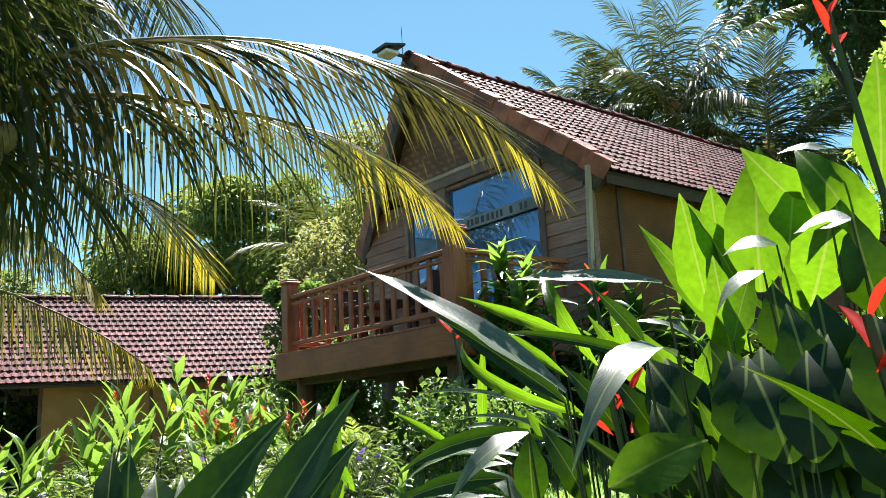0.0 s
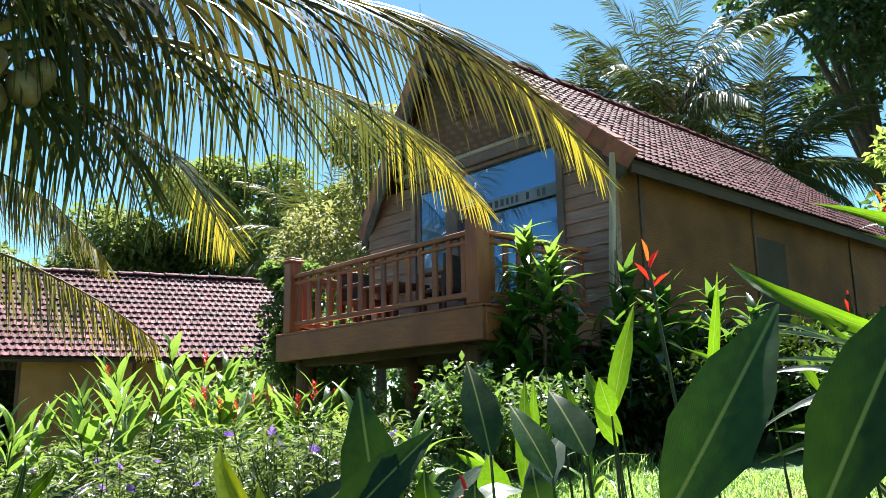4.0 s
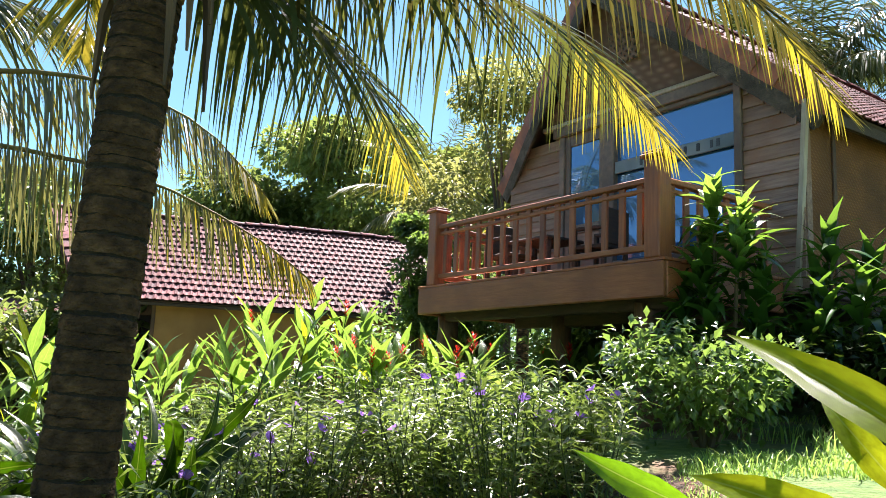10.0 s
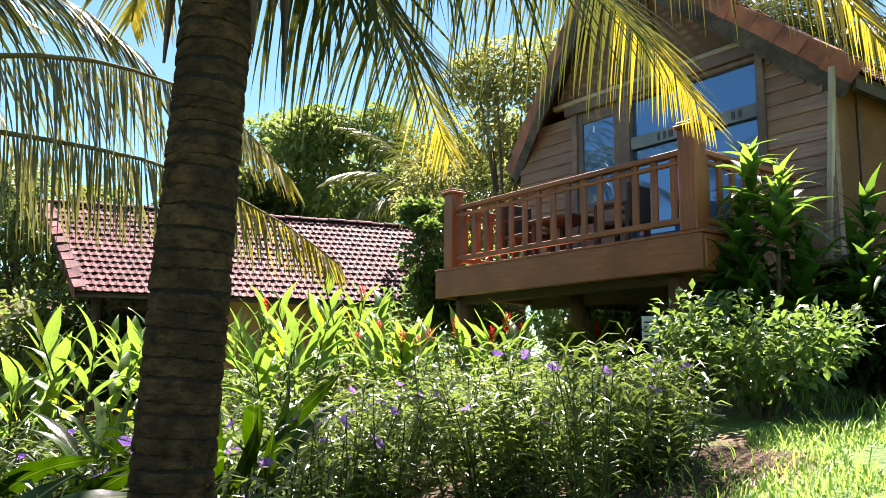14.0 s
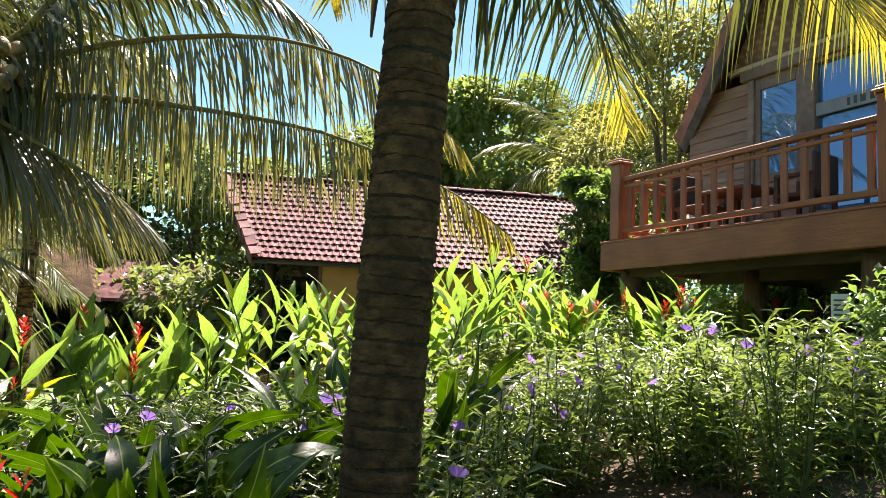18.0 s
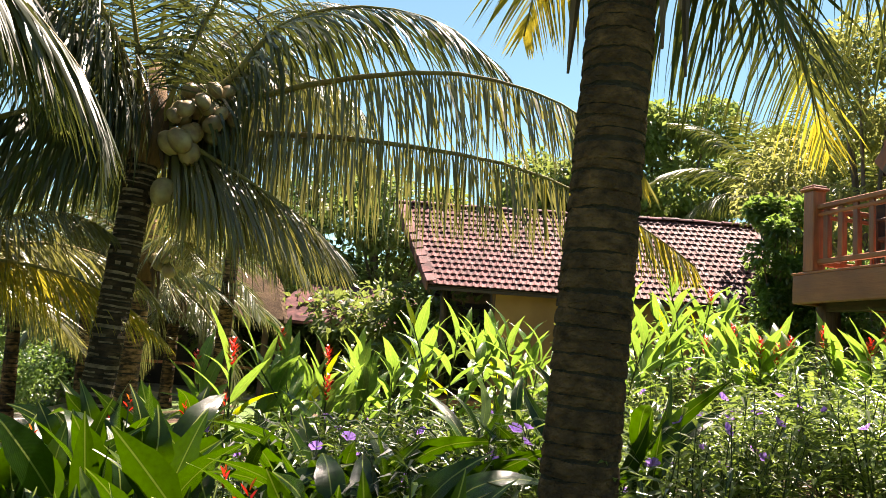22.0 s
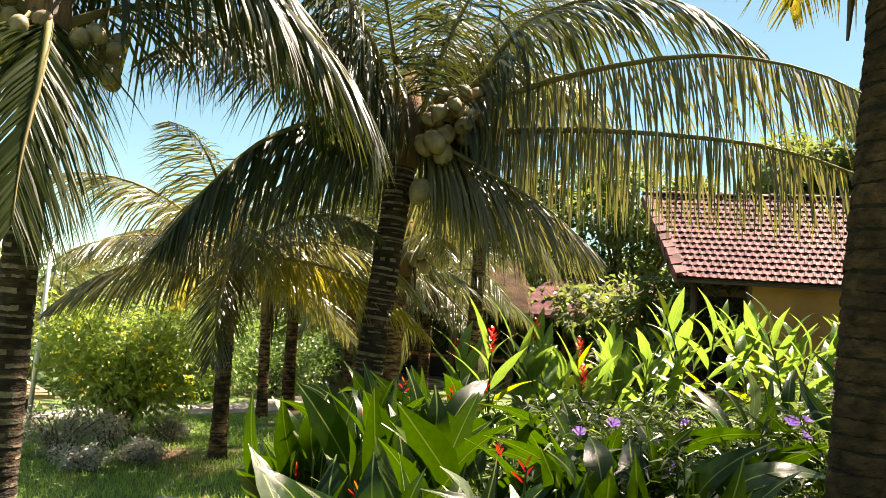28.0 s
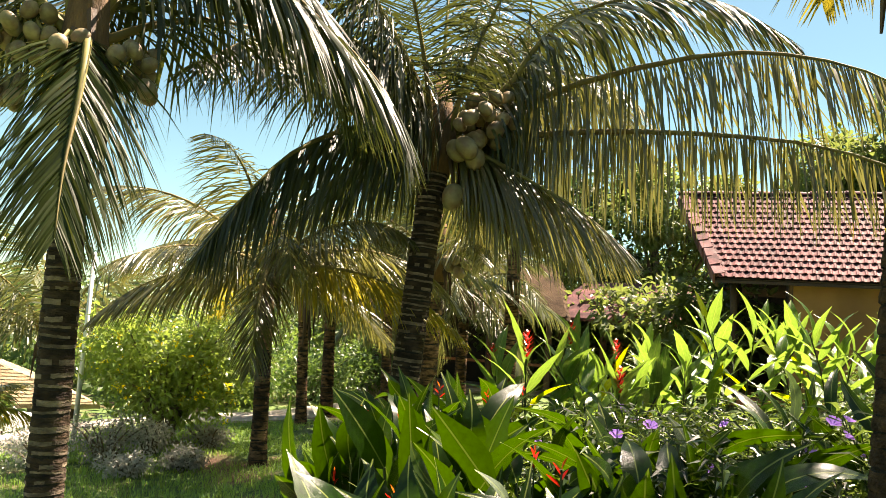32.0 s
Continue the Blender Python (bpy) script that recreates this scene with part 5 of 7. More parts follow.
tree(-4.4, 5.0, 7.2, 2.5, "light-leaved tree with pale sunlit foliage", 33, "tree_leaf_pale", 14000, 0.15, 0.12, 0.3)
tree(-2.6, 6.4, 7.8, 1.8, "light-leaved tree with pale sunlit foliage", 34, "tree_leaf_pale", 5000, 0.15, 0.1, 0.3)
tree(-17.5, -5.5, 6.5, 3.0, "dark leafy tree behind the huts", 101, "tree_leaf_dark", 9000, 0.26, 0.18, 0.25)
tree(-19.0, -9.0, 7.0, 3.2, "dark leafy tree behind the huts", 102, "tree_leaf_dark", 9000, 0.26, 0.18, 0.25)
tree(-16.0, -2.0, 6.8, 2.6, "dark leafy tree behind the huts", 103, "tree_leaf", 8000, 0.24, 0.18, 0.25)
tree(6.5, 16.5, 13.0, 4.4, "tall dark tree behind the stilt house", 35, "tree_leaf", 13000, 0.3, 0.3)
tree(1.4, 18.8, 15.5, 4.2, "tall dark tree behind the stilt house", 36, "tree_leaf_dark", 13000, 0.3, 0.3)
tree(9.6, 9.0, 7.0, 2.4, "leafy green tree beside the stilt house", 37, "tree_leaf", 7000, 0.16, 0.12)
tree(7.6, 7.2, 5.4, 1.5, "light green tree beside the stilt house", 38, "bush_leaf", 4000, 0.14, 0.09)
palm((-8.9, -7.4, 0), (-8.9, -7.4, 2.3), 0.13, 0.1, "palm with hanging fronds before the hut", 11, 2.9, 19, e_hi=75, e_lo=-25, droop=85, leaf_len=0.75, pairs=40, width=0.024, yellow=0.1, mat="frond_pale")


def shrub(x, y, height, spread, label, seed, mat="bush_leaf", n=1500, leaf=0.085, category="shrub", group="", stems=9, blooms=None, bloom_n=0, low=0.25):
    rnd = random.Random(seed)
    z = ground_z(x, y) - 0.03
    t = thing("shrub", x, y, z, label, category, group)
    st, lv = Shape(), Shape()
    for k in range(stems):
        w = 2 * math.pi * k / stems + rnd.uniform(-0.3, 0.3)
        rr = spread * rnd.uniform(0.3, 0.85)
        tip = Vector((math.cos(w) * rr, math.sin(w) * rr, height * rnd.uniform(0.55, 0.92)))
        st.tube(spline([(math.cos(w) * 0.06, math.sin(w) * 0.06, 0), tip * 0.5 + Vector((0, 0, height * 0.1)), tip], 6), [0.02 * (1.1 - 0.15 * i) for i in range(6)], 5)
        q = spread * rnd.uniform(0.3, 0.5)
        leaf_cloud(lv, tip - Vector((0, 0, q * 0.25)), (q, q, q * 0.85), n // stems, leaf, rnd, 0.15, 0.1)
        leaf_cloud(lv, tip * 0.62, (q, q, q), int(n // stems * low), leaf, rnd, 0.15, 0.1)
    part("stem", st, M["stem_brown"], t)["kind"] = "stuff"
    fo = part("foliage", lv, M[mat], t)
    fo["kind"] = "stuff"
    if blooms:
        b = Shape()
        for _ in range(bloom_n):
            leaf_cloud(b, Vector(rnd.choice(lv.v)) * 1.03, (0.03, 0.03, 0.03), 7, 0.06, rnd, 0.2, -0.2)
        part("bloom", b, M[blooms], t)["kind"] = "stuff"
    return t


shrub(6.5, 6.2, 5.4, 0.95, "tall leafy shrub with yellow and orange flowers", 45, mat="lime_leaf", n=5200, leaf=0.14, stems=16, blooms="yellow_petal", bloom_n=14, low=0.8)
shrub(4.66, -0.42, 0.88, 0.72, "rounded green shrub beside the deck post", 41, n=2600, leaf=0.085, stems=13)
shrub(-3.0, -11.15, 1.95, 1.4, "bushy shrub with yellow flowers by the lawn", 42, mat="lime_leaf", n=7600, leaf=0.1, stems=30, blooms="yellow_petal", bloom_n=90, low=0.5)
shrub(-2.35, 1.6, 3.5, 0.5, "tall yellow-green shrub beside the deck", 43, mat="bush_leaf", n=3000, leaf=0.12, stems=12, low=0.8, blooms="yellow_petal", bloom_n=12)
shrub(-1.9, 2.2, 2.4, 0.8, "green shrub beside the deck", 44, n=3000, leaf=0.1, stems=12, low=0.8)
for i, (x, y, h, s) in enumerate(((-1.8, -10.75, 0.5, 0.45), (-1.05, -10.95, 0.55, 0.5), (-1.1, -10.0, 0.3, 0.3), (-0.6, -11.5, 0.45, 0.45), (-2.6, -10.3, 0.35, 0.35), (-0.5, -10.4, 0.28, 0.3))):
    shrub(x, y, h, s, "low silvery shrub edging the lawn", 50 + i, "silver_leaf", 800, 0.05, group="silver shrubs", stems=11, low=0.7)
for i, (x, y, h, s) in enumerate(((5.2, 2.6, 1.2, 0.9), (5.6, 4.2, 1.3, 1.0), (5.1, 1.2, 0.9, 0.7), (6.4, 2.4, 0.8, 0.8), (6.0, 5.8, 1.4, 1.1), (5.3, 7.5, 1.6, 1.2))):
    shrub(x, y, h, s, "dark shrub in the shade of the side wall", 60 + i, "dracaena_leaf" if i % 2 else "ruellia_shaded", 1600, 0.13, group="shade shrubs", stems=10, low=0.7)
for i, (x, y, h, s) in enumerate(((-8.5, -12.2, 1.2, 1.3), (-10.5, -11.0, 1.4, 1.5), (-12.5, -9.5, 1.5, 1.6), (-9.8, -14.5, 2.2, 2.0), (-13, -13.5, 2.6, 2.4))):
    shrub(x, y, h, s, "green hedge shrub beyond the path", 70 + i, "bush_leaf", 1900, 0.13, group="hedge shrubs", stems=12, low=0.8)

# ---- leaf plants ----
def leaf_mesh(name, mat, sag, fold, seed, slim=1.0, n=11):
    """A blade one unit long: pointed, folded along its rib, arched, with a slightly wavy edge."""
    rnd = random.Random(seed)
    s = Shape()
    cols = (-1.0, -0.55, 0.0, 0.55, 1.0)
    ph = rnd.uniform(0, 6)
    for i in range(n):
        t = i / (n - 1)
        w = 0.5 * max(0.02, (math.sin(math.pi * min(1, 0.04 + t ** 0.78 * 0.96)) ** 1.05)) * slim
        z0 = sag * 4 * t * (1 - t) - sag * 0.9 * t * t
        for c in cols:
            rip = (0.016 * math.sin(t * 17 + ph + c) + 0.012 * math.sin(t * 41 + 2 * ph - 2 * c)) * abs(c)
            s.v.append((c * w * (1 + 0.05 * math.sin(t * 23 + ph)), t, z0 + fold * abs(c) * w * 0.08 + 0.3 * rip - (0.002 if c == 0 else 0)))
    k = len(cols)
    for i in range(n - 1):
        for j in range(k - 1):
            s.f.append((i * k + j, i * k + j + 1, (i + 1) * k + j + 1, (i + 1) * k + j))
    me = s.mesh(name, True)
    me.materials.append(M[mat])
    return me


SAGS = (0.03, 0.08, 0.14, 0.22, 0.32)
BLADES = {key: [leaf_mesh("leaf", mat, sg, fd, 3 * i + 1) for i, (sg, fd) in enumerate(zip(SAGS, (0.5, 0.6, 0.5, 0.4, 0.5)))]
          for key, mat in (("B", "shaded_big_leaf"), ("Y", "yellow_leaf"), ("G", "ginger_leaf"), ("D", "dracaena_leaf"), ("F", "fore_leaf"), ("W", "waxy_sheen_leaf"))}


def place_leaf(parent, key, base, tip, width, sag=0.1, roll=0.0, face=None):
    """One blade from base to tip, in world metres or in those of its plant."""
    b, t = Vector(base), Vector(tip)
    o = parent.matrix_basis.translation
    y = t - b
    ln = y.length
    y = y.normalized()
    x = y.cross(Vector((0, 0, 1)))
    x = x.normalized() if x.length > 0.1 else Vector((1, 0.2, 0)).normalized()
    z = x.cross(y)
    if face is not None:
        fv = Vector(face)
        fv = fv - y * fv.dot(y)
        if fv.length > 0.15:
            z = fv.normalized()
            x = y.cross(z)
    if roll:
        q = Matrix.Rotation(roll, 3, y)
        x, z = q @ x, q @ z
    b = b - o
    i = min(range(5), key=lambda k: abs(SAGS[k] - sag))
    m = Matrix(((x.x * width, y.x * ln, z.x * ln, b.x), (x.y * width, y.y * ln, z.y * ln, b.y), (x.z * width, y.z * ln, z.z * ln, b.z), (0, 0, 0, 1)))
    return part("leaf", BLADES[key][i], None, parent, m=m)


def bract_mesh(mat):
    """A boat-shaped pointed bract."""
    s = Shape()
    n = 6
    for i in range(n):
        t = i / (n - 1)
        w = 0.1 * math.sin(math.pi * (0.12 + 0.88 * t)) ** 0.8 + 0.004
        for a in (-1, 0, 1):
            s.v.append((a * w, t, 0.12 * t * t + (0.16 * abs(a)) * math.sin(math.pi * t) - 0.02))
    for i in range(n - 1):
        for j in range(2):
            s.f.append((i * 3 + j, i * 3 + j + 1, (i + 1) * 3 + j + 1, (i + 1) * 3 + j))
    me = s.mesh("bract", True)
    me.materials.append(M[mat])
    return me


BRACT = {"R": bract_mesh("red_bract"), "O": bract_mesh("orange_bract")}


def heliconia_flower(parent, foot, top, seed, size=0.07, n=4):
    """A stalk with a zigzag of pointed red bracts, the inner ones orange."""
    rnd = random.Random(seed)
    o = parent.matrix_basis.translation
    f, t = Vector(foot) - o, Vector(top) - o
    s = Shape()
    s.tube(spline([f, f.lerp(t, 0.5) + Vector((0.02, 0.01, 0)), t], 6), [0.0045] * 6, 5)
    st = part("flower_stalk", s, M["stem_green"], parent)
    az = rnd.uniform(0, 6.28)
    for k in range(n):
        w = az + k * math.pi + rnd.uniform(-0.4, 0.4)
        e = 0.55 + 0.14 * k
        d = Vector((math.cos(w) * math.cos(e), math.sin(w) * math.cos(e), math.sin(e))).normalized()
        x = d.cross(Vector((0, 0, 1))).normalized()
        z = x.cross(d)
        l = size * rnd.uniform(0.8, 1.15) * (1 - 0.1 * k)
        p = t + Vector((0, 0, -0.05 + k * 0.022))
        m = Matrix(((x.x * l, d.x * l, z.x * l, p.x), (x.y * l, d.y * l, z.y * l, p.y), (x.z * l, d.z * l, z.z * l, p.z), (0, 0, 0, 1)))
        part("bract", BRACT["O" if k == n - 1 and n > 3 else "R"], None, st, m=m)


def heliconia(x, y, height, spread, n, seed, key="B", flowers=0, leaf=(0.4, 0.7), width=0.11, lean=(0.0, 0.0), label="glossy dark-green heliconia clump with broad leaves", upright=0.75):
    rnd = random.Random(seed)
    z = ground_z(x, y)
    t = thing("heliconia", x, y, z - 0.03, label, "plant", "heliconia clumps")
    stems = Shape()
    for i in range(n):
        w = 2 * math.pi * (i * 0.618) + rnd.uniform(-0.4, 0.4)
        rr = spread * math.sqrt((i + 0.5) / n)
        foot = Vector((math.cos(w) * rr * 0.5, math.sin(w) * rr * 0.5, 0))
        h = height * rnd.uniform(0.35, 0.72)
        b = Vector((math.cos(w) * rr * 0.75 + lean[0] * h, math.sin(w) * rr * 0.75 + lean[1] * h, h))
        stems.tube(spline([foot, foot.lerp(b, 0.5) + Vector((0, 0, 0.05)), b], 5), [0.014, 0.013, 0.011, 0.009, 0.007], 6)
        ll = rnd.uniform(*leaf)
        e = rnd.uniform(0.35, 1.3) * upright + 0.15
        w2 = w + rnd.uniform(-0.8, 0.8)
        d = Vector((math.cos(w2) * math.cos(e), math.sin(w2) * math.cos(e), math.sin(e)))
        tip = b + d * ll
        tip.z = min(tip.z, height)
        o = t.matrix_basis.translation
        for low in (0, 1):
            if low:
                if rnd.random() < 0.35:
                    continue
                b = foot.lerp(b, rnd.uniform(0.45, 0.75))
                w2 += rnd.uniform(1.5, 4.5)
                d = Vector((math.cos(w2) * math.cos(e * 0.8), math.sin(w2) * math.cos(e * 0.8), math.sin(e * 0.8)))
                tip = b + d * ll * 0.85
            face = (math.cos(w2) * -0.3 + rnd.gauss(0, 0.6), math.sin(w2) * -0.3 + rnd.gauss(0, 0.6), 0.3)
            place_leaf(t, "W" if key == "B" and rnd.random() < 0.04 else key, b + o, tip + o, width * rnd.uniform(0.8, 1.25), rnd.choice(SAGS[:4]), 0, face)
    part("leaf_stalk", stems, M["stem_green"], t)
    for k in range(flowers):
        w = rnd.uniform(0, 6.28)
        p = t.matrix_basis.translation + Vector((math.cos(w) * spread * 0.5, math.sin(w) * spread * 0.5, 0))
        heliconia_flower(t, p, p + Vector((0.03, 0.02, height * rnd.uniform(0.75, 0.98))), seed * 9 + k)
    return t


def ginger(x, y, height, stems, seed, leaf=0.42, flowers=1, label="tall shell ginger with bright yellow-green leaves"):
    """Arching canes with two ranks of long pointed leaves."""
    rnd = random.Random(seed)
    z = ground_z(x, y)
    t = thing("ginger_plant", x, y, z - 0.03, label, "plant", "ginger plants")
    o = t.matrix_basis.translation
    for i in range(stems):
        w = 2 * math.pi * i * 0.618 + rnd.uniform(-0.3, 0.3)
        h = height * rnd.uniform(0.7, 1.0)
        outv = Vector((math.cos(w), math.sin(w), 0))
        pts = [outv * 0.08, outv * (0.12 + 0.1 * h) + Vector((0, 0, h * 0.5)), outv * (0.16 + 0.3 * h * rnd.uniform(0.5, 1.1)) + Vector((0, 0, h * 0.86))]
        line = spline(pts, 14)
        s = Shape()
        s.tube(line, [0.012 * (1.05 - 0.04 * k) for k in range(14)], 6)
        cane = part("cane", s, M["stem_green"], t)
        cross = Vector((-math.sin(w + rnd.uniform(-0.9, 0.9)), math.cos(w), 0)).normalized()
        n = 9
        for k in range(n):
            q = 4 + int(9.99 * k / n)
            p = line[min(q, 13)]
            sg = 1 if k % 2 else -1
            d = (cross * sg * (1.0 - 0.07 * k) + outv * 0.2 + Vector((0, 0, 0.42 + 0.1 * k))).normalized()
            ll = leaf * rnd.uniform(0.75, 1.15)
            place_leaf(t, "G" if rnd.random() < 0.96 else "Y", p + o, p + d * ll + o, 0.12 * rnd.uniform(0.8, 1.2), rnd.choice(SAGS[:3]), rnd.uniform(-0.4, 0.4))
        if i < flowers:
            spike = Shape()
            for k in range(26):
                f = k / 25
                ww = k * 2.4
                c = line[-1] + Vector((0, 0, 0.02 + 0.2 * f))
                r = 0.038 * math.sin(math.pi * (0.15 + 0.8 * f))
                d = Vector((math.cos(ww), math.sin(ww), 0.9))
                u = Vector((-math.sin(ww), math.cos(ww), 0)) * 0.012
                b0 = c + Vector((math.cos(ww), math.sin(ww), 0)) * r * 0.4
                spike.add([b0 - u, b0 + u, b0 + d * (r + 0.014)], [(0, 1, 2)])
            part("flower_spike", spike, M["red_bract"], t)
    return t


def narrow_leaf(s, p, d, l, w, rnd):
    sd = d.cross(Vector((rnd.gauss(0, 0.3), rnd.gauss(0, 0.3), 1))).normalized()
    up = sd.cross(d)
    k = len(s.v)
    e = p + d * l - Vector((0, 0, l * 0.28))
    m = p + d * l * 0.5
    s.v.extend((p, m + sd * w + up * w * 0.5, m, m - sd * w + up * w * 0.5, e))
    s.f.extend(((k, k + 1, k + 2), (k, k + 2, k + 3), (k + 1, k + 4, k + 2), (k + 2, k + 4, k + 3)))


def violet_mesh():
    """A five-petalled trumpet."""
    s = Shape()
    for k in range(5):
        w = 2 * math.pi * k / 5
        d, e = Vector((math.cos(w), math.sin(w), 0)), Vector((-math.sin(w), math.cos(w), 0))
        s.add([Vector((0, 0, -0.02)), d * 0.012 + e * 0.011, d * 0.03 + e * 0.016 + Vector((0, 0, 0.004)), d * 0.036, d * 0.03 - e * 0.016 + Vector((0, 0, 0.004)), d * 0.012 - e * 0.011],
              [(0, 1, 2, 3), (0, 3, 4, 5)])
    me = s.mesh("flower")
    me.materials.append(M["petal"])
    return me


VIOLET = violet_mesh()


def ruellia(x, y, height, seed, mat="ruellia", stems=15, blooms=3, leaf=0.155):
    """A loose clump of upright stems with narrow leaves and violet flowers."""
    rnd = random.Random(seed)
    t = thing("flowering_plant", x, y, ground_z(x, y) - 0.03, "bushy plant with narrow leaves and small violet flowers", "flowering plant", "violet flower bed")
    st, lv = Shape(), Shape()
    tops = []
    for i in range(stems):
        w = rnd.uniform(0, 6.28)
        r = 0.3 * math.sqrt(rnd.random())
        h = height * rnd.uniform(0.55, 1.0)
        f = Vector((math.cos(w) * r * 0.5, math.sin(w) * r * 0.5, 0))
        tip = Vector((math.cos(w) * (r + 0.12 * h), math.sin(w) * (r + 0.12 * h), h))
        line = spline([f, f.lerp(tip, 0.5) + Vector((rnd.uniform(-0.04, 0.04), rnd.uniform(-0.04, 0.04), 0.04)), tip], 10)
        st.tube(line[::3], [0.006, 0.005, 0.004, 0.003], 4)
        tops.append(tip)
        n = 13
        for k in range(n):
            u = 0.12 + 0.88 * k / (n - 1)
            p = line[min(9, int(u * 9))].lerp(line[min(9, int(u * 9) + 1)], u * 9 % 1)
            a0 = rnd.uniform(0, 6.28)
            for sg in (0, math.pi):
                a = a0 + sg
                d = Vector((math.cos(a), math.sin(a), rnd.uniform(0.1, 0.9))).normalized()
                narrow_leaf(lv, p, d, leaf * rnd.uniform(0.65, 1.5), 0.012 * rnd.uniform(0.7, 1.4), rnd)
    part("stem", st, M["stem_green"], t)["kind"] = "stuff"
    fo = part("foliage", lv, M[mat], t)
    fo["kind"] = "stuff"
    for k in range(blooms):
        p = rnd.choice(tops) + Vector((rnd.uniform(-0.03, 0.03), rnd.uniform(-0.03, 0.03), rnd.uniform(-0.06, 0.03)))
        z = rnd.uniform(0.8, 1.15)
        part("flower", VIOLET, None, t, m=Matrix.LocRotScale(p, Euler((rnd.uniform(-0.9, 0.9), rnd.uniform(-0.9, 0.9), rnd.uniform(0, 6))), (z, z, z)))
    return t


def dracaena(x, y, heads, seed, label, leaf=0.36, per=24, key="D"):
    """Bare canes, each ending in a rosette of strap leaves. heads: offsets and heights above the ground."""
    rnd = random.Random(seed)
    z = ground_z(x, y)
    t = thing("dracaena", x, y, z - 0.03, label, "plant", "dracaenas")
    o = t.matrix_basis.translation
    for dx, dy, h in heads:
        s = Shape()
        s.tube(spline([(dx * 0.2, dy * 0.2, 0), (dx * 0.8, dy * 0.8, h * 0.5), (dx, dy, h)], 7), [0.024 - 0.0015 * i for i in range(7)], 7)
        part("cane", s, M["stem_brown"], t)
        for k in range(per):
            f = k / per
            w = k * 2.399
            e = radians(78 - 100 * f)
            d = Vector((math.cos(w) * math.cos(e), math.sin(w) * math.cos(e), math.sin(e)))
            b = Vector((dx, dy, h - 0.32 * f))
            ll = leaf * rnd.uniform(0.8, 1.15)
            # Upper leaves take the lighter ginger colour to paint sunlight on them.
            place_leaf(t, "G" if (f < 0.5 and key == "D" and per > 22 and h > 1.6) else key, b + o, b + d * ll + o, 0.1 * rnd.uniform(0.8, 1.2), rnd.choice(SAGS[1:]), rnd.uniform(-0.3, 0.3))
    return t


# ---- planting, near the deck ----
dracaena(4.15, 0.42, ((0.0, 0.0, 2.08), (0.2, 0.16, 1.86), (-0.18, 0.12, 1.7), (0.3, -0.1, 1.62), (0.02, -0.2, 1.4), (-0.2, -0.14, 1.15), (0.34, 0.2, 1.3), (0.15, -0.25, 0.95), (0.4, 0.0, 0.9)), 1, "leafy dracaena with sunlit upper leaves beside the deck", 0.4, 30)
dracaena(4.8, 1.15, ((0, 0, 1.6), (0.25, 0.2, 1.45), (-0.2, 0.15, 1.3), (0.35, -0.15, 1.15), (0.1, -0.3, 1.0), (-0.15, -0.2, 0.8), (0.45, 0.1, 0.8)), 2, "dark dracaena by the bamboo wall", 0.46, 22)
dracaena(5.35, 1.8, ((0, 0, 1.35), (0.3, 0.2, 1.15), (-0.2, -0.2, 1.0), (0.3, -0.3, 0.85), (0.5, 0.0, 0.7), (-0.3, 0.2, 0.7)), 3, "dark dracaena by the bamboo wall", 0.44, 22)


def fern(x, y, n, length, seed):
    """A rosette of arching feathered fronds."""
    rnd = random.Random(seed)
    z = ground_z(x, y)
    t = thing("fern", x, y, z, "bright green fern with arching feathered fronds under the deck", "fern", "ferns by the stilts")
    for i in range(n):
        pts = auto_frond((x, y, z + 0.02), 2 * math.pi * i / n + rnd.uniform(-0.3, 0.3), rnd.uniform(50, 72), length * rnd.uniform(0.8, 1.15), 75)
        frond(t, pts, 0.16, 34, "lime_leaf", seed * 31 + i, 0.25, 0.011, 2, 0.008, (x, y, z))
    return t


for i, (x, y, n, ln) in enumerate(((-0.35, 1.5, 11, 0.95), (-0.7, 2.3, 10, 0.95), (0.3, 2.9, 9, 0.85), (-0.2, 0.6, 9, 0.7))):
    fern(x, y, n, ln, 700 + i)

# gingers along the back of the bed
for i, (gx, gy, gh, gs) in enumerate(((-1.0, -0.62, 1.95, 4), (-1.7, -0.3, 1.5, 4), (-0.55, -1.5, 1.5, 4), (-1.5, -1.7, 1.6, 4), (-0.25, -3.1, 1.55, 5), (-0.7, -3.9, 1.75, 5), (-1.6, -3.0, 1.6, 4),
                                       (0.35, -2.3, 1.35, 4), (-0.2, -4.6, 1.45, 4), (1.0, -5.45, 1.6, 4), (1.15, -6.15, 1.55, 3), (0.1, -5.5, 1.3, 4), (-1.0, -5.2, 1.4, 4), (1.3, -1.3, 0.95, 4), (0.5, -1.0, 0.95, 4), (2.2, -0.9, 0.9, 4), (1.9, 0.9, 0.8, 4), (-1.8, -4.4, 1.6, 4))):
    ginger(gx, gy, gh, gs, 200 + i, flowers=4 if gh < 1.2 else 2 if i in (9, 10) else (1 if i % 3 == 0 else 0), leaf=0.44 if gh < 1.2 else 0.5)

# violet flower bed
rb = random.Random(77)
k = 0
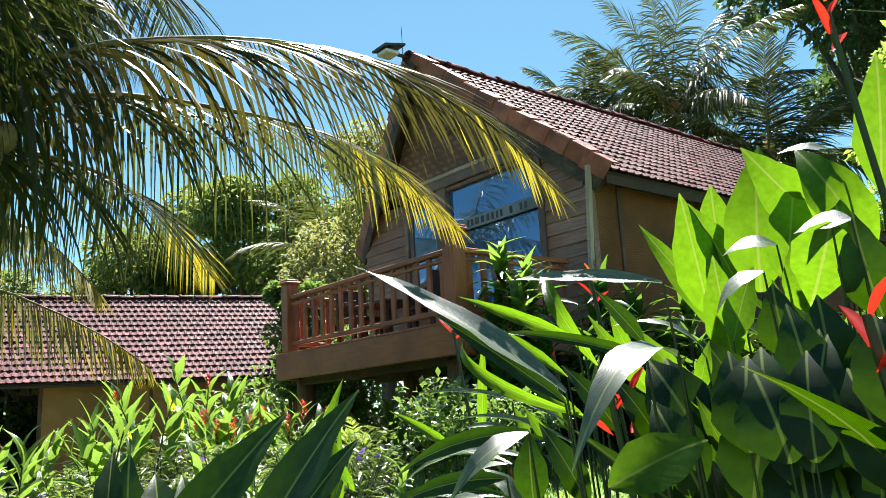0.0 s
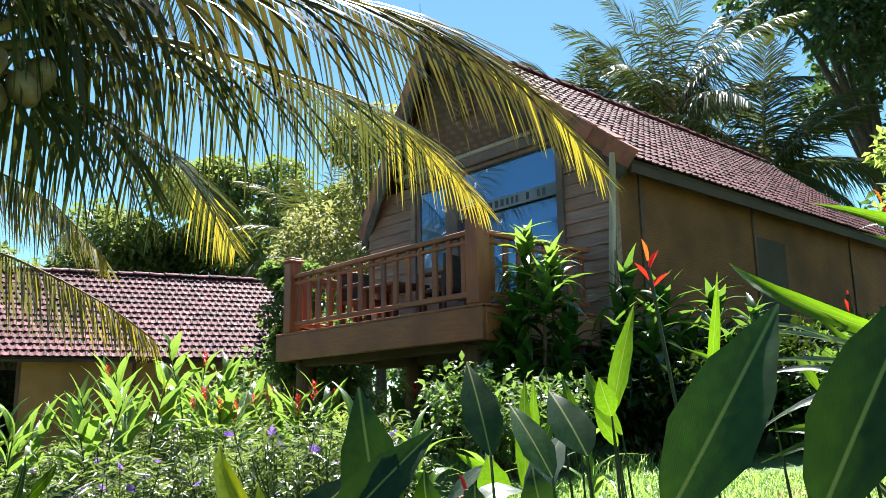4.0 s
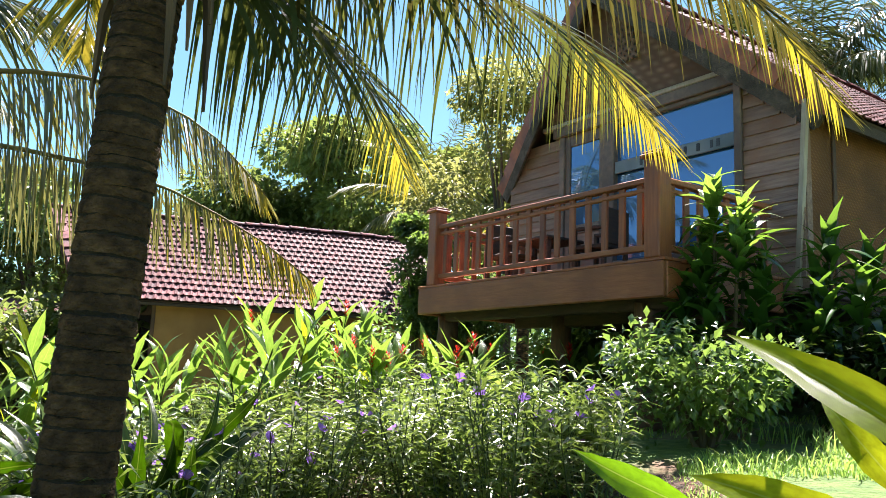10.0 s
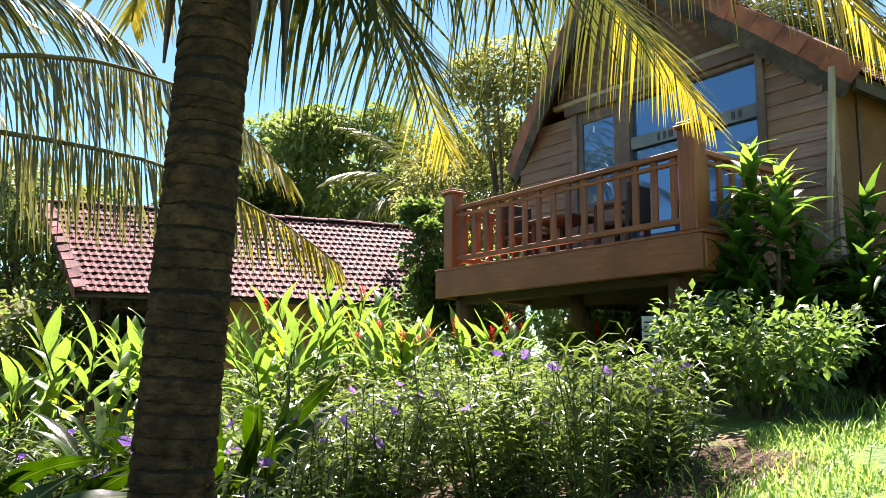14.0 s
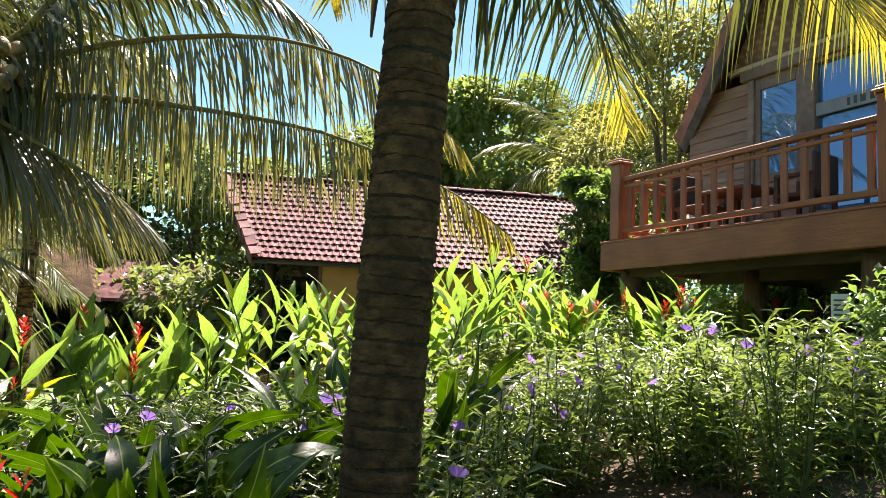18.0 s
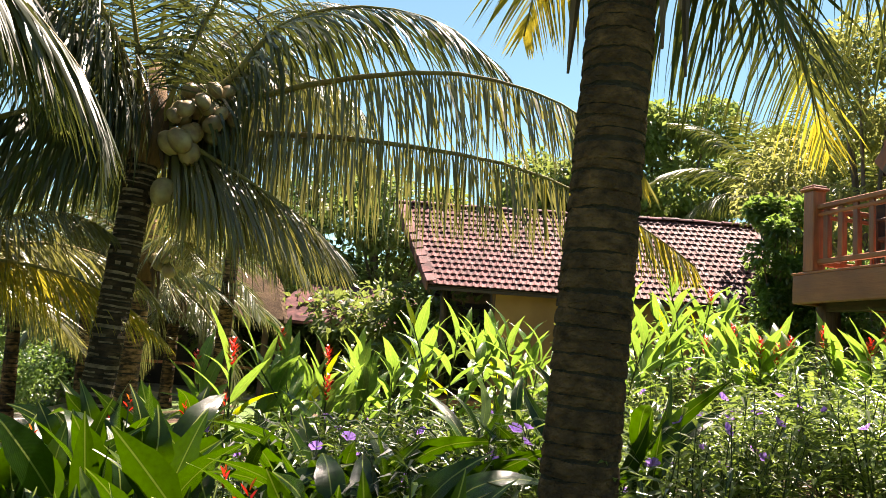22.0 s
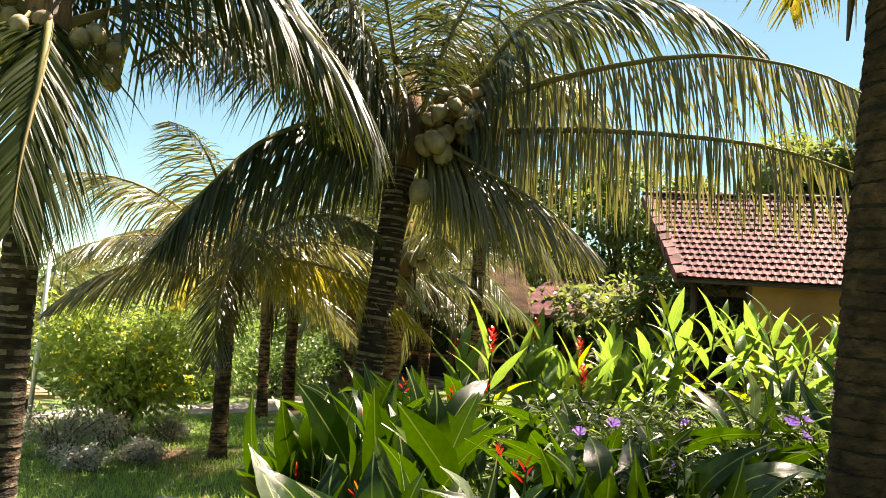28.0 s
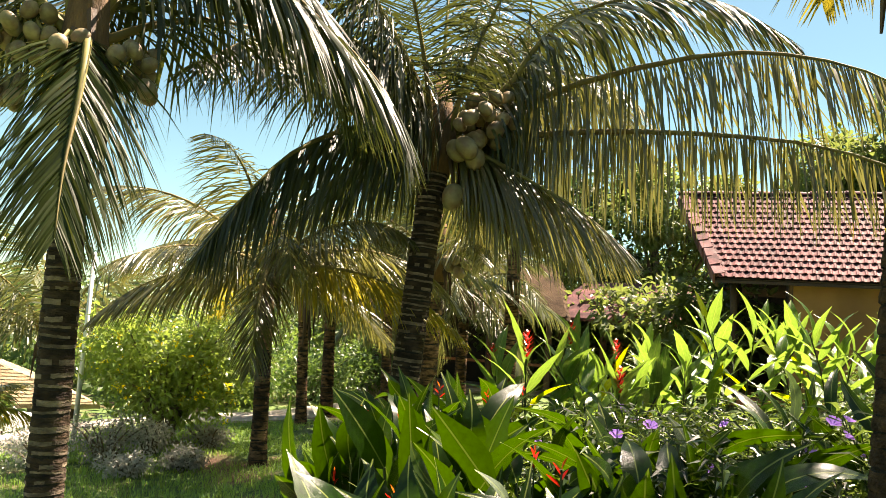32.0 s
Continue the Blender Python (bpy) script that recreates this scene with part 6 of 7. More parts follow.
for gx in [2.0 + 0.42 * i for i in range(11)]:
    for gy in [-5.9 + 0.44 * j for j in range(11)]:
        x, y = gx + rb.uniform(-0.16, 0.16), gy + rb.uniform(-0.16, 0.16)
        if x > 4.65 - 0.68 * (max(y, -3.0) + 1.18) or x > 5.6 or (x > 4.3 and -4.3 < y < -3.5 + 0.5 * (x - 3.97)) or (x - 5.17) ** 2 + (y + 4.99) ** 2 < 0.12 or (x > 4.7 and y < -5.0) or (x < 3.6 and y > -3.0 and rb.random() < 0.3):
            continue
        k += 1
        near = x > 3.6
        top = 1.72 if (x > 4.2 and y > -3.2) else 1.44 if (y > -4.2 and near) else 1.22
        # Most clumps near the palm take the leaf copy darkened for shade.
        ruellia(x, y, max(0.5, min(0.95, top - ground_z(x, y) + rb.uniform(-0.12, 0.1))), 400 + k, "ruellia" if (y > -4.9 or rb.random() < 0.2) else "ruellia_shaded", 15 if near else 12, rb.choice((1, 2, 3, 4)) if near else rb.choice((0, 1, 2)))
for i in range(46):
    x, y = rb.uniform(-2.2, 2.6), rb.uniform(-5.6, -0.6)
    ruellia(x, y, rb.uniform(0.55, 0.85), 600 + i, "ruellia" if i % 3 or y > -4 else "ruellia_shaded", 12, rb.choice((0, 0, 1, 1)), 0.13)

# heliconia bed at the front
for i, (gx, gy, gh, gn) in enumerate(((4.25, -6.2, 1.05, 15), (4.0, -6.65, 1.1, 15), (3.5, -7.05, 1.0, 14), (3.1, -6.6, 1.15, 15), (4.5, -5.75, 0.95, 12), (3.35, -7.2, 0.7, 11), (2.4, -6.9, 0.95, 13), (3.8, -5.6, 1.0, 12), (2.2, -6.4, 1.1, 13), (4.6, -6.75, 0.8, 10), (1.6, -6.95, 0.8, 12), (2.6, -7.15, 0.6, 10), (4.75, -5.5, 0.95, 12), (4.95, -6.3, 0.9, 12), (4.3, -5.3, 1.0, 10))):
    heliconia(gx, gy, gh, 0.42, gn, 300 + i, flowers=(1, 2, 1, 2, 0, 1, 1, 0, 2, 1, 1, 1, 0, 1, 0)[i], leaf=(0.44, 0.72), width=0.145, upright=1.05)
heliconia(4.35, -4.4, 1.2, 0.34, 20, 331, leaf=(0.45, 0.75), width=0.075, upright=0.9, label="leafy clump with arching strap leaves beside a palm trunk")
heliconia(3.3, -4.6, 1.2, 0.34, 12, 332, leaf=(0.4, 0.6), width=0.08, upright=0.8)
heliconia(6.0, -5.75, 0.9, 0.3, 9, 333, leaf=(0.3, 0.5), width=0.09)

# ---- heliconias close to the path ----
def fore_leaf(parent, key, base, tip, width, sag, face):
    """A leaf with its stalk down to the foot of its plant."""
    o = parent.matrix_basis.translation
    b, t = Vector(base), Vector(tip)
    place_leaf(parent, key, base, tip, width, sag, 0, face)
    d = (t - b).normalized()
    foot = Vector((b.x * 0.82 + o.x * 0.18, b.y * 0.82 + o.y * 0.18, 0))
    foot.z = ground_z(foot.x, foot.y)
    s = Shape()
    s.tube(spline([foot - o, foot.lerp(b, 0.55) - o + Vector((-d.x, -d.y, 0)) * 0.04, b - o], 8), [0.0042, 0.004, 0.0038, 0.0036, 0.0032, 0.0028, 0.0022, 0.0012], 6)
    part("leaf_stalk", s, M["stem_green"], parent)


def fore_plant(x, y, label):
    return thing("heliconia", x, y, ground_z(x, y), label, "plant", "heliconia clumps")


fore = fore_plant(9.35, -3.8, "sunlit heliconia with broad glowing green leaves beside the path")
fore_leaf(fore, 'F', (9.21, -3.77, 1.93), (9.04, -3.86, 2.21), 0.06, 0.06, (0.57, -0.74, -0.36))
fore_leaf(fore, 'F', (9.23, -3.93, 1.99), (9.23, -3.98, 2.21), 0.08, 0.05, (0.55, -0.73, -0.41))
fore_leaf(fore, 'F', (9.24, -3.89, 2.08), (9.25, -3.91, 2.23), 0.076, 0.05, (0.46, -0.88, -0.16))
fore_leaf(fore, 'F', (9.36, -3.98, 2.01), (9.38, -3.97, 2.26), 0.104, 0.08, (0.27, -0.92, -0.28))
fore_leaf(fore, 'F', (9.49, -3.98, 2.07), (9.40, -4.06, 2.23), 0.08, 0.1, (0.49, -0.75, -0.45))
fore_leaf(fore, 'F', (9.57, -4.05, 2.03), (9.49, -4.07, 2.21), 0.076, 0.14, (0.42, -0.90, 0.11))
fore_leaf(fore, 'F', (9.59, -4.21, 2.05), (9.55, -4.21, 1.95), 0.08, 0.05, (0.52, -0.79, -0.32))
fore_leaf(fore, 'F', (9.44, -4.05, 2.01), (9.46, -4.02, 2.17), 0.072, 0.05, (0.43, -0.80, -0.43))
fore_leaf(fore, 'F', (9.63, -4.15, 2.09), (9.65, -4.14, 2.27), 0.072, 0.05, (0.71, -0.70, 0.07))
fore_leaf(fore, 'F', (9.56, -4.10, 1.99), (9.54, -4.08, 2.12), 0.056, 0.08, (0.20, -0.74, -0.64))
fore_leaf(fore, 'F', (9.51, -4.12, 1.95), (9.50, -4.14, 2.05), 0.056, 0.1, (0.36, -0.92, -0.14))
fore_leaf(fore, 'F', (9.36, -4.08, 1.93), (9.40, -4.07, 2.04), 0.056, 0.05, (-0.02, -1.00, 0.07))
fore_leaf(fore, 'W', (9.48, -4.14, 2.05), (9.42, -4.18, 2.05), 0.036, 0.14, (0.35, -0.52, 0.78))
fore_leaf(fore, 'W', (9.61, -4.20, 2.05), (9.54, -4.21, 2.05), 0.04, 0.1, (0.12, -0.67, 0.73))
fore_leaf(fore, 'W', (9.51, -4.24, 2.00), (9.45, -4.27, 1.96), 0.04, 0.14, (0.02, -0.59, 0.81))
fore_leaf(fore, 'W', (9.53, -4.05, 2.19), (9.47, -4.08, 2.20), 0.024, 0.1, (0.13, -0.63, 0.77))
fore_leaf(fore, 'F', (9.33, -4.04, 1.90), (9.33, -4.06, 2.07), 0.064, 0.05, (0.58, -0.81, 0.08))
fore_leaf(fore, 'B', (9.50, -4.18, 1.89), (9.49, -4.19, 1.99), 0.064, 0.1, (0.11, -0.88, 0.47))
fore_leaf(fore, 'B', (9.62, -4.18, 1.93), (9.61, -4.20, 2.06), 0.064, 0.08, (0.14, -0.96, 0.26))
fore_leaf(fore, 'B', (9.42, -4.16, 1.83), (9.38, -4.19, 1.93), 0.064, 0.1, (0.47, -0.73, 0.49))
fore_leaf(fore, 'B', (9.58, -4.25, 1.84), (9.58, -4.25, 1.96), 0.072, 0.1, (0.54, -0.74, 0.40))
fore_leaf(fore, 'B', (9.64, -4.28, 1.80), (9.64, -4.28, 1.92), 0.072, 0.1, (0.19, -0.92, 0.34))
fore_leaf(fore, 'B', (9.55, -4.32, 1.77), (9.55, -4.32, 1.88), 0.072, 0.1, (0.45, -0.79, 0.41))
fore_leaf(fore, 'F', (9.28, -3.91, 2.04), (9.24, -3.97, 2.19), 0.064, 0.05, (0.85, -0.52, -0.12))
fore = fore_plant(9.3, -4.1, "heliconia with long arching silvery leaves beside the path")
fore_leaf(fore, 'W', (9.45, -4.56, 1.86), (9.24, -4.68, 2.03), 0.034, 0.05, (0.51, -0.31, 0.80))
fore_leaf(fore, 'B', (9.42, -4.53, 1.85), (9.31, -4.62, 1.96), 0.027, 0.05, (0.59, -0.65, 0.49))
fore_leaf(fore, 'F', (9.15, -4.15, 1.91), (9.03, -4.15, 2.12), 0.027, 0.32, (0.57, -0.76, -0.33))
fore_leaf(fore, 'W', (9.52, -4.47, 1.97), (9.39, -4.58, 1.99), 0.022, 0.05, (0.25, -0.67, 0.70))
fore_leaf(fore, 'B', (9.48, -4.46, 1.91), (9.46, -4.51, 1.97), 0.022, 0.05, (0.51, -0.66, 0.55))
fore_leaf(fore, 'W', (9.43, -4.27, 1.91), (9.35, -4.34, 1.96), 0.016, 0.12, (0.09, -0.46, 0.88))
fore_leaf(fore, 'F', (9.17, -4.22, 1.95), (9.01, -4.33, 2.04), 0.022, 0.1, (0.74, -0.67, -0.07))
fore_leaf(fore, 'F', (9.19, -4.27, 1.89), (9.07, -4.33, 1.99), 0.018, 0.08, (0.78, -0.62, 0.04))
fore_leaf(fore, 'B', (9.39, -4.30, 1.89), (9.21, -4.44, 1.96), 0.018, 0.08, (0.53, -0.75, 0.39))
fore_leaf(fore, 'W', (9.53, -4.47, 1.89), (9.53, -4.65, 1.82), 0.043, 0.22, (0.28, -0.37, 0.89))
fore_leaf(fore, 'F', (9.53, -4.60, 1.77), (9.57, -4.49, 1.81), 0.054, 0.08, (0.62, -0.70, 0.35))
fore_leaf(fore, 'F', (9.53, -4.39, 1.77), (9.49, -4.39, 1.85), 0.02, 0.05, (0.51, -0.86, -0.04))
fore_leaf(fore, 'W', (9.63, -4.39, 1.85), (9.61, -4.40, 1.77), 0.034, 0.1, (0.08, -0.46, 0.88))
fore_leaf(fore, 'F', (9.35, -4.27, 1.85), (9.29, -4.33, 1.97), 0.027, 0.08, (0.52, -0.84, -0.11))
fore_leaf(fore, 'F', (9.37, -4.19, 1.84), (9.30, -4.25, 1.96), 0.027, 0.08, (0.37, -0.86, 0.35))
fore_leaf(fore, 'B', (9.37, -4.38, 1.81), (9.32, -4.42, 1.90), 0.031, 0.1, (0.55, -0.68, 0.50))
fore_leaf(fore, 'B', (9.44, -4.39, 1.79), (9.40, -4.42, 1.88), 0.036, 0.1, (0.64, -0.60, 0.49))
fore_leaf(fore, 'B', (9.49, -4.42, 1.74), (9.47, -4.42, 1.84), 0.036, 0.1, (0.35, -0.73, 0.58))
fore_leaf(fore, 'B', (9.37, -4.45, 1.73), (9.33, -4.48, 1.83), 0.036, 0.1, (0.70, -0.57, 0.42))
fore_leaf(fore, 'B', (9.36, -4.53, 1.74), (9.36, -4.53, 1.82), 0.04, 0.1, (0.50, -0.66, 0.56))
fore_leaf(fore, 'B', (9.54, -4.39, 1.73), (9.53, -4.39, 1.81), 0.036, 0.1, (0.24, -0.82, 0.52))
fore_leaf(fore, 'F', (9.42, -4.28, 1.85), (9.44, -4.27, 1.92), 0.022, 0.06, (0.60, -0.78, 0.15))
fore_leaf(fore, 'F', (9.30, -4.24, 1.90), (9.28, -4.27, 1.98), 0.022, 0.06, (0.40, -0.89, -0.23))
fore_leaf(fore, 'F', (9.51, -4.37, 1.80), (9.47, -4.39, 1.85), 0.022, 0.06, (0.19, -0.96, -0.21))
fore_leaf(fore, 'W', (9.45, -4.53, 1.71), (9.44, -4.53, 1.75), 0.018, 0.1, (0.16, -0.50, 0.85))
fore_leaf(fore, 'F', (9.49, -4.29, 1.81), (9.48, -4.30, 1.85), 0.018, 0.05, (0.71, -0.59, 0.38))
# Added leaves in the dark copy, standing for the clump's inner shade.
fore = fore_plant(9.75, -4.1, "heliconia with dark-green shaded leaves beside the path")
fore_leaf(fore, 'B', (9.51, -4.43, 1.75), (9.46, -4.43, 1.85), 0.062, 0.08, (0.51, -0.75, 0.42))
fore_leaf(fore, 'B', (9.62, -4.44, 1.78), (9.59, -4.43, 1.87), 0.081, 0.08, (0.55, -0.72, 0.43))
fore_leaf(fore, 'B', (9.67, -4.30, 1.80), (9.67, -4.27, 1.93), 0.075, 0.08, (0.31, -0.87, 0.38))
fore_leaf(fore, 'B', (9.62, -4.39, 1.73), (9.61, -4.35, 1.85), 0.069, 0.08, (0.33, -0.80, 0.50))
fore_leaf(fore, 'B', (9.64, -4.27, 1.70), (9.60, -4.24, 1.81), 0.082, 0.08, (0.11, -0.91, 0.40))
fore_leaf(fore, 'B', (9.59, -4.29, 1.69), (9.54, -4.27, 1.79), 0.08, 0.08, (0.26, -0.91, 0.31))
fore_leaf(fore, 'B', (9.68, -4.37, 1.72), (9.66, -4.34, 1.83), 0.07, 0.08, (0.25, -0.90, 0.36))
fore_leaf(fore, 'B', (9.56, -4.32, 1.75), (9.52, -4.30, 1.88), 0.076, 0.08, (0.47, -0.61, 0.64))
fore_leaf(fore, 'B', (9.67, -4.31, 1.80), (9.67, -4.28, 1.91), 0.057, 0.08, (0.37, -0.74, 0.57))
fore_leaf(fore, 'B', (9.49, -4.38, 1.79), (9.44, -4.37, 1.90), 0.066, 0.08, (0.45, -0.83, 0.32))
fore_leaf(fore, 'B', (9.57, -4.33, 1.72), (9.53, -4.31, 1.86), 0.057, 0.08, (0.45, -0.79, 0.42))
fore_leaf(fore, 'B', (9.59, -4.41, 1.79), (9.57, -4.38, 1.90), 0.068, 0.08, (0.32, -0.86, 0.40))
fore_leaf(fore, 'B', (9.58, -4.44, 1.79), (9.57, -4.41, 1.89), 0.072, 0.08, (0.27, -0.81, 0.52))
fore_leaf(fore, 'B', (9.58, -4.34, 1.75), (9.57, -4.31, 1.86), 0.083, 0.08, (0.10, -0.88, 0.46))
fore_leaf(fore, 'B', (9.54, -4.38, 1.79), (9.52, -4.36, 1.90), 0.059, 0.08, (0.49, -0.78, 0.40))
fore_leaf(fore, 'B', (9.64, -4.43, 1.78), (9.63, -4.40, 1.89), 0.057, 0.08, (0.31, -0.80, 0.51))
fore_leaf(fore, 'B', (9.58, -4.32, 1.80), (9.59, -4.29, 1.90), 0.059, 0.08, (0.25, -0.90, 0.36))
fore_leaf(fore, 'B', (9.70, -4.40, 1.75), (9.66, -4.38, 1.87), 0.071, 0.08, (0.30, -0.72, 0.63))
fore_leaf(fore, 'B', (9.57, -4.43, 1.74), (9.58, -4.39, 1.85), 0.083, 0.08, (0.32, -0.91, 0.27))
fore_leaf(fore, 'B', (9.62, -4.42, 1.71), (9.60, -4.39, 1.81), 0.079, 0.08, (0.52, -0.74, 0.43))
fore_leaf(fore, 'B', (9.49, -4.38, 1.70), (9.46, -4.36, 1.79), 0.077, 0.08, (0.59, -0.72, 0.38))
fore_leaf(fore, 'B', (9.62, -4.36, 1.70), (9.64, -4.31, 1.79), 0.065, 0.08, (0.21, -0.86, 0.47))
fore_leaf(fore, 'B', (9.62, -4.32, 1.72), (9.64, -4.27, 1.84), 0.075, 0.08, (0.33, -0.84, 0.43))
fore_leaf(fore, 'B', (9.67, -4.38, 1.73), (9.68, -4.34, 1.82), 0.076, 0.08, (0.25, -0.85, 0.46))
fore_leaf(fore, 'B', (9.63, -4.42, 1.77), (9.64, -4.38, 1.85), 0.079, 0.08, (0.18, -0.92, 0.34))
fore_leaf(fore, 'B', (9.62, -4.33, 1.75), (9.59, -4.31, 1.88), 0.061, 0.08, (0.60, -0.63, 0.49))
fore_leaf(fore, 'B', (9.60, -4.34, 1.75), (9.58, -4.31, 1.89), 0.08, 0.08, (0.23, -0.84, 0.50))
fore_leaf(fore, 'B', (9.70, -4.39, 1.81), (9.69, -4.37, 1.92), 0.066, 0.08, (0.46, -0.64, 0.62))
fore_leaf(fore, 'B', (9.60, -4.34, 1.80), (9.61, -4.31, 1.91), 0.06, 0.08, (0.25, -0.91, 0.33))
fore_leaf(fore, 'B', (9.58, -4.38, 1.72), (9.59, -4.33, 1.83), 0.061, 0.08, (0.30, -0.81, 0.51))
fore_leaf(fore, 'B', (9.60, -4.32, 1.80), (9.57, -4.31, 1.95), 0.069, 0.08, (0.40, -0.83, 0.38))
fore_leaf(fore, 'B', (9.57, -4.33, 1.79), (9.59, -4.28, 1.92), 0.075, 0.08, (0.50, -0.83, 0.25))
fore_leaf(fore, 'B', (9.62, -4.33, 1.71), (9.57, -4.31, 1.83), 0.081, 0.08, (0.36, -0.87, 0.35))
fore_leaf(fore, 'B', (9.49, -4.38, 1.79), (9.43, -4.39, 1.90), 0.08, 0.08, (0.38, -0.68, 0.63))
fore = fore_plant(8.95, -4.0, "heliconia with narrow arching leaves beside the path")
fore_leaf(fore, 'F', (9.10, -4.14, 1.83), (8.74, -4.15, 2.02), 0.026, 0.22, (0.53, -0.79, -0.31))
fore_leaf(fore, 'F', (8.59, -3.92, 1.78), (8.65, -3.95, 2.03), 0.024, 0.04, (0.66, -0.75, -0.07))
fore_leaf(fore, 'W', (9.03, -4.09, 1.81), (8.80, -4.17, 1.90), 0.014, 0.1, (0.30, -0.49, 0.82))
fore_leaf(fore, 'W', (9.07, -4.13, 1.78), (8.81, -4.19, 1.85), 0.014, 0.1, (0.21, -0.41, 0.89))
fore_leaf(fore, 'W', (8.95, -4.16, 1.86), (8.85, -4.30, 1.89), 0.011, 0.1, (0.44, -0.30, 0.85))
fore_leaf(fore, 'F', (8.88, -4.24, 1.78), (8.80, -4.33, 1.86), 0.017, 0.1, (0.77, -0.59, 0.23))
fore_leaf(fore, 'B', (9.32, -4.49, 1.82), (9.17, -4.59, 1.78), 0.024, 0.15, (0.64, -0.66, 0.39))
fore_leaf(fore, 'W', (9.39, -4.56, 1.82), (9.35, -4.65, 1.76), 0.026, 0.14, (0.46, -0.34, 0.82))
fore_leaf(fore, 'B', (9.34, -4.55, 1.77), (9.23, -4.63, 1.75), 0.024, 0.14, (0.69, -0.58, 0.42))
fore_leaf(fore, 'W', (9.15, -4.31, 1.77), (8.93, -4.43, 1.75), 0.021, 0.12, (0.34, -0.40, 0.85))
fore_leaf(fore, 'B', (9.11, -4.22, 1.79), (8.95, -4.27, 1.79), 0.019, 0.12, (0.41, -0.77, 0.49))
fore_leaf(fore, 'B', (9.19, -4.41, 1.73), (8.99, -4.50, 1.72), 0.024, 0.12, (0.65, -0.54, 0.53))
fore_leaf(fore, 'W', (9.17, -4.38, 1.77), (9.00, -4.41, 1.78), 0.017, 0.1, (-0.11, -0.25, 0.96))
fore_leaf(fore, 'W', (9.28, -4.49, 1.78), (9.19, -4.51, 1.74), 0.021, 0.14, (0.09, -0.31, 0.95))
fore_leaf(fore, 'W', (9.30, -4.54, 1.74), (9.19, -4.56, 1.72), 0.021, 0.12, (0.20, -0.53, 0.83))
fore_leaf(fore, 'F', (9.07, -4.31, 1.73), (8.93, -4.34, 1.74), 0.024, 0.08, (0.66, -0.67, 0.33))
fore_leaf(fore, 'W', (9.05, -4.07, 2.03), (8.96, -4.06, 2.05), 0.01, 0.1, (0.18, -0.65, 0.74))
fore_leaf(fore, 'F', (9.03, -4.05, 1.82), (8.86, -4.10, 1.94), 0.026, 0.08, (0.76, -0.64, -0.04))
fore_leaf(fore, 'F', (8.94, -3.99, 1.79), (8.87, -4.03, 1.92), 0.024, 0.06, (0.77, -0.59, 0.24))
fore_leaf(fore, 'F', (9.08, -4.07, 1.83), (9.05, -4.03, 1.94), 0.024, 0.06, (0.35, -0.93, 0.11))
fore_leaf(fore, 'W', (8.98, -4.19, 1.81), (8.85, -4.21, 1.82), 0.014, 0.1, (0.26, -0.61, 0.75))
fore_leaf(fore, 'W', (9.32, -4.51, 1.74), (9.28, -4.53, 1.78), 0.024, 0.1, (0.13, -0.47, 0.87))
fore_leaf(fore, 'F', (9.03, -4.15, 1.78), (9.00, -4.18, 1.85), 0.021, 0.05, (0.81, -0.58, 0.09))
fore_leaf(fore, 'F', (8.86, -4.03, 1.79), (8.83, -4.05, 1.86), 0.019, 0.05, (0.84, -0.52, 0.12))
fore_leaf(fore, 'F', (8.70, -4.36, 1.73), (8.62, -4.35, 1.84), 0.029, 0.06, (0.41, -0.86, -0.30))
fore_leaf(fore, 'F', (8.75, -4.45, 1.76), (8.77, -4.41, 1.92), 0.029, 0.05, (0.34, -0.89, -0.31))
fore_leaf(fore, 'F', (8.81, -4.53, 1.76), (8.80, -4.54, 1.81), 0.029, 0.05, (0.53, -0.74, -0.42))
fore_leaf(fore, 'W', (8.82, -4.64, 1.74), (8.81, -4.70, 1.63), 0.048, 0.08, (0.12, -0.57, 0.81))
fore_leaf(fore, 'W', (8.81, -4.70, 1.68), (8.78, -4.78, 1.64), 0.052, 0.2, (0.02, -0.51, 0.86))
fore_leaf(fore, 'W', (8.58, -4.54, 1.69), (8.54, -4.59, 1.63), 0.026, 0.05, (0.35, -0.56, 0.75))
fore_leaf(fore, 'F', (8.32, -4.14, 1.65), (8.32, -4.14, 1.84), 0.024, 0.05, (0.61, -0.78, -0.08))
fore_leaf(fore, 'B', (8.37, -4.20, 1.64), (8.40, -4.16, 1.78), 0.026, 0.05, (0.48, -0.66, 0.57))
fore_leaf(fore, 'F', (8.66, -4.32, 1.71), (8.63, -4.34, 1.78), 0.024, 0.05, (0.31, -0.95, -0.07))
fore_leaf(fore, 'B', (8.87, -4.73, 1.65), (8.85, -4.73, 1.71), 0.043, 0.1, (0.27, -0.88, 0.39))
fore_leaf(fore, 'B', (8.80, -4.76, 1.63), (8.79, -4.76, 1.69), 0.043, 0.1, (0.41, -0.83, 0.37))
# Dark copies here put shade into the leaf colour.
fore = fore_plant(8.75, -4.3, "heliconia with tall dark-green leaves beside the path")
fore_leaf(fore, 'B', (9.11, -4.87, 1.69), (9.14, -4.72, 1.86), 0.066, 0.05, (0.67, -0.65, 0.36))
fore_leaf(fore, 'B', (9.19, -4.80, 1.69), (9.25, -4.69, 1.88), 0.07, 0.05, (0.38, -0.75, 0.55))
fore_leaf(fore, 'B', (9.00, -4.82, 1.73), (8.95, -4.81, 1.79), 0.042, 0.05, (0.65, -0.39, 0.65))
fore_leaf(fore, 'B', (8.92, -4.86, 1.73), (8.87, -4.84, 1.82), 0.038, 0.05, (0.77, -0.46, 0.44))
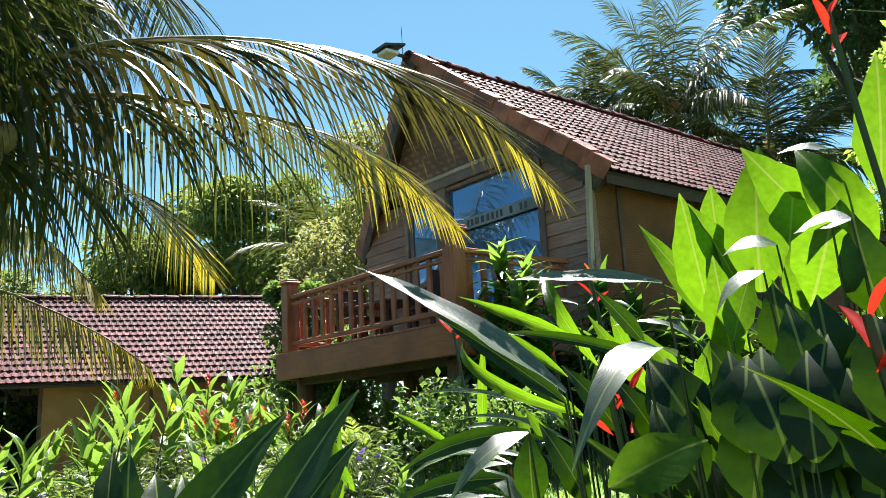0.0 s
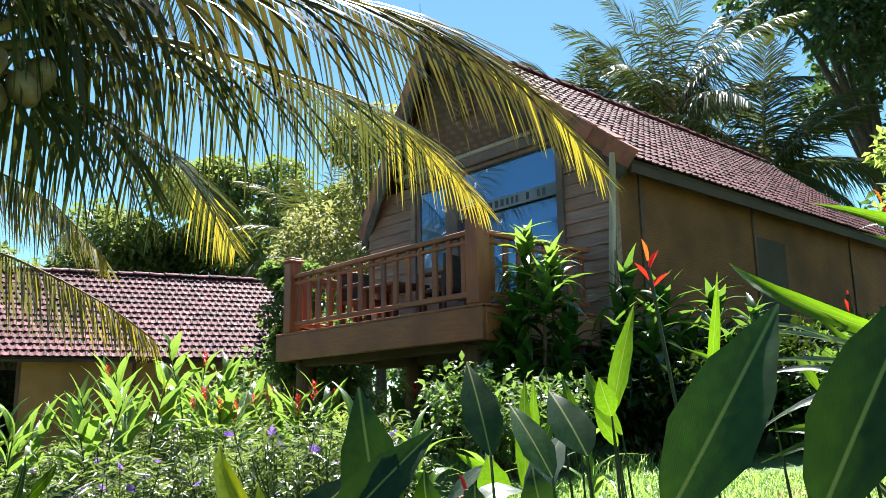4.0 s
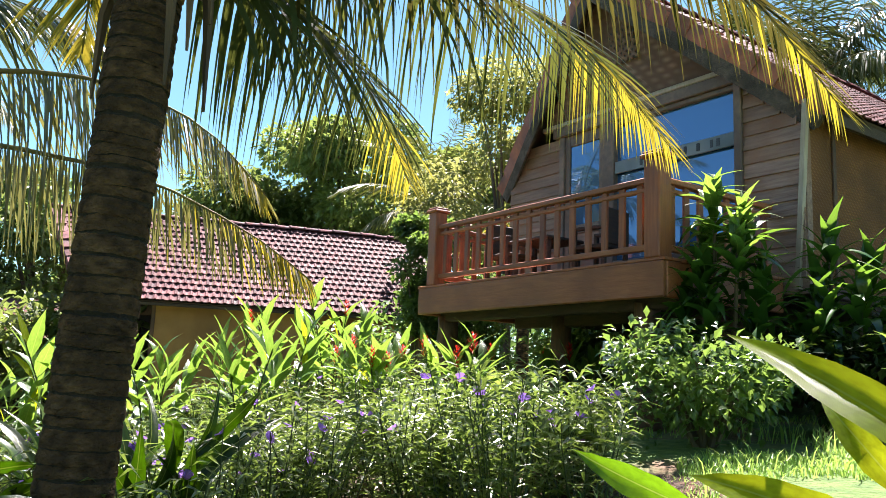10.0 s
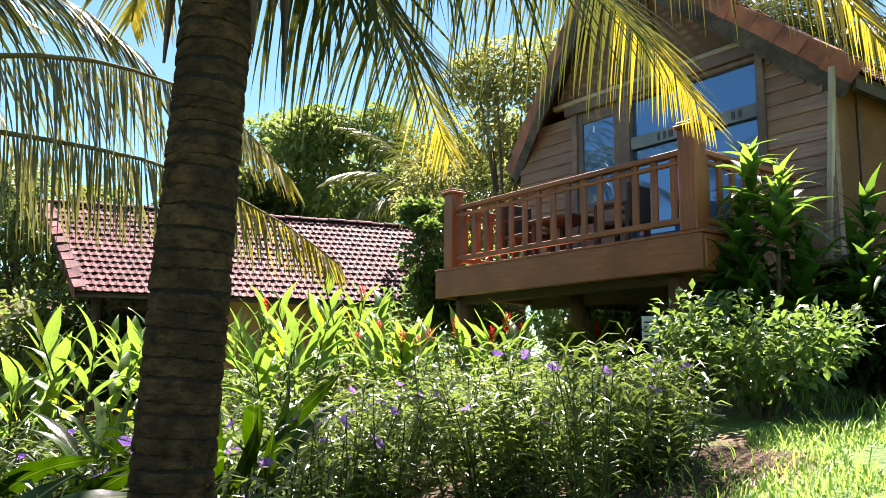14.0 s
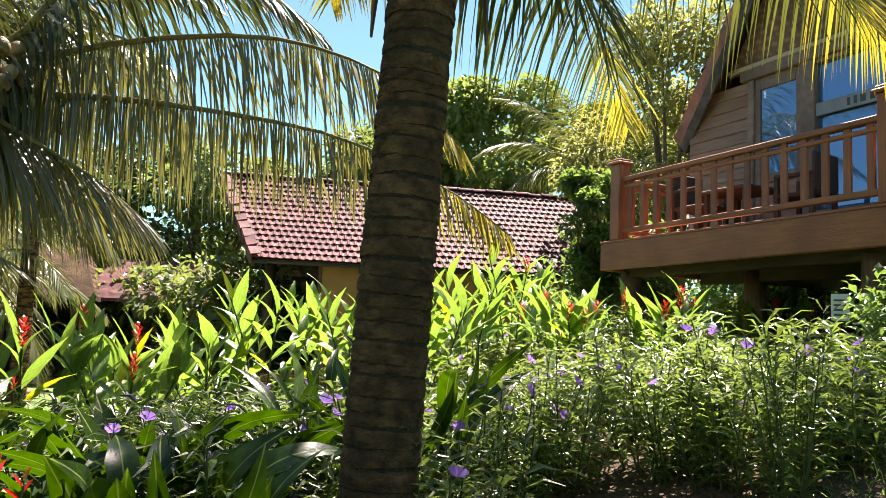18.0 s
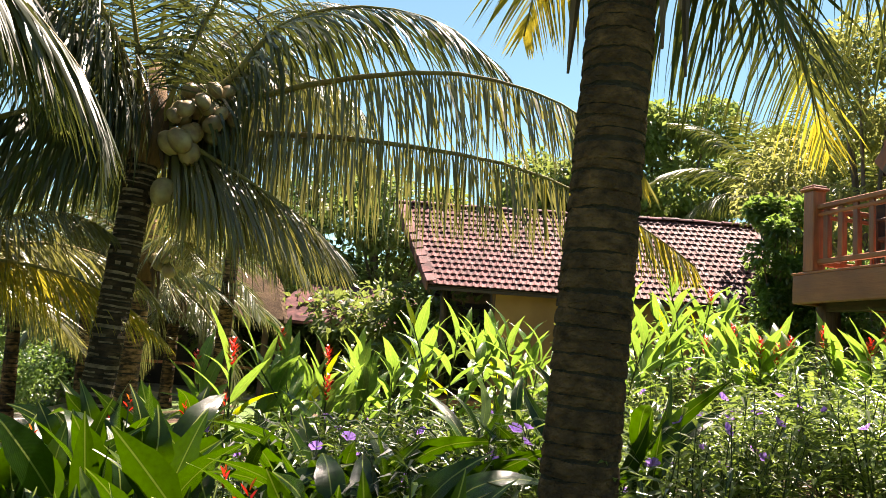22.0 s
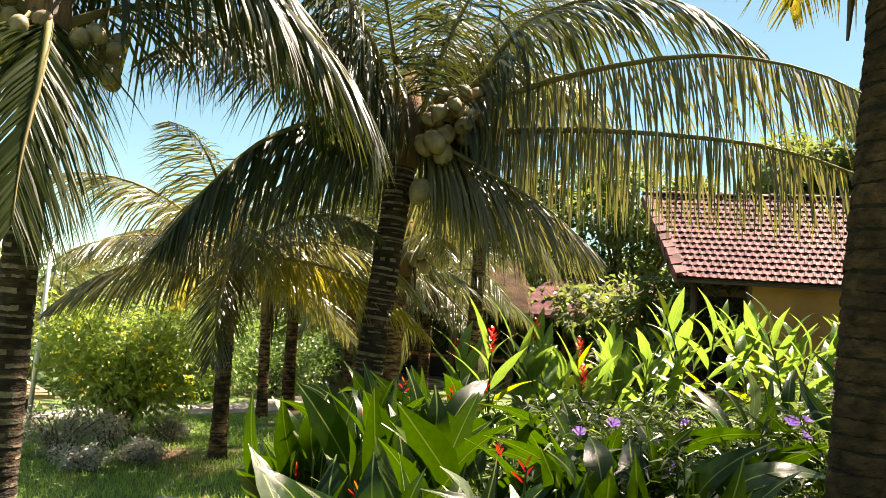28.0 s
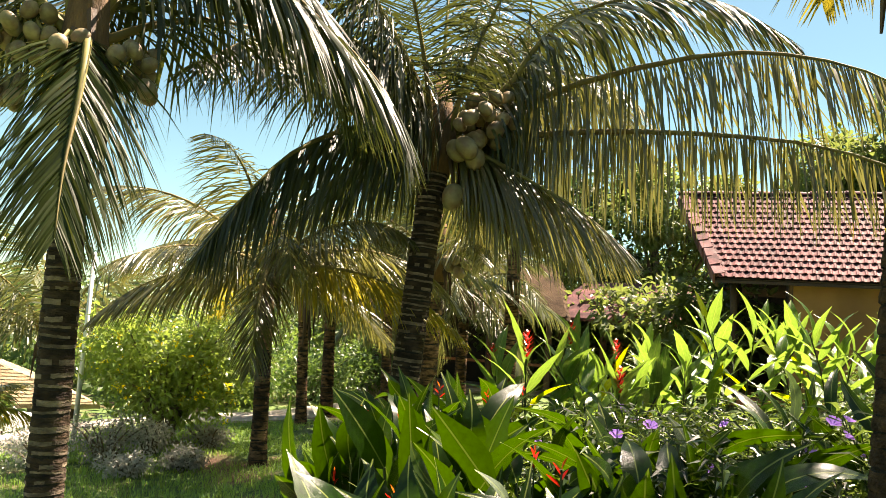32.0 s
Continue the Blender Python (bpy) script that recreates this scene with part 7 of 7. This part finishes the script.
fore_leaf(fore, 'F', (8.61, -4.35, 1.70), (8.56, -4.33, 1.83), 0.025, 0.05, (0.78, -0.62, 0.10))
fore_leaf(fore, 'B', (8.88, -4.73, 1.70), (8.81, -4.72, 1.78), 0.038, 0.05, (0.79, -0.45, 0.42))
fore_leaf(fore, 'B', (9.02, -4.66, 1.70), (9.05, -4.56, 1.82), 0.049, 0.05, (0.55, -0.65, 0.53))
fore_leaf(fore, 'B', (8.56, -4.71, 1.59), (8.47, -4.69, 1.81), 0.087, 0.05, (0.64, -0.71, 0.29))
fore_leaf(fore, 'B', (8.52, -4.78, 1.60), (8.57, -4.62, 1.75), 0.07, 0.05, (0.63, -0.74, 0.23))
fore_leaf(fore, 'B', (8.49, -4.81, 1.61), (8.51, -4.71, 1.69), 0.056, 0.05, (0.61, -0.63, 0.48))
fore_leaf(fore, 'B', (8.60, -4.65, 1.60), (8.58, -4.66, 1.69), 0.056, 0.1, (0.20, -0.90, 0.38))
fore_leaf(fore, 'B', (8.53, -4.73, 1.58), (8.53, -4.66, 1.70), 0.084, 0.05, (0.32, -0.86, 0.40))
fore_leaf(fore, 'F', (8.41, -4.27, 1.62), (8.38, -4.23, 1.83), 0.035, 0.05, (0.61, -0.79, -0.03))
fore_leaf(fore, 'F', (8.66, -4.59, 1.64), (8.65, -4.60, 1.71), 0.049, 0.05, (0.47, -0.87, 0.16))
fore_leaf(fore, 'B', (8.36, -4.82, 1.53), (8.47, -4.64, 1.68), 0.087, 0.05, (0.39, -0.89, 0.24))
fore = fore_plant(8.1, -4.35, "heliconia with long yellow-green leaves beside the path")
fore_leaf(fore, 'Y', (8.30, -4.69, 1.50), (7.87, -4.64, 1.73), 0.056, 0.1, (0.81, -0.58, -0.11))
fore_leaf(fore, 'Y', (8.14, -4.69, 1.48), (7.84, -4.68, 1.53), 0.048, 0.1, (0.65, -0.73, 0.22))
fore_leaf(fore, 'F', (7.93, -4.75, 1.49), (7.75, -4.80, 1.55), 0.039, 0.08, (0.61, -0.79, -0.03))
fore_leaf(fore, 'Y', (8.09, -4.59, 1.52), (7.98, -4.59, 1.64), 0.039, 0.08, (0.30, -0.90, 0.31))
fore_leaf(fore, 'F', (8.22, -4.16, 1.64), (8.14, -4.20, 1.68), 0.022, 0.08, (0.61, -0.79, -0.12))
fl = fore_plant(8.9, -3.7, "heliconia with red and orange bracts beside the path")
heliconia_flower(fl, (9.77, -4.36, 0.71), (9.72, -4.46, 1.91), 2, 0.06, 3)
heliconia_flower(fl, (9.68, -4.12, 1.11), (9.63, -4.22, 2.31), 3, 0.06, 4)
heliconia_flower(fl, (8.48, -3.76, 0.88), (8.43, -3.86, 2.08), 4, 0.07, 4)
heliconia_flower(fl, (9.00, -3.81, 0.90), (8.95, -3.91, 2.10), 1, 0.045, 4)
heliconia_flower(fl, (9.45, -4.33, 0.66), (9.40, -4.43, 1.86), 5, 0.04, 3)
heliconia_flower(fl, (9.10, -4.17, 0.52), (9.05, -4.27, 1.72), 6, 0.04, 4)
heliconia_flower(fl, (8.96, -3.90, 0.75), (8.91, -4.00, 1.95), 7, 0.03, 3)
heliconia_flower(fl, (9.43, -4.27, 0.66), (9.38, -4.37, 1.86), 8, 0.05, 3)
heliconia_flower(fl, (8.72, -4.56, 0.47), (8.67, -4.66, 1.67), 9, 0.035, 3)
for i, (gx, gy, gh, gn) in enumerate(((9.45, -3.45, 1.35, 44), (9.95, -3.6, 1.6, 36), (10.3, -4.05, 1.4, 26), (9.75, -4.15, 1.1, 36), (9.1, -3.3, 1.1, 30), (10.5, -3.3, 1.7, 20), (9.3, -4.05, 0.95, 34), (9.7, -3.2, 1.45, 30))):
    heliconia(gx, gy, gh, 0.36, gn, 350 + i, leaf=(0.35, 0.55), width=0.07, flowers=1 if i % 3 == 0 else 0, upright=1.0, label="sunlit heliconia clump with broad green leaves")
for i, (gx, gy, gh, gn) in enumerate(((8.2, -4.05, 0.8, 10), (7.75, -4.3, 0.72, 9), (8.6, -3.9, 0.8, 10), (7.3, -3.9, 0.6, 8))):
    heliconia(gx, gy, gh, 0.3, gn, 370 + i, leaf=(0.25, 0.42), width=0.06, upright=0.8)


def cane_shoots(x, y, tops, seed):
    """Thin leaning canes that carry a spray of narrow arching leaves at their tops."""
    rnd = random.Random(seed)
    z = ground_z(x, y)
    t = thing("cane_plant", x, y, z, "slender cane plant with arching pale-green leaves", "plant", "small cane plants")
    o = t.matrix_basis.translation
    for top in tops:
        tip = Vector(top) - o
        line = spline([(0, 0, 0), tip * 0.55 + Vector((0.04, 0.03, 0)), tip], 20)
        s = Shape()
        s.tube(line, [0.005 - 0.00016 * k for k in range(20)], 6)
        part("cane", s, M["stem_brown"], t)
        a = rnd.uniform(0, 6.28)
        for k in range(13):
            p = line[19 - k // 3].lerp(line[18 - k // 3], k % 3 / 3)
            a += 2.4
            e = 1.1 - 0.1 * k
            d = Vector((math.cos(a) * math.cos(e), math.sin(a) * math.cos(e), math.sin(e)))
            place_leaf(t, "G", p + o, p + o + d * rnd.uniform(0.1, 0.15), 0.022, rnd.choice((0.14, 0.22, 0.32)), rnd.uniform(-0.3, 0.3))
    return t


cane_shoots(8.0, -4.3, ((8.01, -4.37, 1.72), (7.93, -4.28, 1.62)), 1)
cane_shoots(8.1, -4.15, ((8.07, -4.25, 1.66), (8.16, -4.12, 1.6)), 2)
cane_shoots(8.3, -3.95, ((8.3, -3.95, 1.66),), 3)


for i, (x, y, h) in enumerate(((0.4, 2.6, 0.9), (1.5, 3.2, 1.0), (2.6, 2.8, 0.9), (3.5, 3.6, 1.0), (0.9, 4.4, 1.1), (2.2, 4.8, 1.1), (3.3, 5.6, 1.1), (-0.6, 3.4, 1.1))):
    shrub(x, y, h, 0.6, "fern-like green shrub behind the stilts", 120 + i, "lime_leaf" if i % 2 else "bush_leaf", 1500, 0.13, group="ferns under the house", stems=11, low=0.8)


# ---- planting bed ----
def bed(x0, x1, y0, y1, name="planting_bed"):
    """Dark mulched soil with an uneven outline, a little proud of the ground."""
    s = Shape()
    nx, ny = int((x1 - x0) / 0.2), int((y1 - y0) / 0.2)
    for j in range(ny + 1):
        for i in range(nx + 1):
            x, y = x0 + (x1 - x0) * i / nx, y0 + (y1 - y0) * j / ny
            edge = min(i, nx - i, j, ny - j)
            lift = 0.045 + 0.02 * noise.noise(Vector((x * 3, y * 3, 5))) if edge > 1 else (0.02 if edge else -0.06)
            if edge < 2:
                x += 0.15 * noise.noise(Vector((x, y, 1)))
                y += 0.15 * noise.noise(Vector((x, y, 2)))
            s.v.append((x, y, ground_z(x, y) + lift))
    for j in range(ny):
        for i in range(nx):
            a = j * (nx + 1) + i
            s.f.append((a, a + 1, a + nx + 2, a + nx + 1))
    tagged(part(name, s, M["humus"], smooth=True), "dark mulched soil of a planting bed", "soil", kind="structure")


bed(-2.6, 5.9, -6.4, -1.4)
bed(1.2, 5.2, -7.9, -6.45)
bed(8.0, 11.2, -4.6, -2.4)


# ---- turf ----
def turf(name, areas, label, height=(0.03, 0.075), seed=9):
    rnd = random.Random(seed)
    s = Shape()
    for x0, x1, y0, y1, n in areas:
        for _ in range(n):
            x, y = rnd.uniform(x0, x1), rnd.uniform(y0, y1)
            if noise.noise(Vector((x * 0.9, y * 0.9, 3))) < -0.22:
                continue
            z = ground_z(x, y)
            w = rnd.uniform(0, 6.28)
            h = rnd.uniform(*height)
            d = Vector((math.cos(w), math.sin(w), 0))
            e = Vector((-math.sin(w), math.cos(w), 0)) * rnd.uniform(0.003, 0.006)
            p = Vector((x, y, z - 0.004))
            q = p + d * h * 0.25 + Vector((0, 0, h * 0.7))
            k = len(s.v)
            s.v.extend((p - e, p + e, q + e * 0.8, q - e * 0.8, p + d * h * rnd.uniform(0.5, 0.9) + Vector((0, 0, h))))
            s.f.extend(((k, k + 1, k + 2, k + 3), (k + 3, k + 2, k + 4)))
    ob = part(name, s, M["grass"])
    tagged(ob, label, "grass", kind="stuff")


turf("lawn_grass", ((5.0, 9.0, -4.2, 0.6, 26000), (6.0, 9.0, -5.2, -3.5, 4000), (-6.5, 5.0, -13.0, -8.0, 42000), (2.0, 7.0, -8.6, -6.9, 6000), (-2.5, 4.0, -1.2, 3.0, 5000)), "short sunlit lawn grass with bare patches")
turf("tall_grass", ((5.2, 6.2, -3.0, -0.9, 120), (-4.0, 3.0, -9.0, -8.0, 300), (4.6, 5.6, -0.6, 0.6, 300)), "taller tufts of grass along the bed", (0.1, 0.2), 12)


# ---- paths ----
def ribbon(name, pts, width, label, lift=0.03):
    s = Shape()
    line = spline(pts, 40)
    for i, p in enumerate(line):
        t = (line[min(i + 1, 39)] - line[max(i - 1, 0)]).normalized()
        n = Vector((-t.y, t.x, 0)) * width / 2
        for sg in (-1, 1):
            q = p + n * sg
            z = ground_z(p.x, p.y) + lift
            s.v.extend(((q.x, q.y, z), (q.x, q.y, z - 0.2)))
    for i in range(39):
        a, b = 4 * i, 4 * (i + 1)
        s.f.extend(((a, b, b + 2, a + 2), (a, a + 1, b + 1, b), (a + 2, b + 2, b + 3, a + 3)))
    tagged(part(name, s, M["slab"]), label, "path", kind="structure")


ribbon("path", [(3.0, -14.5, 0), (-1.3, -12.9, 0), (-4.2, -12.9, 0), (-6.6, -10.9, 0), (-9.0, -10.0, 0), (-13.0, -9.0, 0)], 1.1, "pale concrete garden path")
for i in range(5):
    sx, sy = 1.3 + 0.62 * i, -8.75 - 0.05 * i
    st = part("stepping_stone", block((-0.26, -0.2, -0.05), (0.26, 0.2, 0.035), 0.02), M["slab"], m=pose(sx, sy, ground_z(sx, sy), 0, 0, 12 * i))
    tagged(st, "pale concrete stepping stone set in the lawn", "paving stone", "stepping stones")


# ---- small things ----
sign = thing("garden_sign", 3.5, -0.2, ground_z(3.5, -0.2), "small white garden sign on a thin stake", "sign", rz=35)
pole = Shape()
pole.tube([(0, 0.01, 0), (0, 0.01, 0.75)], [0.012, 0.012], 8)
part("stake", pole, M["metal_dark"], sign)
part("panel", block((-0.07, -0.008, 0.6), (0.07, 0.002, 0.82), 0.004), M["white_paint"], sign)
for j in range(4):
    part("text_bar", block((-0.05, -0.0115, 0.64 + 0.04 * j), (0.05 - 0.02 * (j % 2), -0.0095, 0.655 + 0.04 * j), 0), M["metal_dark"], sign)

lp = thing("lamp_post", -2.48, -12.15, ground_z(-2.48, -12.15), "thin white metal pole by the lawn", "pole")
pole = Shape()
pole.tube([(0, 0, 0), (0, 0, 1.2), (0, 0, 2.6)], [0.035, 0.03, 0.028], 10)
part("pole", pole, M["white_paint"], lp, smooth=True)


def covered(name, q, mat, parent, courses=12):
    """A roof slope over the corners q (eave, eave, ridge, ridge) under overlapping courses with uneven lower edges."""
    slope = part(name, prism([tuple(v) for v in q], (0, 0, 0.06)), mat, parent)
    rnd = random.Random(len(parent.children))
    low = Vector((0, 0, 0.11))
    for k in range(courses):
        f0, f1 = k / courses, min(1.0, (k + 1.2) / courses)
        s = Shape()
        n = 28
        for i in range(n + 1):
            u = i / n
            a, b = q[0].lerp(q[1], u), q[3].lerp(q[2], u)
            drop = rnd.uniform(0.0, 0.03)
            lo, hi = a.lerp(b, max(0.0, f0 - drop)), a.lerp(b, f1)
            s.v += [lo + low, hi + low * 0.7, lo + low * 0.45]
        for i in range(n):
            t = 3 * i
            s.f.append((t, t + 3, t + 4, t + 1))
            s.f.append((t + 2, t + 5, t + 3, t))
        part("course", s, mat, slope)


def hut(x, y, w, d, wall_h, roof_h, rz, label, mat, wall_mat, posts=4, base=None):
    z = ground_z(x, y) if base is None else base
    h = thing("garden_hut", x, y, z, label, "hut", rz=rz)
    o = 0.45
    e, r = wall_h - 0.1, wall_h + roof_h
    for sg in (1, -1):
        slope = [Vector((-w / 2 - o, sg * (d / 2 + o), e)), Vector((w / 2 + o, sg * (d / 2 + o), e)), Vector((w / 2 - 0.2, 0, r)), Vector((-w / 2 + 0.2, 0, r))]
        gable = [Vector((sg * (w / 2 + o), -d / 2 - o, e)), Vector((sg * (w / 2 + o), d / 2 + o, e)), Vector((sg * (w / 2 - 0.2), 0, r)), Vector((sg * (w / 2 - 0.2), 0, r))]
        covered("roof", slope[::sg], mat, h)
        covered("roof_end", gable[::sg] if sg < 0 else gable, mat, h)
    for i in range(posts):
        for sg in (1, -1):
            px = -w / 2 + w * i / (posts - 1)
            log_post(h, px, sg * d / 2, 0, wall_h, 0.08, M["log"], "post")
    part("back_wall", block((-w / 2, d / 2 - 0.15, 0), (w / 2, d / 2 - 0.05, wall_h), 0), wall_mat, h)
    part("floor", block((-w / 2 - 0.2, -d / 2 - 0.2, -0.3), (w / 2 + 0.2, d / 2 + 0.2, 0.1), 0.02), M["slab"], h)
    for sg in (1, -1):
        part("rail", block((-w / 2, -d / 2 - 0.03, 0.75), (w / 2, -d / 2 + 0.03, 0.82), 0.006), M["post_wood"], h) if sg == 1 else None
    return h


hut(-13.5, -7.4, 4.4, 3.0, 2.0, 1.3, 80, "dark wooden hut under a thatched roof among palms", M["old_thatch"], M["dark_wood"])
hut(-13.0, -21.0, 7.0, 4.0, 1.9, 0.85, 40, "open pavilion with a pale thatched roof", M["thatch"], M["dark_wood"], 5, ground_z(-13.0, -21.0))
hut(-13.2, -3.2, 3.2, 2.6, 1.9, 0.9, 70, "small wooden hut with a low tiled roof", M["tile"], M["dark_wood"])

for i, (tx, ty) in enumerate(((-9.2, -17.6), (-8.2, -18.6), (-10.4, -18.4))):
    tb = thing("dining_table", tx, ty, ground_z(tx, ty), "dining table with a white cloth", "table", "pavilion tables")
    part("tabletop", block((-0.5, -0.4, 0.7), (0.5, 0.4, 0.74), 0.01), M["dark_wood"], tb)
    part("cloth", block((-0.53, -0.43, 0.45), (0.53, 0.43, 0.755), 0.02), M["white_paint"], tb)
    for sx in (-0.42, 0.42):
        for sy in (-0.32, 0.32):
            part("leg", block((sx - 0.03, sy - 0.03, 0), (sx + 0.03, sy + 0.03, 0.7), 0.005), M["dark_wood"], tb)

pp = thing("potted_plant", -6.3, -15.9, ground_z(-6.3, -15.9), "low green plant in a pale glazed pot", "potted plant")
pot = Shape()
pot.tube([(0, 0, 0), (0, 0, 0.1), (0, 0, 0.3), (0, 0, 0.36)], [0.13, 0.17, 0.2, 0.22], 14)
part("pot", pot, M["pot"], pp, smooth=True)
lf = Shape()
leaf_cloud(lf, (0, 0, 0.55), (0.28, 0.28, 0.25), 260, 0.16, random.Random(4), 0.1, -0.3)
part("foliage", lf, M["bush_leaf"], pp)["kind"] = "stuff"


# ---- woods that close the place ----
def woods(name, label, spots, mat, leaf, seed, per=420):
    rnd = random.Random(seed)
    s = Shape()
    for x, y, r, h in spots:
        z = ground_z(x, y)
        for _ in range(6):
            c = (x + rnd.uniform(-r, r) * 0.7, y + rnd.uniform(-r, r) * 0.7, z + h * rnd.uniform(0.15, 0.85))
            q = r * rnd.uniform(0.4, 0.75)
            leaf_cloud(s, c, (q, q, q * 0.8), per // 6, leaf, rnd, 0.4)
    tagged(part(name, s, M[mat]), label, "woods", kind="stuff")


rw = random.Random(21)
spots = []
for i in range(46):
    a = radians(95 + 130 * i / 45)
    d = rw.uniform(34, 44)
    spots.append((math.cos(a) * d + 2, math.sin(a) * d - 4, rw.uniform(3.5, 5.5), rw.uniform(4.5, 8.5)))
woods("far_woods", "belt of dense green woods beyond the houses", spots, "tree_leaf_dark", 0.6, 1, 560)
spots = [(math.cos(radians(198 + 70 * i / 25)) * rw.uniform(44, 60), math.sin(radians(198 + 70 * i / 25)) * rw.uniform(44, 60), rw.uniform(4, 6), rw.uniform(3.5, 6)) for i in range(26)]
woods("far_woods", "belt of hazy green woods beyond the lawn", spots, "tree_leaf", 0.6, 2, 480)
spots = [(-14 + 1.6 * i + rw.uniform(-0.6, 0.6), -4.5 + 1.1 * i + rw.uniform(-1, 1), 1.6, 2.6) for i in range(4)] + [(-15.5, -5, 2.0, 3.5), (-17, -9, 2.2, 4), (-16, -12, 2.2, 3.5), (-18, -2, 2.5, 4.5), (-12.5, 2.5, 1.6, 3.2), (-13.5, 6, 2, 4)]
woods("garden_thicket", "green thicket between the huts", spots, "tree_leaf", 0.26, 3, 1500)
spots = [(1.2 + 1.0 * i, 12.2 + rw.uniform(-0.5, 0.5), 1.3, 1.8) for i in range(6)] + [(-1.2 - 0.8 * i, 4.0 + 1.1 * i, 1.1, 1.9) for i in range(6)] + [(-2.6, 2.8, 0.9, 1.5), (-3.5, 1.4, 0.9, 1.6)]
woods("garden_thicket", "green undergrowth behind the stilt house", spots, "bush_leaf", 0.16, 4, 1300)
# Unseen trees and palms added to close the place and darken window reflections.
spots = [(math.cos(radians(270 + 100 * i / 29)) * rw.uniform(22, 30) + 8, math.sin(radians(270 + 100 * i / 29)) * rw.uniform(22, 30) - 5, rw.uniform(2.5, 4), rw.uniform(4, 8)) for i in range(30)]
woods("far_woods", "unseen belt of trees added across the garden", spots, "tree_leaf_dark", 0.5, 5, 420)
palm((9.5, -14.5, 0), (9.5, -14.5, 6.2), 0.18, 0.13, "unseen tall coconut palm added across the path", 14, 4.0, 61, e_hi=80, e_lo=-15, droop=75, leaf_len=0.9, pairs=40, width=0.03, mat="frond_shaded", sides=10)
palm((4.5, -16.0, 0), (4.5, -16.0, 5.0), 0.18, 0.13, "unseen tall coconut palm added across the path", 14, 4.0, 62, e_hi=80, e_lo=-15, droop=75, leaf_len=0.9, pairs=40, width=0.03, mat="frond_shaded", sides=10)
palm((13.5, -12.0, 0), (13.5, -12.0, 5.5), 0.18, 0.13, "unseen tall coconut palm added across the path", 14, 4.0, 63, e_hi=80, e_lo=-15, droop=75, leaf_len=0.9, pairs=40, width=0.03, mat="frond_shaded", sides=10)
